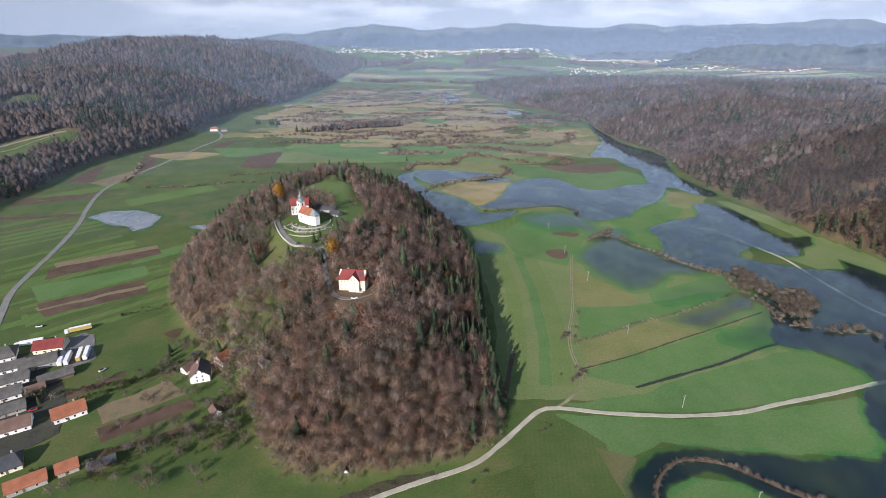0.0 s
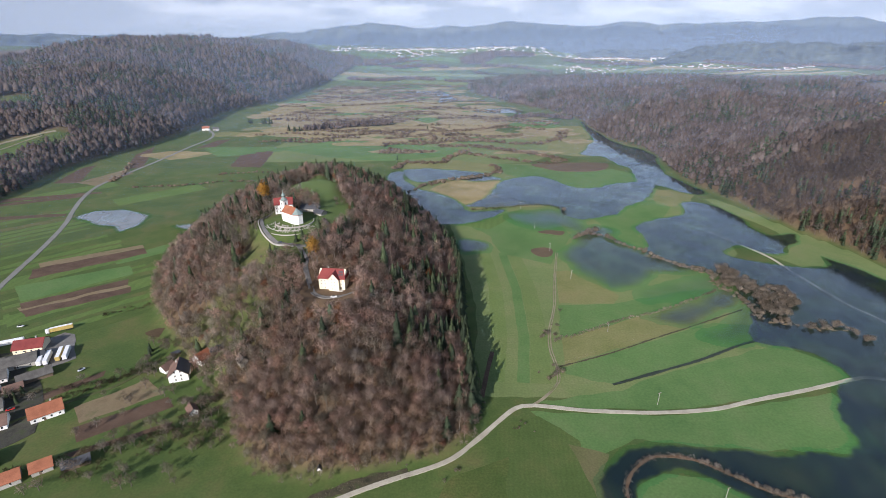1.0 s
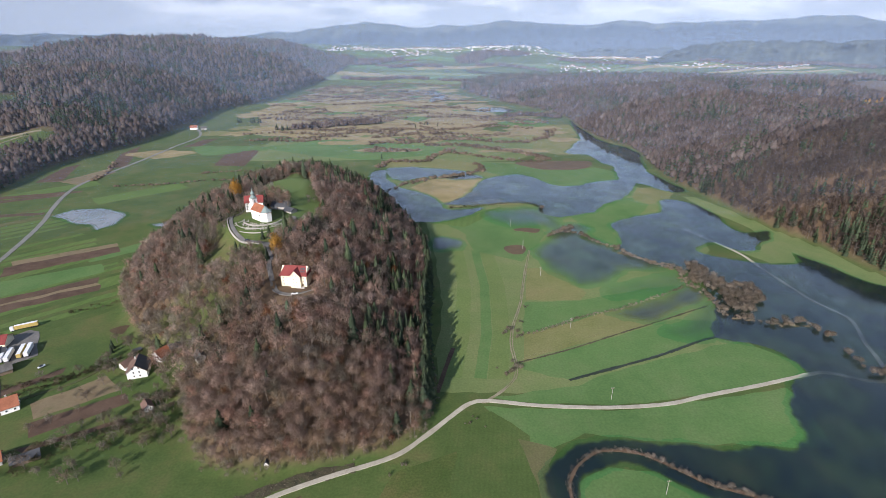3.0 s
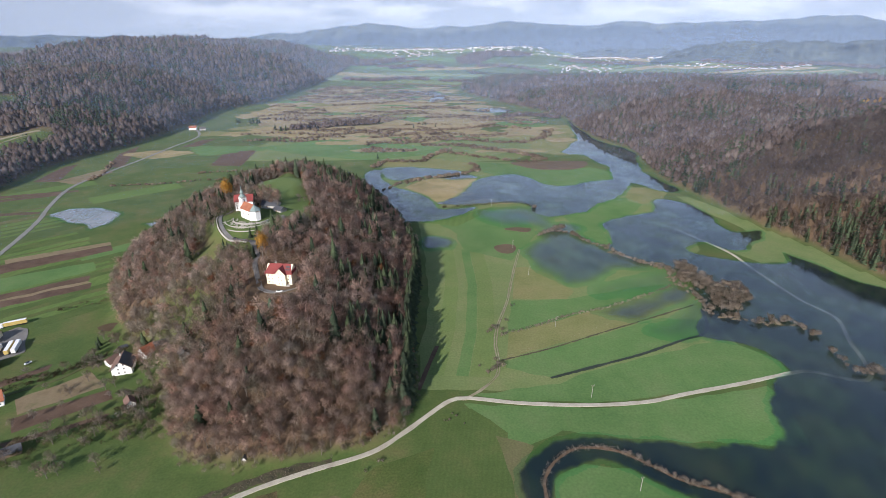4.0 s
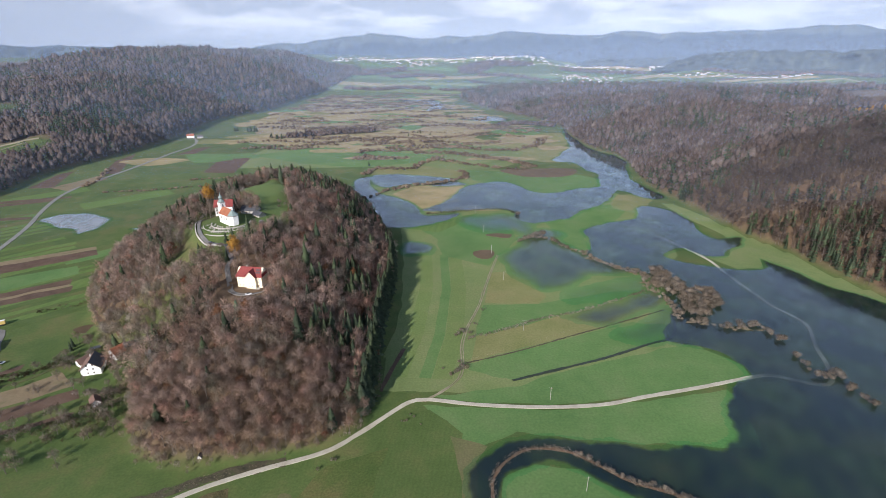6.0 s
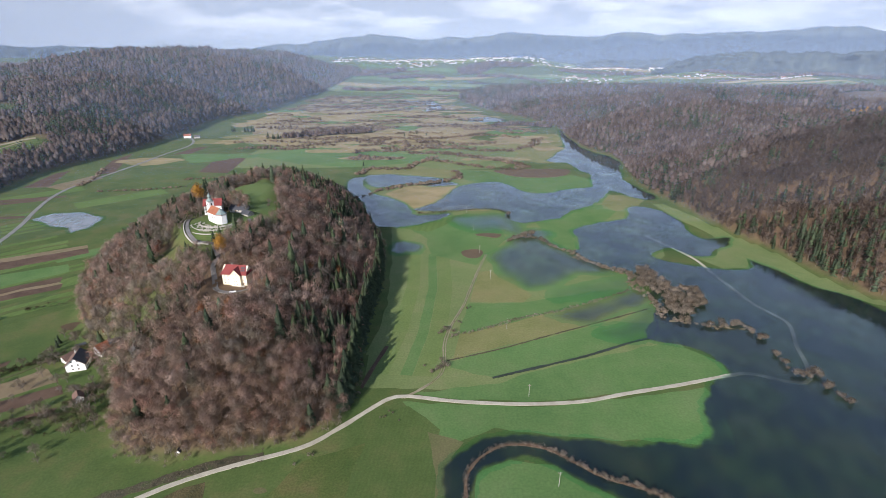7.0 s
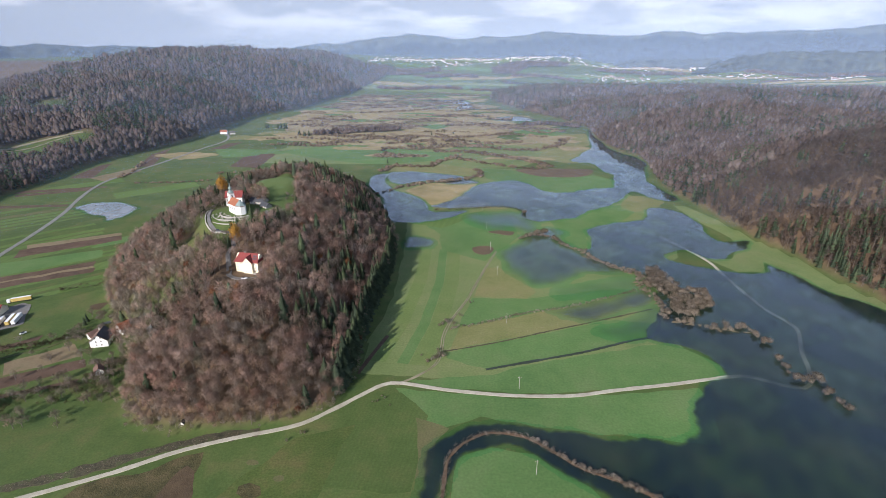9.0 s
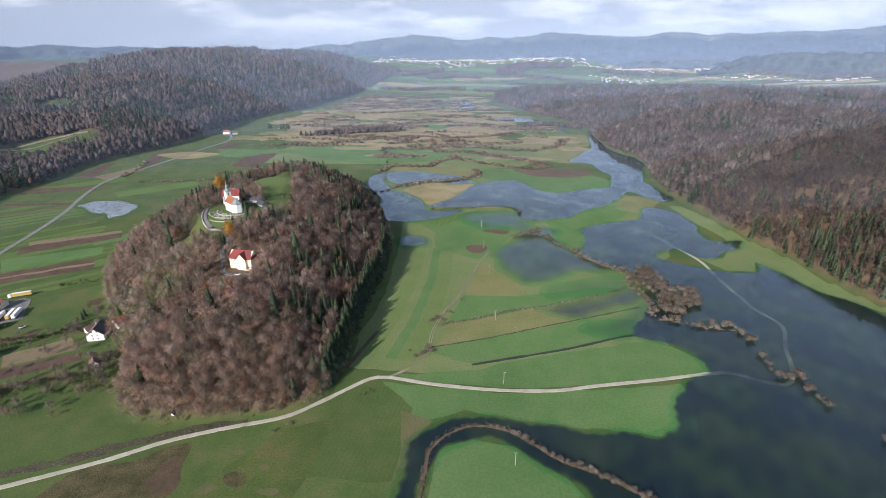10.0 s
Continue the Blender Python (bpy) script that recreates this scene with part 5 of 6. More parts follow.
def gable_roof(w, d, h, rise, over=0.7, thick=0.28, hip=0.0):
    """A roof of two slopes with eaves, thickness, and hipped ends if asked."""
    bm = bmesh.new()
    a, b = w / 2 + over, d / 2 + over
    drop = over * rise / (d / 2)
    lo, hi = h - drop + 0.03, h + rise + 0.03
    rings = []
    for t in (0.0, thick):
        rings.append([bm.verts.new(c) for c in ((-a, -b, lo + t), (a, -b, lo + t), (a, b, lo + t), (-a, b, lo + t), (-a + hip, 0, hi + t), (a - hip, 0, hi + t))])
    for n, r in enumerate(rings):
        for f in ((0, 1, 5, 4), (2, 3, 4, 5)) + (((1, 2, 5), (3, 0, 4)) if hip else ()):
            bm.faces.new([r[i] for i in (f if n else f[::-1])])
    l, u = rings
    for i, j in ((0, 1), (2, 3)) + (((1, 2), (3, 0)) if hip else ((1, 5), (5, 2), (3, 4), (4, 0))):
        bm.faces.new((l[i], l[j], u[j], u[i]))
    return bm


def house(name, x, y, turn, w, d, h, rise, wall_mat, roof_mat, label, z=None, storeys=1, windows=3, hip=0.0, chimney=True, over=0.7, category="house", doors=True, gable_windows=0, group=""):
    root = empty(name, pose(x, y, z_at(x, y) if z is None else z, 0, 0, turn), label, category, group)
    part("wall", gable_walls(w, d, h, 0 if hip else rise), wall_mat, root)
    part("roof", gable_roof(w, d, h, rise, over, 0.28, hip), roof_mat, root)
    step = w / max(windows, 1)
    for s in range(storeys):
        for k in range(windows):
            wx, wz = -w / 2 + step * (k + 0.5), 1.0 + s * 2.8
            for side in (-1, 1):
                if wz + 1.3 < h:
                    win = part("window", block(wx - 0.55, wx + 0.55, side * d / 2 - 0.06, side * d / 2 + 0.06, wz, wz + 1.3), M_WHITE, root)
                    part("pane", block(wx - 0.45, wx + 0.45, side * (d / 2 + 0.06) - 0.02, side * (d / 2 + 0.06) + 0.02, wz + 0.1, wz + 1.2), M_PANE, win, "dark window pane")
    for s in range(gable_windows):
        for side in (-1, 1):
            for off in (-1.6, 1.6) if s < gable_windows - 1 or d > 8 else (0,):
                win = part("window", block(side * w / 2 - 0.06, side * w / 2 + 0.06, off - 0.55, off + 0.55, 1.0 + 2.7 * s, 2.3 + 2.7 * s), M_WHITE, root)
                part("pane", block(side * (w / 2 + 0.06) - 0.02, side * (w / 2 + 0.06) + 0.02, off - 0.45, off + 0.45, 1.1 + 2.7 * s, 2.2 + 2.7 * s), M_PANE, win, "dark window pane")
    if doors:
        part("door", block(-w * 0.08 - 0.5, -w * 0.08 + 0.5, -d / 2 - 0.07, -d / 2 + 0.05, 0.0, 2.05), M_WOOD, root, "brown wooden door")
    if chimney:
        part("chimney", block(w * 0.2 - 0.4, w * 0.2 + 0.4, d * 0.12 - 0.4, d * 0.12 + 0.4, h + rise * 0.5, h + rise + 0.9), M_GREYWALL, root, "plastered chimney")
    return root


def church(x, y, turn, z):
    root = empty("church", pose(x, y, z, 0, 0, turn), "white hilltop church with orange tiled roof and slender tower", "church")
    # nave along x, with a polygonal apse at +x
    w, d, h, rise = 15.0, 9.5, 8.2, 4.6
    def ring(s, zz):
        a, b = w / 2, d / 2 * s
        k = 4.2 * s
        return [(-a - (s - 1) * 2, -b, zz), (a, -b, zz), (a + k, -b * 0.45, zz), (a + k, b * 0.45, zz), (a, b, zz), (-a - (s - 1) * 2, b, zz)]
    bm = bmesh.new()
    lo, hi = [bm.verts.new(c) for c in ring(1, -1.5)], [bm.verts.new(c) for c in ring(1, h)]
    for i in range(6):
        j = (i + 1) % 6
        bm.faces.new((lo[i], lo[j], hi[j], hi[i]))
    bm.faces.new(hi)
    g = bm.verts.new((-w / 2, 0, h + rise))
    bm.faces.new((hi[5], hi[0], g))
    part("wall", bm, M_WHITE, root)
    bm = bmesh.new()
    e0, e1 = [bm.verts.new(c) for c in ring(1.09, h - 0.25)], [bm.verts.new(c) for c in ring(1.09, h + 0.05)]
    r0, r1 = bm.verts.new((-w / 2 - 0.4, 0, h + rise + 0.3)), bm.verts.new((w / 2 - 0.6, 0, h + rise + 0.3))
    for i in range(6):
        j = (i + 1) % 6
        bm.faces.new((e0[i], e0[j], e1[j], e1[i]))
    bm.faces.new((e1[0], e1[1], r1, r0))
    bm.faces.new((e1[4], e1[5], r0, r1))
    bm.faces.new((e1[5], e1[0], r0))
    bm.faces.new(e0[::-1])
    part("roof", bm, M_TILE, root)
    bm = bmesh.new()
    e1 = [bm.verts.new((c[0] + 0.02, c[1], c[2] + 0.02)) for c in ring(1.09, h + 0.05)]
    r1 = bm.verts.new((w / 2 - 0.6, 0, h + rise + 0.32))
    for i in (1, 2, 3):
        bm.faces.new((e1[i], e1[i + 1], r1))
    part("apse_roof", bm, M_COPPER, root, "grey-green sheet metal apse roof")
    for side in (-1, 1):
        for wx in (-3.5, 1.0, 5.2):
            win = part("window", block(wx - 0.55, wx + 0.55, side * d / 2 - 0.05, side * d / 2 + 0.05, 3.6, 6.2), M_STONE, root)
            part("pane", block(wx - 0.4, wx + 0.4, side * (d / 2 + 0.05) - 0.02, side * (d / 2 + 0.05) + 0.02, 3.8, 6.0), M_PANE, win, "dark church window pane")
    # tower at the west end
    tx = -w / 2 - 2.6
    tower = part("tower", block(tx - 2.3, tx + 2.3, -2.3, 2.3, -1.5, 16.5), M_WHITE, root, "white square bell tower")
    part("cornice", block(tx - 2.55, tx + 2.55, -2.55, 2.55, 15.9, 16.5), M_STONE, tower, "moulded cornice")
    for sx, sy in ((0, -1), (0, 1), (1, 0), (-1, 0)):
        part("louvre", block(tx + sx * 2.3 - (0.06 if sx else 0.5), tx + sx * 2.3 + (0.06 if sx else 0.5), sy * 2.3 - (0.06 if sy else 0.5), sy * 2.3 + (0.06 if sy else 0.5), 12.6, 14.8), M_PANE, tower, "dark bell opening")
    bm = bmesh.new()
    prof = ((2.6, 16.5), (2.7, 17.1), (2.2, 18.0), (1.3, 18.8), (1.15, 19.6), (1.6, 20.4), (1.45, 21.2), (0.7, 22.2), (0.3, 23.4), (0.12, 26.0))
    rings = [[bm.verts.new((tx + r * math.cos(k * math.pi / 4 + 0.39), r * math.sin(k * math.pi / 4 + 0.39), zz)) for k in range(8)] for r, zz in prof]
    for p, q in zip(rings[:-1], rings[1:]):
        for k in range(8):
            bm.faces.new((p[k], p[(k + 1) % 8], q[(k + 1) % 8], q[k]))
    part("spire", bm, M_COPPER, root, "dark green copper onion spire")
    bm = block(tx - 0.06, tx + 0.06, -0.06, 0.06, 26.0, 28.0)
    block(tx - 0.06, tx + 0.06, -0.5, 0.5, 27.1, 27.25, bm)
    part("cross", bm, M_SLATE, root, "metal cross")
    return root


church(-99, 403, -42, 51.0)
house("parsonage", -112, 428, 10, 15, 9, 8.0, 4.6, M_WHITE, M_REDTILE, "white two-storey sexton's house with red tiled roof", 51.5, 2, 5, gable_windows=2)


def parish_house():
    root = empty("parish_house", pose(-50.5, 311, 35.5, 0, 0, -8) @ Matrix.Scale(0.9, 4), "tall cream parish house with dark red cross-gabled roof", "house")
    part("wall", gable_walls(20, 11, 9.6, 5.2, z0=-3), M_CREAM, root)
    part("roof", gable_roof(20, 11, 9.6, 5.2, 0.8, 0.3, 2.5), M_REDTILE, root)
    bm = gable_walls(8.4, 8.0, 9.6, 4.6, z0=-3)
    bmesh.ops.rotate(bm, verts=bm.verts, matrix=Matrix.Rotation(radians(90), 3, "Z"))
    bmesh.ops.translate(bm, verts=bm.verts, vec=(2.0, -3.6, 0))
    wing = part("wing", bm, M_CREAM, root, "cream gabled middle wing")
    bm = gable_roof(8.4, 8.0, 9.6, 4.6, 0.7, 0.3)
    bmesh.ops.rotate(bm, verts=bm.verts, matrix=Matrix.Rotation(radians(90), 3, "Z"))
    bmesh.ops.translate(bm, verts=bm.verts, vec=(2.0, -3.6, 0.05))
    part("wing_roof", bm, M_REDTILE, root)
    fy = -3.6 - 4.2
    for s in range(4):
        for off in (-1.2, 0.9) if s else (-1.2, 1.0):
            win = part("window", block(2 + off - 0.5, 2 + off + 0.5, fy - 0.06, fy + 0.05, 1.0 + 2.75 * s, 2.2 + 2.75 * s), M_WHITE, root)
            part("pane", block(2 + off - 0.38, 2 + off + 0.38, fy - 0.09, fy - 0.05, 1.1 + 2.75 * s, 2.1 + 2.75 * s), M_PANE, win, "dark window pane")
    for k, wx in enumerate((-8.0, -5.2, 7.6)):
        for s in range(3):
            win = part("window", block(wx - 0.5, wx + 0.5, -5.56, -5.45, 1.0 + 2.9 * s, 2.2 + 2.9 * s), M_WHITE, root)
            part("pane", block(wx - 0.38, wx + 0.38, -5.6, -5.55, 1.1 + 2.9 * s, 2.1 + 2.9 * s), M_PANE, win, "dark window pane")
    for k in range(2):
        for j in range(2):
            bm = block(6.6, 8.2, -0.7, 0.7, 0, 0.12)
            bmesh.ops.rotate(bm, verts=bm.verts, matrix=Matrix.Rotation(math.atan2(5.2, 5.5), 3, "X"))
            bmesh.ops.translate(bm, verts=bm.verts, vec=(-1.9 * k + 0.2, -1.9 - 1.6 * j, 13.3 - 1.52 * j))
            part("roof_window", bm, M_SLATE, root, "dark roof window")
    part("chimney", block(-4.4, -3.6, 1.0, 1.8, 12.5, 15.8), M_GREYWALL, root, "plastered chimney")
    part("porch", block(3.4, 8.8, -8.6, -5.6, -3, 0.4), M_STONE, root, "pale stone entrance terrace")
    part("door", block(6.2, 7.3, -5.6, -5.48, 0.4, 2.5), M_WOOD, root, "brown front door")
    return root


parish_house()


house("presbytery", -90, 431, -12, 14, 10, 3.0, 3.4, M_GREYWALL, M_SLATE, "low grey house with dark slate roof behind the church", 51.5, 1, 4, category="house")
house("annexe", -79, 420, -35, 9, 7, 2.6, 2.2, M_GREYWALL, M_SLATE, "grey annexe with dark roof beside the church", 50.6, 1, 2, chimney=False, category="outbuilding")


def arc_wall(name, cx, cy, r, a0, a1, z, high, thick, mat, label):
    bm = bmesh.new()
    n = max(8, int(abs(a1 - a0) / 5))
    rows = []
    for k in range(n + 1):
        a = radians(a0 + (a1 - a0) * k / n)
        c, s = math.cos(a), math.sin(a)
        rows.append([bm.verts.new((cx + q * c, cy + q * s, zz)) for q, zz in ((r, z - 2.5), (r, z + high), (r + thick, z + high), (r + thick, z - 2.5))])
    for p, q in zip(rows[:-1], rows[1:]):
        for i in range(4):
            bm.faces.new((p[i], q[i], q[(i + 1) % 4], p[(i + 1) % 4]))
    bm.faces.new(rows[0])
    bm.faces.new(rows[-1][::-1])
    me = bpy.data.meshes.new(name)
    bmesh.ops.recalc_face_normals(bm, faces=bm.faces)
    bm.to_mesh(me)
    bm.free()
    me.materials.append(mat)
    return tagged(new(name, me), label, "wall")


arc_wall("terrace_wall", -97, 401, 15.5, -175, 20, 51.0, 1.1, 0.6, M_STONE, "curved pale stone churchyard wall below the church")
arc_wall("terrace_wall", -98, 400, 20.5, -165, -30, 50.2, 0.9, 0.6, M_STONE, "curved lower terrace wall of the churchyard")
arc_wall("terrace_wall", -97, 398, 24.5, -150, -20, 49.2, 0.8, 0.5, M_GREYWALL, "low curved retaining wall along the hill road")


def gravestone():
    root = empty("gravestone", pose(0, 0, -50), "pale upright gravestone on a stone grave border", "gravestone", "graves in the churchyard")
    part("border", block(-0.4, 0.4, -0.9, 0.9, -0.3, 0.15), M_GREYWALL, root)
    part("stone", block(-0.45, 0.45, 0.85, 1.1, 0.2, 1.25), M_GREYWALL, root, "grey headstone")
    return root


grave, first = gravestone(), True
grng = np.random.default_rng(3)
for r in (12.6, 17.2, 19.3, 22.6):
    for a in np.arange(-165, -20, 360 * 2.0 / (6.283 * r)):
        if grng.random() < 0.5:
            q = radians(a)
            x, y = -97.5 + r * math.cos(q), 400.5 + r * math.sin(q)
            m = pose(x, y, z_at(x, y), 0, 0, a + 90)
            if first:
                grave.matrix_world, first = m, False
            else:
                copy_thing(grave, m)
ribbon("hill_road", [(-126, 440), (-130, 424), (-125, 402), (-114, 378), (-99, 362), (-84, 355), (-71, 362), (-66, 385), (-74, 408)], 3.0, M_ASPHALT, "narrow grey lane curving round the churchyard", 0.5, 3.0)
tagged(ribbon("road_parapet", [(-131, 418), (-127.5, 401), (-116, 376), (-100, 359.5), (-87, 352)], 0.7, M_GREYWALL, "low pale parapet along the outside of the hill lane", 0.95, 2.5, edge=0.1), "low pale parapet along the outside of the hill lane", "wall", kind="structure")
ribbon("hill_road", [(-84, 355), (-75, 338), (-72, 322), (-66, 308), (-62, 299), (-54, 294), (-44, 295), (-36, 299)], 3.8, M_ASPHALT, "grey lane down to the parish house", 0.5, 3.0)
house("shed", -70, 352, 20, 6, 5, 2.8, 2.2, M_WOOD, M_REDTILE, "small wooden shed with dark red roof", None, 1, 1, chimney=False, category="shed")
LARCH.plant(-138, 456, 1.65, 0, 0, label="tall golden autumn larch behind the church")
LARCH.plant(-67, 326, 1.35, 60, 0, label="golden autumn larch above the parish house")
for x, y, s in ((-87, 362, 0.55), (-83, 366, 0.6), (-80, 360, 0.5), (-63, 356, 0.75), (-60, 350, 0.65), (-76, 333, 0.7), (-99, 345, 0.5), (-104, 350, 0.55), (-118, 446, 0.6), (-128, 452, 0.5)):
    SPRUCE.plant(x, y, s, x * 7, int(-x), "trees round the churchyard", "small dark green spruce beside the hill lane")
for k in range(46):
    a, r = grng.uniform(0, 6.28), grng.uniform(0.92, 1.25)
    x, y = -96 + 31 * r * math.cos(a), 490 + 50 * r * math.sin(a)
    if y > 450 or x > -75:
        ORCHARD.plant(x, y, grng.uniform(0.6, 1.0), grng.uniform(0, 360), k, "bare trees round the hilltop meadow", "small leafless tree on the hilltop meadow")

# ---- the village ----
V1 = "farm buildings in the village"
house("farmhouse", -254, 295, 14, 17, 12.2, 3.6, 3.6, M_CREAM, M_REDTILE, "cream farmhouse with bright red tiled roof", 0, 1, 4, group=V1)
house("barn", -249, 277, 28, 19, 13.4, 3.3, 3.0, M_GREYWALL, M_FIBRE, "large barn with grey fibre-cement roof", 0, 1, 3, chimney=False, category="barn", group=V1)
house("barn", -229, 262, 38, 17, 8.5, 2.8, 2.4, M_WOOD, M_FIBRE, "long wooden barn with grey roof", 0, 1, 0, chimney=False, category="barn", doors=False, group=V1)
house("barn", -239.5, 283, 28, 4, 9, 3.5, 2.0, M_WOOD, M_SLATE, "small dark wooden barn", 0, 1, 0, chimney=False, category="barn", group=V1)
house("farmhouse", -278, 284, 30, 15, 14.6, 3.7, 4.4, M_WHITE, M_FIBRE, "white farmhouse with grey hipped roof", 0, 1, 4, hip=3.5, group=V1)
house("farmhouse", -264, 271, 30, 18, 9.8, 3.3, 2.8, M_WHITE, M_FIBRE, "long white building with grey roof", 0, 1, 4, group=V1)
house("farmhouse", -253, 259, 32, 16, 11.0, 3.3, 3.0, M_WHITE, M_FIBRE, "white workshop with grey sheet roof", 0, 1, 4, chimney=False, group=V1)
house("farmhouse", -246, 245, 34, 14, 11.0, 3.3, 3.2, M_WHITE, M_FIBRE, "white house with weathered grey roof", 0, 1, 3, group=V1)
house("barn", -235, 232, 34, 15, 9.8, 2.8, 2.6, M_GREYWALL, M_FIBRE, "grey barn with pale fibre-cement roof", 0, 1, 2, chimney=False, category="barn", group=V1)
house("farmhouse", -223, 218, 30, 17, 11.0, 3.3, 3.4, M_WHITE, M_BROWNTILE, "white house with dark brown tiled roof", 0, 1, 4, group=V1)
house("farmhouse", -199, 228, 36, 15, 9, 3.8, 4.0, M_WHITE, M_TILE, "white house with orange tiled roof", 0, 1, 4, gable_windows=2, group=V1)
house("barn", -188, 180, 34, 15, 8, 3.2, 3.0, M_GREYWALL, M_TILE, "long barn with weathered orange tiles", 0, 1, 2, chimney=False, category="barn", group=V1)
house("barn", -175.2, 189, 34, 8.4, 7.4, 3.0, 2.8, M_GREYWALL, M_TILE, "low barn end with orange tiled roof", 0, 1, 1, chimney=False, category="barn", group=V1)
house("shed", -160, 191, 32, 11, 5, 2.6, 2.0, M_WOOD, M_SLATE, "weathered open shed with dark roof", 0, 1, 0, chimney=False, category="shed", group=V1)
house("farmhouse", -205, 192, 34, 10, 11.0, 3.0, 3.8, M_CREAM, M_SLATE, "cream house with dark slate hipped roof", 0, 1, 2, hip=2.5, group=V1)
house("hut", -233, 250, 36, 9, 6, 2.8, 1.8, M_WOOD, M_BROWNTILE, "low brown shed behind the barns", 0, 1, 0, chimney=False, category="shed", group=V1)
foot_house = house("farmhouse", -140.5, 261, 106, 12.5, 11.0, 4.8, 4.6, M_WHITE, M_BROWNTILE, "white gabled house with one red-brown and one dark panelled roof slope", 0, 1, 2, gable_windows=3, group="houses at the hill's foot")
bm = bmesh.new()
rows = [[bm.verts.new((x, y, 9.75 + y * 4.6 / 5.5 + dz)) for y in (-0.1, -6.0) for x in ((6.6, -6.6) if y > -1 else (-6.6, 6.6))] for dz in (0.0, 0.12)]
for a in range(4):
    bm.faces.new((rows[0][a], rows[0][(a + 1) % 4], rows[1][(a + 1) % 4], rows[1][a]))
bm.faces.new(rows[1])
bm.faces.new(rows[0][::-1])
part("roof_panels", bm, M_SLATE, foot_house, "dark panelled roof slope")
house("barn", -151, 267, 62, 7, 6, 3.0, 2.4, M_WHITE, M_BROWNTILE, "low annexe with red-brown tiled roof", 0, 1, 1, chimney=False, category="outbuilding", group="houses at the hill's foot")
house("barn", -130, 271, 62, 8, 8, 3.4, 3.2, M_WHITE, M_TILE, "small outbuilding with orange-brown tiled roof", None, 1, 1, chimney=False, category="barn", group="houses at the hill's foot")
house("shed", -121, 272, 40, 7, 5, 2.6, 1.6, M_WOOD, M_SLATE, "dark wooden lean-to shed with flat roof", None, 1, 0, chimney=False, category="shed", group="houses at the hill's foot")
def shelter(x, y, turn):
    root = empty("shelter", pose(x, y, z_at(x, y), 0, 0, turn), "dark open garden shelter on thin posts", "shelter", "houses at the hill's foot")
    for px in (-2.4, 2.4):
        for py in (-1.6, 1.6):
            part("post", block(px - 0.08, px + 0.08, py - 0.08, py + 0.08, -0.4, 2.4), M_WOOD, root)
    bm = block(-2.8, 2.8, -2.0, 2.0, 2.4, 2.58)
    bmesh.ops.bevel(bm, geom=bm.edges[:], offset=0.04, segments=1, affect="EDGES")
    part("roof", bm, M_SLATE, root)
    part("bench", block(-2.0, 2.0, 0.9, 1.4, 0.35, 0.45), M_WOOD, root)
    return root


shelter(-153, 283, 40)
house("hut", -99, 256, 130, 6, 5, 3.0, 2.2, M_STONE, M_FIBRE, "small stone hut with pale grey roof", None, 1, 1, chimney=False, category="hut")
house("hut", -119, 227, 128, 6, 4.6, 2.6, 2.0, M_WHITE, M_BROWNTILE, "small white garden hut with dark roof", 0, 1, 1, chimney=False, category="hut")
house("wayside_shrine", -40, 182.5, 95, 2.0, 2.0, 2.2, 1.4, M_WHITE, M_SLATE, "tiny white wayside shrine at the forest edge", 0, 1, 0, chimney=False, over=0.25, category="shrine")
house("farmhouse", -478, 1166, 10, 15, 10, 5, 4, M_WHITE, M_TILE, "far white farmhouse at the road's end", 0, 1, 3, group="far farm")
house("barn", -455, 1162, 20, 12, 9, 4, 3, M_GREYWALL, M_FIBRE, "far grey barn beside the farmhouse", 0, 1, 2, category="barn", chimney=False, group="far farm")


def lorry(x, y, turn, box_mat, cab=True, label=""):
    root = empty("lorry" if cab else "trailer", pose(x, y, 0.1, 0, 0, turn), label, "lorry" if cab else "trailer", "parked lorries")
    bm = block(-6.8, 6.8, -1.25, 1.25, 1.15, 3.9)
    bmesh.ops.bevel(bm, geom=bm.edges[:], offset=0.06, segments=1, affect="EDGES")
    part("box", bm, box_mat, root)
    part("roof_sheet", block(-6.7, 6.7, -1.15, 1.15, 3.9, 3.94), M_METAL, root, "pale tarpaulin roof")
    part("chassis", block(-6.6, 6.6, -0.9, 0.9, 0.8, 1.15), M_SLATE, root)
    for wx in (-5.2, -3.9, -2.6):
        for side in (-1, 1):
            bm = bmesh.new()
            bmesh.ops.create_cone(bm, cap_ends=True, segments=14, radius1=0.5, radius2=0.5, depth=0.3, matrix=pose(wx, side * 1.1, 0.5, 90))
            part("wheel", bm, M_RUBBER, root)
    if cab:
        bm = block(7.2, 9.4, -1.22, 1.22, 0.6, 3.5)
        bmesh.ops.bevel(bm, geom=bm.edges[:], offset=0.15, segments=2, affect="EDGES")
        c = part("cab", bm, M_METAL, root, "white driver's cab")
        part("windscreen", block(9.38, 9.43, -1.05, 1.05, 2.0, 3.0), M_PANE, c, "dark windscreen")
        for side in (-1, 1):
            bm = bmesh.new()
            bmesh.ops.create_cone(bm, cap_ends=True, segments=14, radius1=0.5, radius2=0.5, depth=0.3, matrix=pose(8.2, side * 1.1, 0.5, 90))
            part("wheel", bm, M_RUBBER, root)
    return root


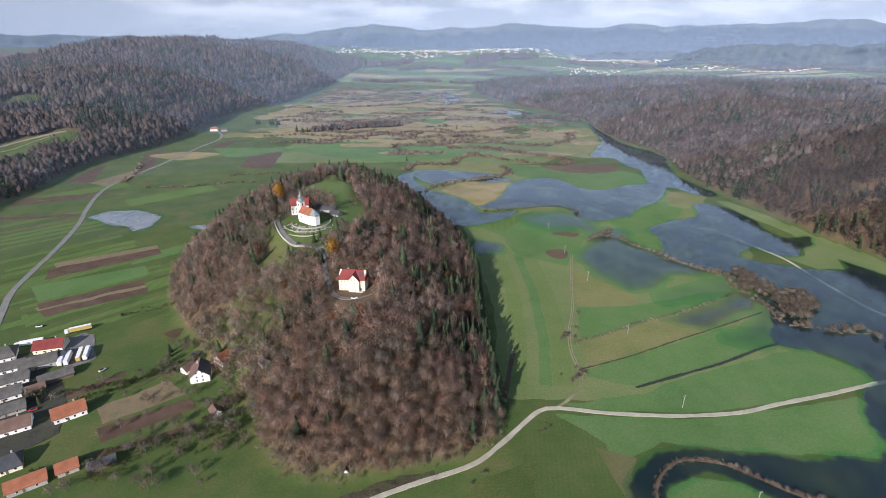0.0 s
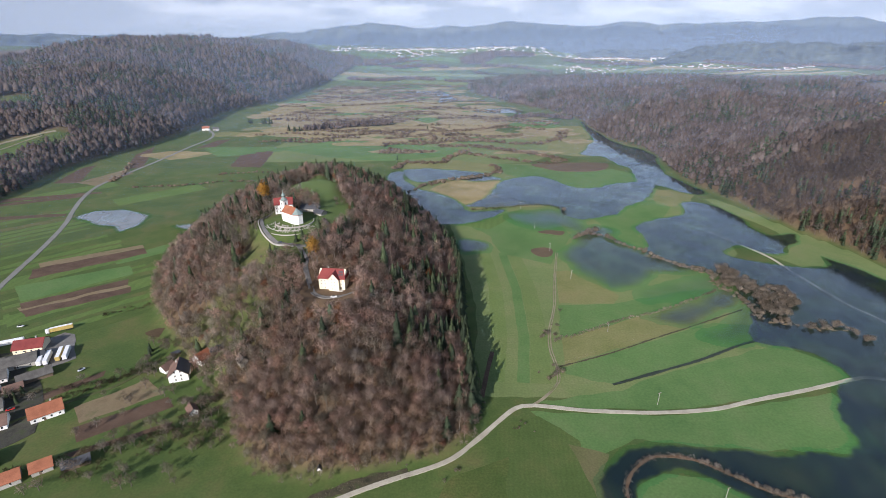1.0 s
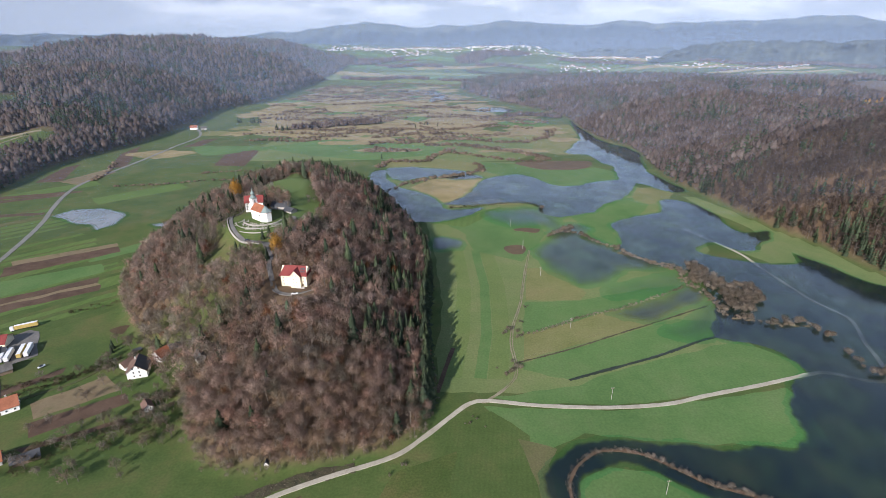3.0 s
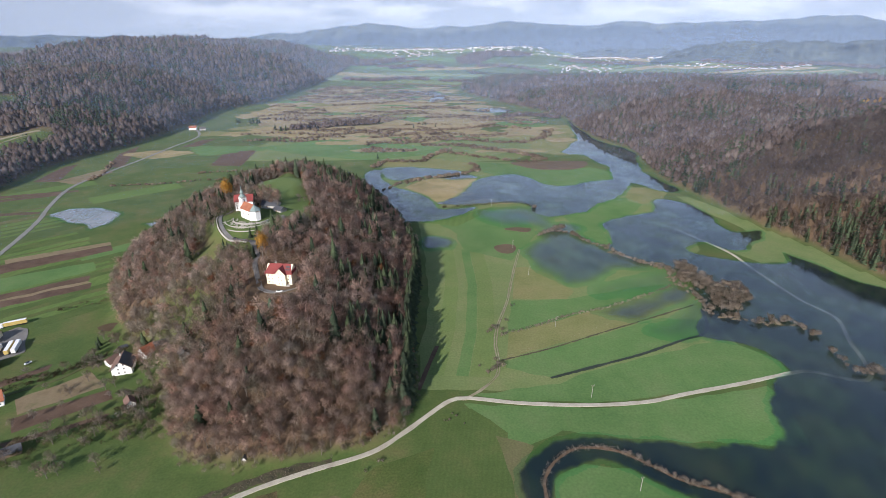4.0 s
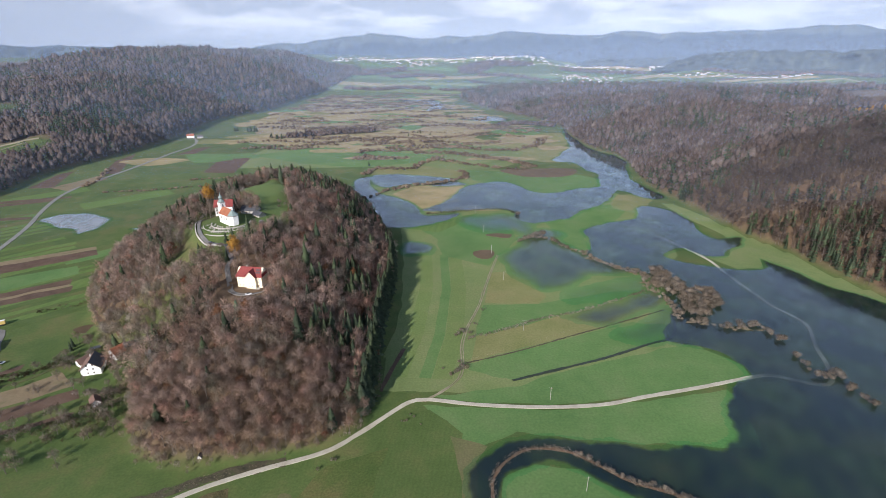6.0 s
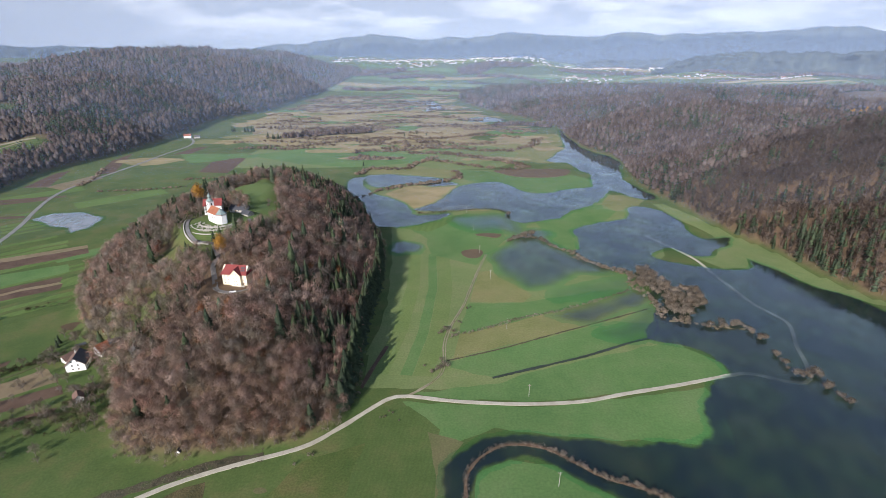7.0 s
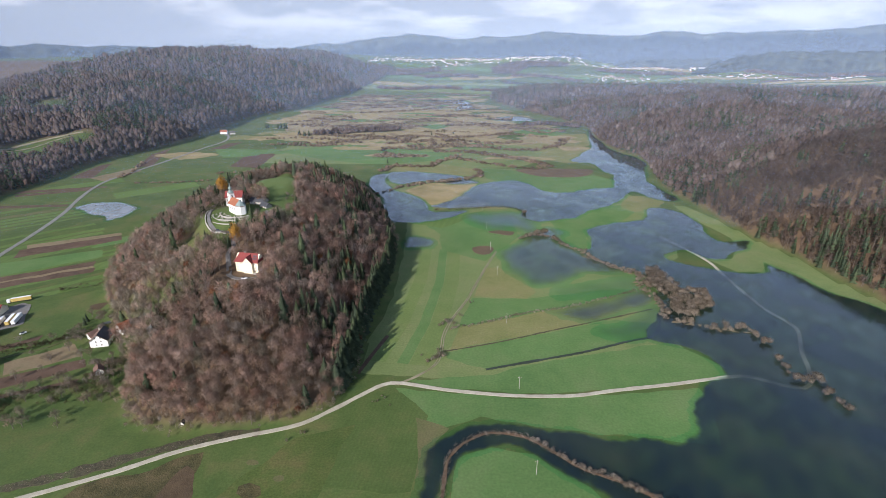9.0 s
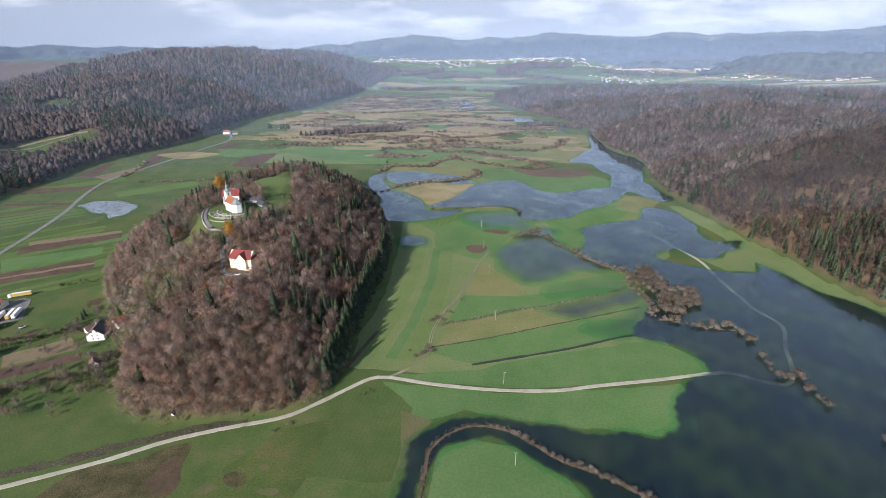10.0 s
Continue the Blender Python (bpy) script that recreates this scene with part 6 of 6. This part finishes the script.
lorry(-248, 316.5, 208, M_YELLOW, True, "articulated lorry with yellow tarpaulin trailer in the yard")
lorry(-270, 299.5, 204, M_METAL, True, "white articulated lorry behind the farmhouse")
for x, y, mat, lab in ((-236.8, 279, M_METAL, "parked white box trailer with red stripe"), (-233.4, 280, M_METAL, "parked white box trailer"), (-228.3, 284, M_YELLOW, "parked trailer with dull yellow doors"), (-224.8, 285.5, M_METAL, "parked white trailer on asphalt")):
    lorry(x, y, 112, mat, False, lab)
field("farmyard", [(-292, 285), (-262, 290), (-240, 270), (-222, 256), (-206, 236), (-196, 214), (-212, 196), (-245, 212), (-296, 262)], M_YARD, "gravelled farmyards between the buildings, darkened for the building shadows", cat="yard")
field("yard", [(-262, 293), (-244, 314), (-236, 312), (-218, 282), (-228, 270), (-246, 288)], M_ASPHALT, "grey asphalt lorry yard beside the farm", cat="yard")
ribbon("village_lane", [(-262, 200), (-225, 211), (-213, 224), (-192, 240), (-175, 252), (-164, 268), (-151, 278), (-124, 277)], 2.4, M_VERGE, "narrow farm lane through the village", 0.31)


def car(x, y, turn, mat, label, z=None):
    root = empty("car", pose(x, y, (z_at(x, y) if z is None else z) + 0.5, 0, 0, turn), label, "car")
    bm = block(-2.1, 2.1, -0.85, 0.85, 0.3, 0.9)
    bmesh.ops.bevel(bm, geom=bm.edges[:], offset=0.15, segments=2, affect="EDGES")
    part("body", bm, mat, root)
    bm = block(-1.3, 0.9, -0.75, 0.75, 0.88, 1.45)
    bmesh.ops.bevel(bm, geom=bm.edges[:], offset=0.2, segments=2, affect="EDGES")
    part("cabin", bm, M_PANE, root, "dark glazed cabin")
    for wx in (-1.3, 1.3):
        for side in (-1, 1):
            bm = bmesh.new()
            bmesh.ops.create_cone(bm, cap_ends=True, segments=12, radius1=0.32, radius2=0.32, depth=0.2, matrix=pose(wx, side * 0.8, 0.32, 90))
            part("wheel", bm, M_RUBBER, root)
    return root


car(-99, 362, -10, M_SLATE, "dark parked car on the hill lane")
car(-48, 293, 5, M_METAL, "white car before the parish house")
car(-281, 322, 15, M_METAL, "white van on the field track", 0)
car(-222, 232, 30, M_REDPAINT, "red car in the farmyard", 0)
car(-205, 268, 60, M_METAL, "white car at the yard's edge", 0)

# poles of the power line
def power_pole(x, y, turn):
    root = empty("power_pole", pose(x, y, z_at(x, y), 0, 0, turn), "weathered wooden power pole standing in a meadow", "power pole", "power line across the meadows")
    bm = bmesh.new()
    bmesh.ops.create_cone(bm, cap_ends=True, segments=8, radius1=0.15, radius2=0.1, depth=9.4, matrix=Matrix.Translation((0, 0, 3.9)))
    part("post", bm, M_STONE, root)
    arm = part("crossarm", block(-0.9, 0.9, -0.08, 0.08, 7.9, 8.1), M_WOOD, root)
    for q in (-0.8, 0.0, 0.8):
        bm = bmesh.new()
        bmesh.ops.create_cone(bm, cap_ends=True, segments=8, radius1=0.07, radius2=0.05, depth=0.3, matrix=Matrix.Translation((q, 0, 8.25 + (0.4 if q == 0 else 0))))
        part("insulator", bm, M_WHITE, arm)
    return root


for x, y in ((148, 159), (145.5, 224.5), (143, 302), (140, 388), (136, 450), (134, 513), (131, 583)):
    power_pole(x, y, 3)

# orchard and garden trees
orng = np.random.default_rng(9)
for x, y in ((-153, 200), (-151, 205), (-138, 188), (-127, 195), (-147, 180), (-128, 211), (-119, 214), (-121, 242), (-118, 247), (-124, 284), (-147, 292), (-155, 250), (-125, 203), (-101, 212), (-198, 257), (-183, 252),
             (-177, 260), (-168, 265), (-165, 216), (-157, 225), (-136, 219), (-112, 215), (-108, 234), (-106, 246), (-138, 203), (-137, 214), (-97, 205), (-231, 242), (-216, 240), (-172, 296), (-159, 289), (-160, 261),
             (-112, 240), (-104, 226), (-115, 232), (-110, 262), (-118, 290), (-132, 300), (-140, 282), (-150, 302), (-142, 196), (-132, 184), (-158, 186), (-110, 222), (-121, 229), (-146, 212)):
    ORCHARD.plant(x + orng.uniform(-1.5, 1.5), y + orng.uniform(-1.5, 1.5), orng.uniform(0.7, 1.25), orng.uniform(0, 360), int(orng.integers(3)), "orchard trees by the village")
for k in range(110):
    x, y = orng.uniform(-176, -96), orng.uniform(172, 300)
    if signed(np.array([x]), np.array([y]), HILL)[0] < -1 and min(math.hypot(x + 140, y - 258), math.hypot(x + 129, y - 270)) > 11 and not (-172 < x < -126 and 188 < y < 232):
        ORCHARD.plant(x, y, orng.uniform(0.55, 1.2), orng.uniform(0, 360), int(orng.integers(3)), "orchard trees by the village")
for x, y, s in ((-228, 243, 0.35), (-223, 238, 0.4), (-226, 247, 0.42), (-233, 244, 0.36), (-172, 288, 0.5), (-170, 283, 0.4), (-246, 252, 0.3)):
    SPRUCE.plant(x, y, s, x, int(-x), "garden conifers", "dark green garden conifer among farm buildings")

for x, y in zip(orng.uniform(-180, -124, 60), orng.uniform(378, 478, 60)):
    ORCHARD.plant(x, y, orng.uniform(0.4, 0.8), orng.uniform(0, 360), int(orng.integers(3)), "bushes on the open slope", "low leafless bush on the grassy slope")
for x, y in zip(orng.uniform(-126, -80, 26), orng.uniform(334, 352, 26)):
    ORCHARD.plant(x, y, orng.uniform(0.4, 0.7), orng.uniform(0, 360), int(orng.integers(3)), "bushes on the open slope", "low leafless bush below the hill lane")

# scrub between the houses and the wood
SCRUB = np.array([(-172, 186), (-160, 178), (-120, 196), (-98, 200), (-92, 232), (-104, 262), (-118, 292), (-140, 304), (-156, 300), (-150, 284), (-122, 280), (-112, 262), (-112, 236), (-128, 214), (-150, 204)], float)
crng = np.random.default_rng(47)
X, Y = scatter(SCRUB, 3.4, crng, 0.7)
keep = (crng.random(X.shape) < 0.5 + 0.45 * wobble(X, Y, 26, 71)) & (np.hypot(X + 130, Y - 271) > 9) & (np.hypot(X + 119, Y - 227) > 5)
wood_of("scrub", "tangled leafless scrub and brambles below the wood", THICKET, X[keep], Y[keep], crng, (0.35, 1.1), "scrub", trunks=False)
for line, seed in (([(-190, 185), (-165, 196), (-140, 206), (-122, 214)], 221), ([(-262, 232), (-215, 246), (-182, 256), (-160, 268)], 222), ([(-230, 336), (-214, 345), (-196, 352)], 223)):
    p = spline(line, 2.0) + crng.normal(0, 1.2, (len(spline(line, 2.0)), 2))
    wood_of("hedge", "ragged leafless hedge between garden plots", THICKET, p[:, 0], p[:, 1], crng, (0.35, 0.9), "hedge", trunks=False)

# willows and reeds along the drowned river
brng = np.random.default_rng(13)
for x, y, s in ((319, 292, 1.0), (320, 284, 1.1), (319, 263, 1.0), (318, 253, 1.0), (317, 242, 1.1), (324, 240, 1.25), (331, 242, 1.2), (329, 229, 1.1), (329, 221, 0.8), (330, 214, 1.0), (343, 188, 1.0), (311, 360, 1.3), (306, 337, 1.2),
                (268, 321, 1.1), (280, 309, 1.2), (294, 301, 1.1), (303, 302, 1.2), (313, 304, 1.1), (99, 300, 0.8), (95, 297, 0.7), (95, 256, 0.9), (92, 252, 0.8), (88, 249, 0.6), (108, 311, 0.5), (116, 332, 0.4),
                (183, 572, 1.2), (197, 499, 1.5), (190, 495, 1.6), (181, 488, 1.4), (205, 484, 1.0), (227, 447, 0.9), (235, 425, 0.8), (246, 410, 0.7), (26, 180, 0.5), (62, 208, 0.35), (66, 211, 0.35)):
    SHRUB.plant(x, y, s, x * 11, int(x), "shrubs along the drowned river", z=0)
    for q in range(2):
        SHRUB.plant(x + brng.normal(0, 2.2), y + brng.normal(0, 2.6), s * brng.uniform(0.5, 0.95), x * 31 + 90 * q, int(y) + q, "shrubs along the drowned river", z=0)
GROVE = np.array([(266, 372), (276, 400), (290, 410), (289, 384), (295, 364), (312, 362), (312, 342), (300, 328), (285, 316), (272, 322), (279, 345)], float)
X, Y = scatter(GROVE, 4.2, brng, 0.6)
for x, y in zip(X, Y):
    SHRUB.plant(x, y, brng.uniform(1.0, 1.6), brng.uniform(0, 360), int(brng.integers(3)), "willow grove in the flood", "leafless grey-brown willow in a flooded grove", z=0)


def belt(name, label, line, width, gap, kind, size, seed, closed=False):
    """Scrub, reeds or trees along a line."""
    r = np.random.default_rng(seed)
    p = spline(line, gap)
    k = max(1, int(width / gap))
    q = np.repeat(p, k, 0) + r.uniform(-0.5, 0.5, (len(p) * k, 2)) * width * 0.9
    q = q[r.random(len(q)) < 0.85]
    return wood_of(name, label, kind, q[:, 0], q[:, 1], r, size, "scrub", trunks=False)


REED = Kind("reed", "dry reed", "reed", [bare_tree(170 + k, 1.6, 0.9, 22, 0.07, 2, 1.2) for k in range(2)], M_SHRUB)
BANK = [(103, 130), (104, 154), (106, 168), (116, 180), (127, 185.5), (140, 185), (149, 181), (157, 175), (170, 164), (179, 160), (190, 155), (199, 149), (210, 141), (230, 125)]
ribbon("river_bank", BANK, 1.5, M_LITTER, "pale reed-covered bank of the drowned river", 0.5, 4.0, cat="bank", edge=0.9)
belt("reeds", "dry tan reeds along the river bank", BANK, 3.6, 1.0, REED, (0.6, 1.5), 201)
belt("tufts", "tufts of dry grass on the roadside bank", [(-121, 130), (-80, 146), (-47, 163), (-19, 175), (3, 180)], 6.0, 1.5, REED, (0.25, 0.6), 211)
belt("scrub", "leafless bank scrub along the river loop", BANK[6:], 3.5, 2.2, SHRUB, (0.4, 0.75), 202)
for k in range(34):
    q = spline([(214, 462), (230, 440), (250, 412), (268, 396), (262, 372), (268, 340), (266, 322), (282, 306), (296, 299), (318, 302)], 5)
    c = q[int(brng.integers(len(q)))] + brng.normal(0, 2.5, 2)
    a = np.sort(brng.uniform(0, 6.28, 7))
    field("debris", [(c[0] + 3.2 * math.cos(t) * brng.uniform(0.3, 1.2), c[1] + 1.6 * math.sin(t) * brng.uniform(0.4, 1.2)) for t in a], M_STUBBLE, "drift of pale flood debris on the river bank", 0.25, 0.3, True, "debris")
belt("scrub", "leafless willow scrub along the drowned river", [(250, 412), (268, 396), (262, 372), (268, 340), (266, 322)], 6, 2.4, SHRUB, (0.4, 0.8), 209)
belt("scrub", "leafless scrub along the river", [(170, 480), (183, 492), (203, 486), (214, 464), (230, 442), (246, 412), (262, 398), (272, 384)], 5, 2.4, SHRUB, (0.4, 0.85), 203)
belt("scrub", "leafless scrub along the drowned bank", [(262, 318), (280, 306), (296, 299), (318, 302), (320, 284)], 4, 2.4, SHRUB, (0.45, 0.85), 204)
belt("scrub", "leafless hedge along the farm lane", [(-205, 236), (-190, 246), (-178, 256), (-166, 270), (-152, 281)], 5, 2.2, THICKET, (0.4, 0.8), 208)
belt("reeds", "low tan hedge of reeds along a field edge", [(101, 291), (131, 303), (160, 318), (189, 327), (221, 343), (265, 366)], 3.2, 1.5, HEDGE, (0.3, 0.85), 205)
belt("reeds", "thin brown reeds along a ditch", [(97, 264), (130, 279), (172, 298), (196, 310)], 1.0, 1.2, REED, (0.3, 0.7), 206)
belt("reeds", "reeds along a drowned dyke", [(69, 578), (94, 582), (123, 590), (152, 596), (171, 592), (183, 572)], 5, 2.2, THICKET, (0.35, 0.8), 207)
for k, (line, width, size, kind) in enumerate((
        ([(11, 689), (51, 719), (94, 737), (131, 768), (125, 807)], 13, (0.6, 1.1), FAR_SHRUB), ([(-32, 792), (-16, 832), (41, 830), (60, 874), (92, 921)], 14, (0.6, 1.2), FAR_SHRUB),
        ([(92, 900), (130, 871), (168, 847), (222, 824), (256, 844)], 16, (0.5, 1.0), FAR_SHRUB), ([(-189, 1051), (-126, 1097), (-17, 1154), (59, 1131), (138, 1161), (213, 1217)], 15, (0.6, 1.2), FAR_SHRUB),
        ([(13, 1001), (111, 1024), (220, 988), (289, 1035), (326, 1130)], 22, (0.7, 1.4), FAR_SHRUB), ([(51, 967), (105, 967), (155, 935), (212, 899), (248, 846)], 22, (0.6, 1.2), FAR_SHRUB),
        ([(-218, 1297), (-79, 1345), (11, 1408), (131, 1366), (213, 1306), (281, 1216), (343, 1242)], 18, (0.8, 1.4), FAR_SHRUB), ([(-230, 1592), (-95, 1650), (14, 1745)], 20, (0.8, 1.5), FAR_SHRUB),
        ([(-242, 1162), (-151, 1209), (-73, 1243)], 40, (0.6, 0.9), FAR_BARE), ([(-397, 2023), (-305, 2140), (-213, 2142)], 25, (1.0, 1.8), FAR_SHRUB), ([(-144, 1829), (-63, 1777), (-6, 1886)], 25, (1.0, 1.6), FAR_SHRUB),
        ([(145, 1356), (247, 1335), (402, 1409)], 22, (0.8, 1.5), FAR_SHRUB), ([(389, 1306), (311, 1356), (260, 1330)], 24, (0.6, 0.9), FAR_BARE), ([(-300, 760), (-230, 772), (-120, 760)], 6, (0.5, 0.9), FAR_SHRUB),
        ([(-395, 690), (-330, 700), (-270, 720), (-215, 715)], 5, (0.5, 0.8), FAR_SHRUB), ([(-440, 720), (-450, 770), (-470, 830)], 7, (0.6, 1.1), FAR_SHRUB), ([(124, 2426), (240, 2400), (344, 2300)], 30, (0.8, 1.3), FAR_BARE),
        ([(-330, 2500), (-180, 2450), (-60, 2520), (60, 2480)], 36, (0.7, 1.2), FAR_BARE), ([(-120, 2250), (-20, 2330), (90, 2260)], 26, (0.9, 1.6), FAR_SHRUB), ([(-260, 1900), (-150, 1980), (-20, 2040)], 24, (0.9, 1.6), FAR_SHRUB),
        ([(-120, 2900), (0, 2950), (130, 2900)], 60, (0.9, 1.5), FAR_BARE), ([(300, 3150), (420, 3350), (560, 3400), (680, 3480)], 150, (1.0, 1.6), FAR_BARE), ([(-320, 3000), (-200, 3120), (-100, 3200)], 70, (1.0, 1.6), FAR_BARE),
        ([(350, 2950), (500, 2880), (700, 2830)], 30, (0.9, 1.4), FAR_BARE), ([(900, 3300), (1100, 3350), (1400, 3250)], 40, (1.0, 1.6), FAR_BARE), ([(1700, 3100), (2000, 3000), (2400, 2700)], 60, (1.0, 1.6), FAR_BARE),
        ([(-60, 640), (-20, 648), (10, 690)], 5, (0.4, 0.9), FAR_SHRUB))):
    belt("scrub", "brown leafless scrub belt across the valley marsh", line, width, 4.2 if size[1] < 1.3 else 7.0, kind, size, 300 + k)
vrng = np.random.default_rng(91)
for k in range(85):
    cy = vrng.uniform(900, 2250)
    lo, hi = np.interp(cy, [900, 1600, 2100, 2900], [-430, -450, -400, -330]) + 40, np.interp(cy, [900, 1312, 1471, 1734, 2144, 2467], [240, 380, 340, 230, 170, 340]) - 40
    if cy < 1000:
        lo = -60
    x, L = vrng.uniform(lo, hi), vrng.uniform(30, 110)
    pts = [(max(lo, min(hi, x + L * (q - 1.5) * 0.6)), cy + vrng.normal(0, 14)) for q in range(4)]
    if pts[-1][0] - pts[0][0] > 40:
        belt("scrub", "brown leafless scrub belt across the valley marsh", pts, vrng.uniform(8, 36), 6.0, FAR_SHRUB, (0.5, 1.3), 400 + k)
srng = np.random.default_rng(23)
for x0, y0, n, w, d in ((-385, 1262, 16, 60, 34), (-275, 1150, 9, 36, 16)):
    for k in range(n):
        SPRUCE.plant(x0 + srng.uniform(-0.5, 0.5) * w, y0 + srng.uniform(-0.5, 0.5) * d, srng.uniform(0.55, 0.85), srng.uniform(0, 360), k, "spruce group in the fields", "dark spruce in a small field copse")
for x, y, s in ((-33, 856, 0.6), (22, 1177, 0.55), (43, 1217, 0.5), (50, 1214, 0.5), (73, 1192, 0.5), (-160, 1306, 0.5)):
    SPRUCE.plant(x, y, s, x, 1, "single trees in the marsh", "lone dark conifer in the marsh meadows")

# far settlements
HOMES = [(empty("house", pose(0, -1300 - 30 * k, 0), "small far white house with %s roof" % n, "house", "houses of the far villages"), m, w, d) for k, (n, m, w, d) in enumerate((("red", M_TILE, 13, 10), ("brown", M_BROWNTILE, 15, 10), ("grey", M_FIBRE, 18, 12), ("orange", M_TILE, 11, 9)))]
for root, m, w, d in HOMES:
    part("wall", gable_walls(w * 0.7, d * 0.7, 4.6, 2.8), M_FARWALL, root)
    part("roof", gable_roof(w * 0.7, d * 0.7, 4.6, 2.8, 0.6, 0.3), m, root)
frng = np.random.default_rng(31)
placed = 0
for cx, cy, n, w, d in ((960, 3020, 60, 330, 320), (-50, 3560, 44, 330, 240), (1420, 3520, 56, 680, 420), (1950, 2830, 40, 420, 150), (700, 3560, 16, 360, 260), (1600, 2980, 26, 420, 130), (-440, 3980, 22, 320, 260)):
    for k in range(n):
        x, y = cx + w * np.clip(frng.normal(0, 0.28), -0.5, 0.5), cy + d * np.clip(frng.normal(0, 0.3), -0.5, 0.5)
        root = HOMES[int(frng.integers(4))][0]
        m = pose(x, y, z_at(x, y), 0, 0, frng.uniform(0, 180))
        if placed < 4:
            HOMES[placed][0].matrix_world = m
        else:
            copy_thing(root, m)
        placed += 1


def far_town(cx, cy, n, w, d):
    """A town too far off to count its houses."""
    root = empty("town", pose(0, 0, 0), "far town of many small white houses on the plain", "town", "", "stuff")
    walls, roofs = bmesh.new(), bmesh.new()
    for k in range(n):
        x, y = cx + w * np.clip(frng.normal(0, 0.28), -0.5, 0.5), cy + d * np.clip(frng.normal(0, 0.3), -0.5, 0.5)
        big = frng.uniform(0.5, 1.1)
        m = pose(x, y, z_at(x, y), 0, 0, frng.uniform(0, 180))
        for bm, made in ((walls, gable_walls(14 * big, 10 * big, 7 * big, 3)), (roofs, gable_roof(14 * big, 10 * big, 7 * big, 3, 0.5, 0.3))):
            made.transform(m)
            at = [bm.verts.new(v.co) for v in made.verts]
            made.verts.index_update()
            for f in made.faces:
                bm.faces.new([at[v.index] for v in f.verts])
            made.free()
    part("walls", walls, M_FARWALL, root)
    part("roofs", roofs, M_BROWNTILE, root)


far_town(150, 3830, 330, 1500, 360)
far_town(1250, 3700, 90, 700, 220)
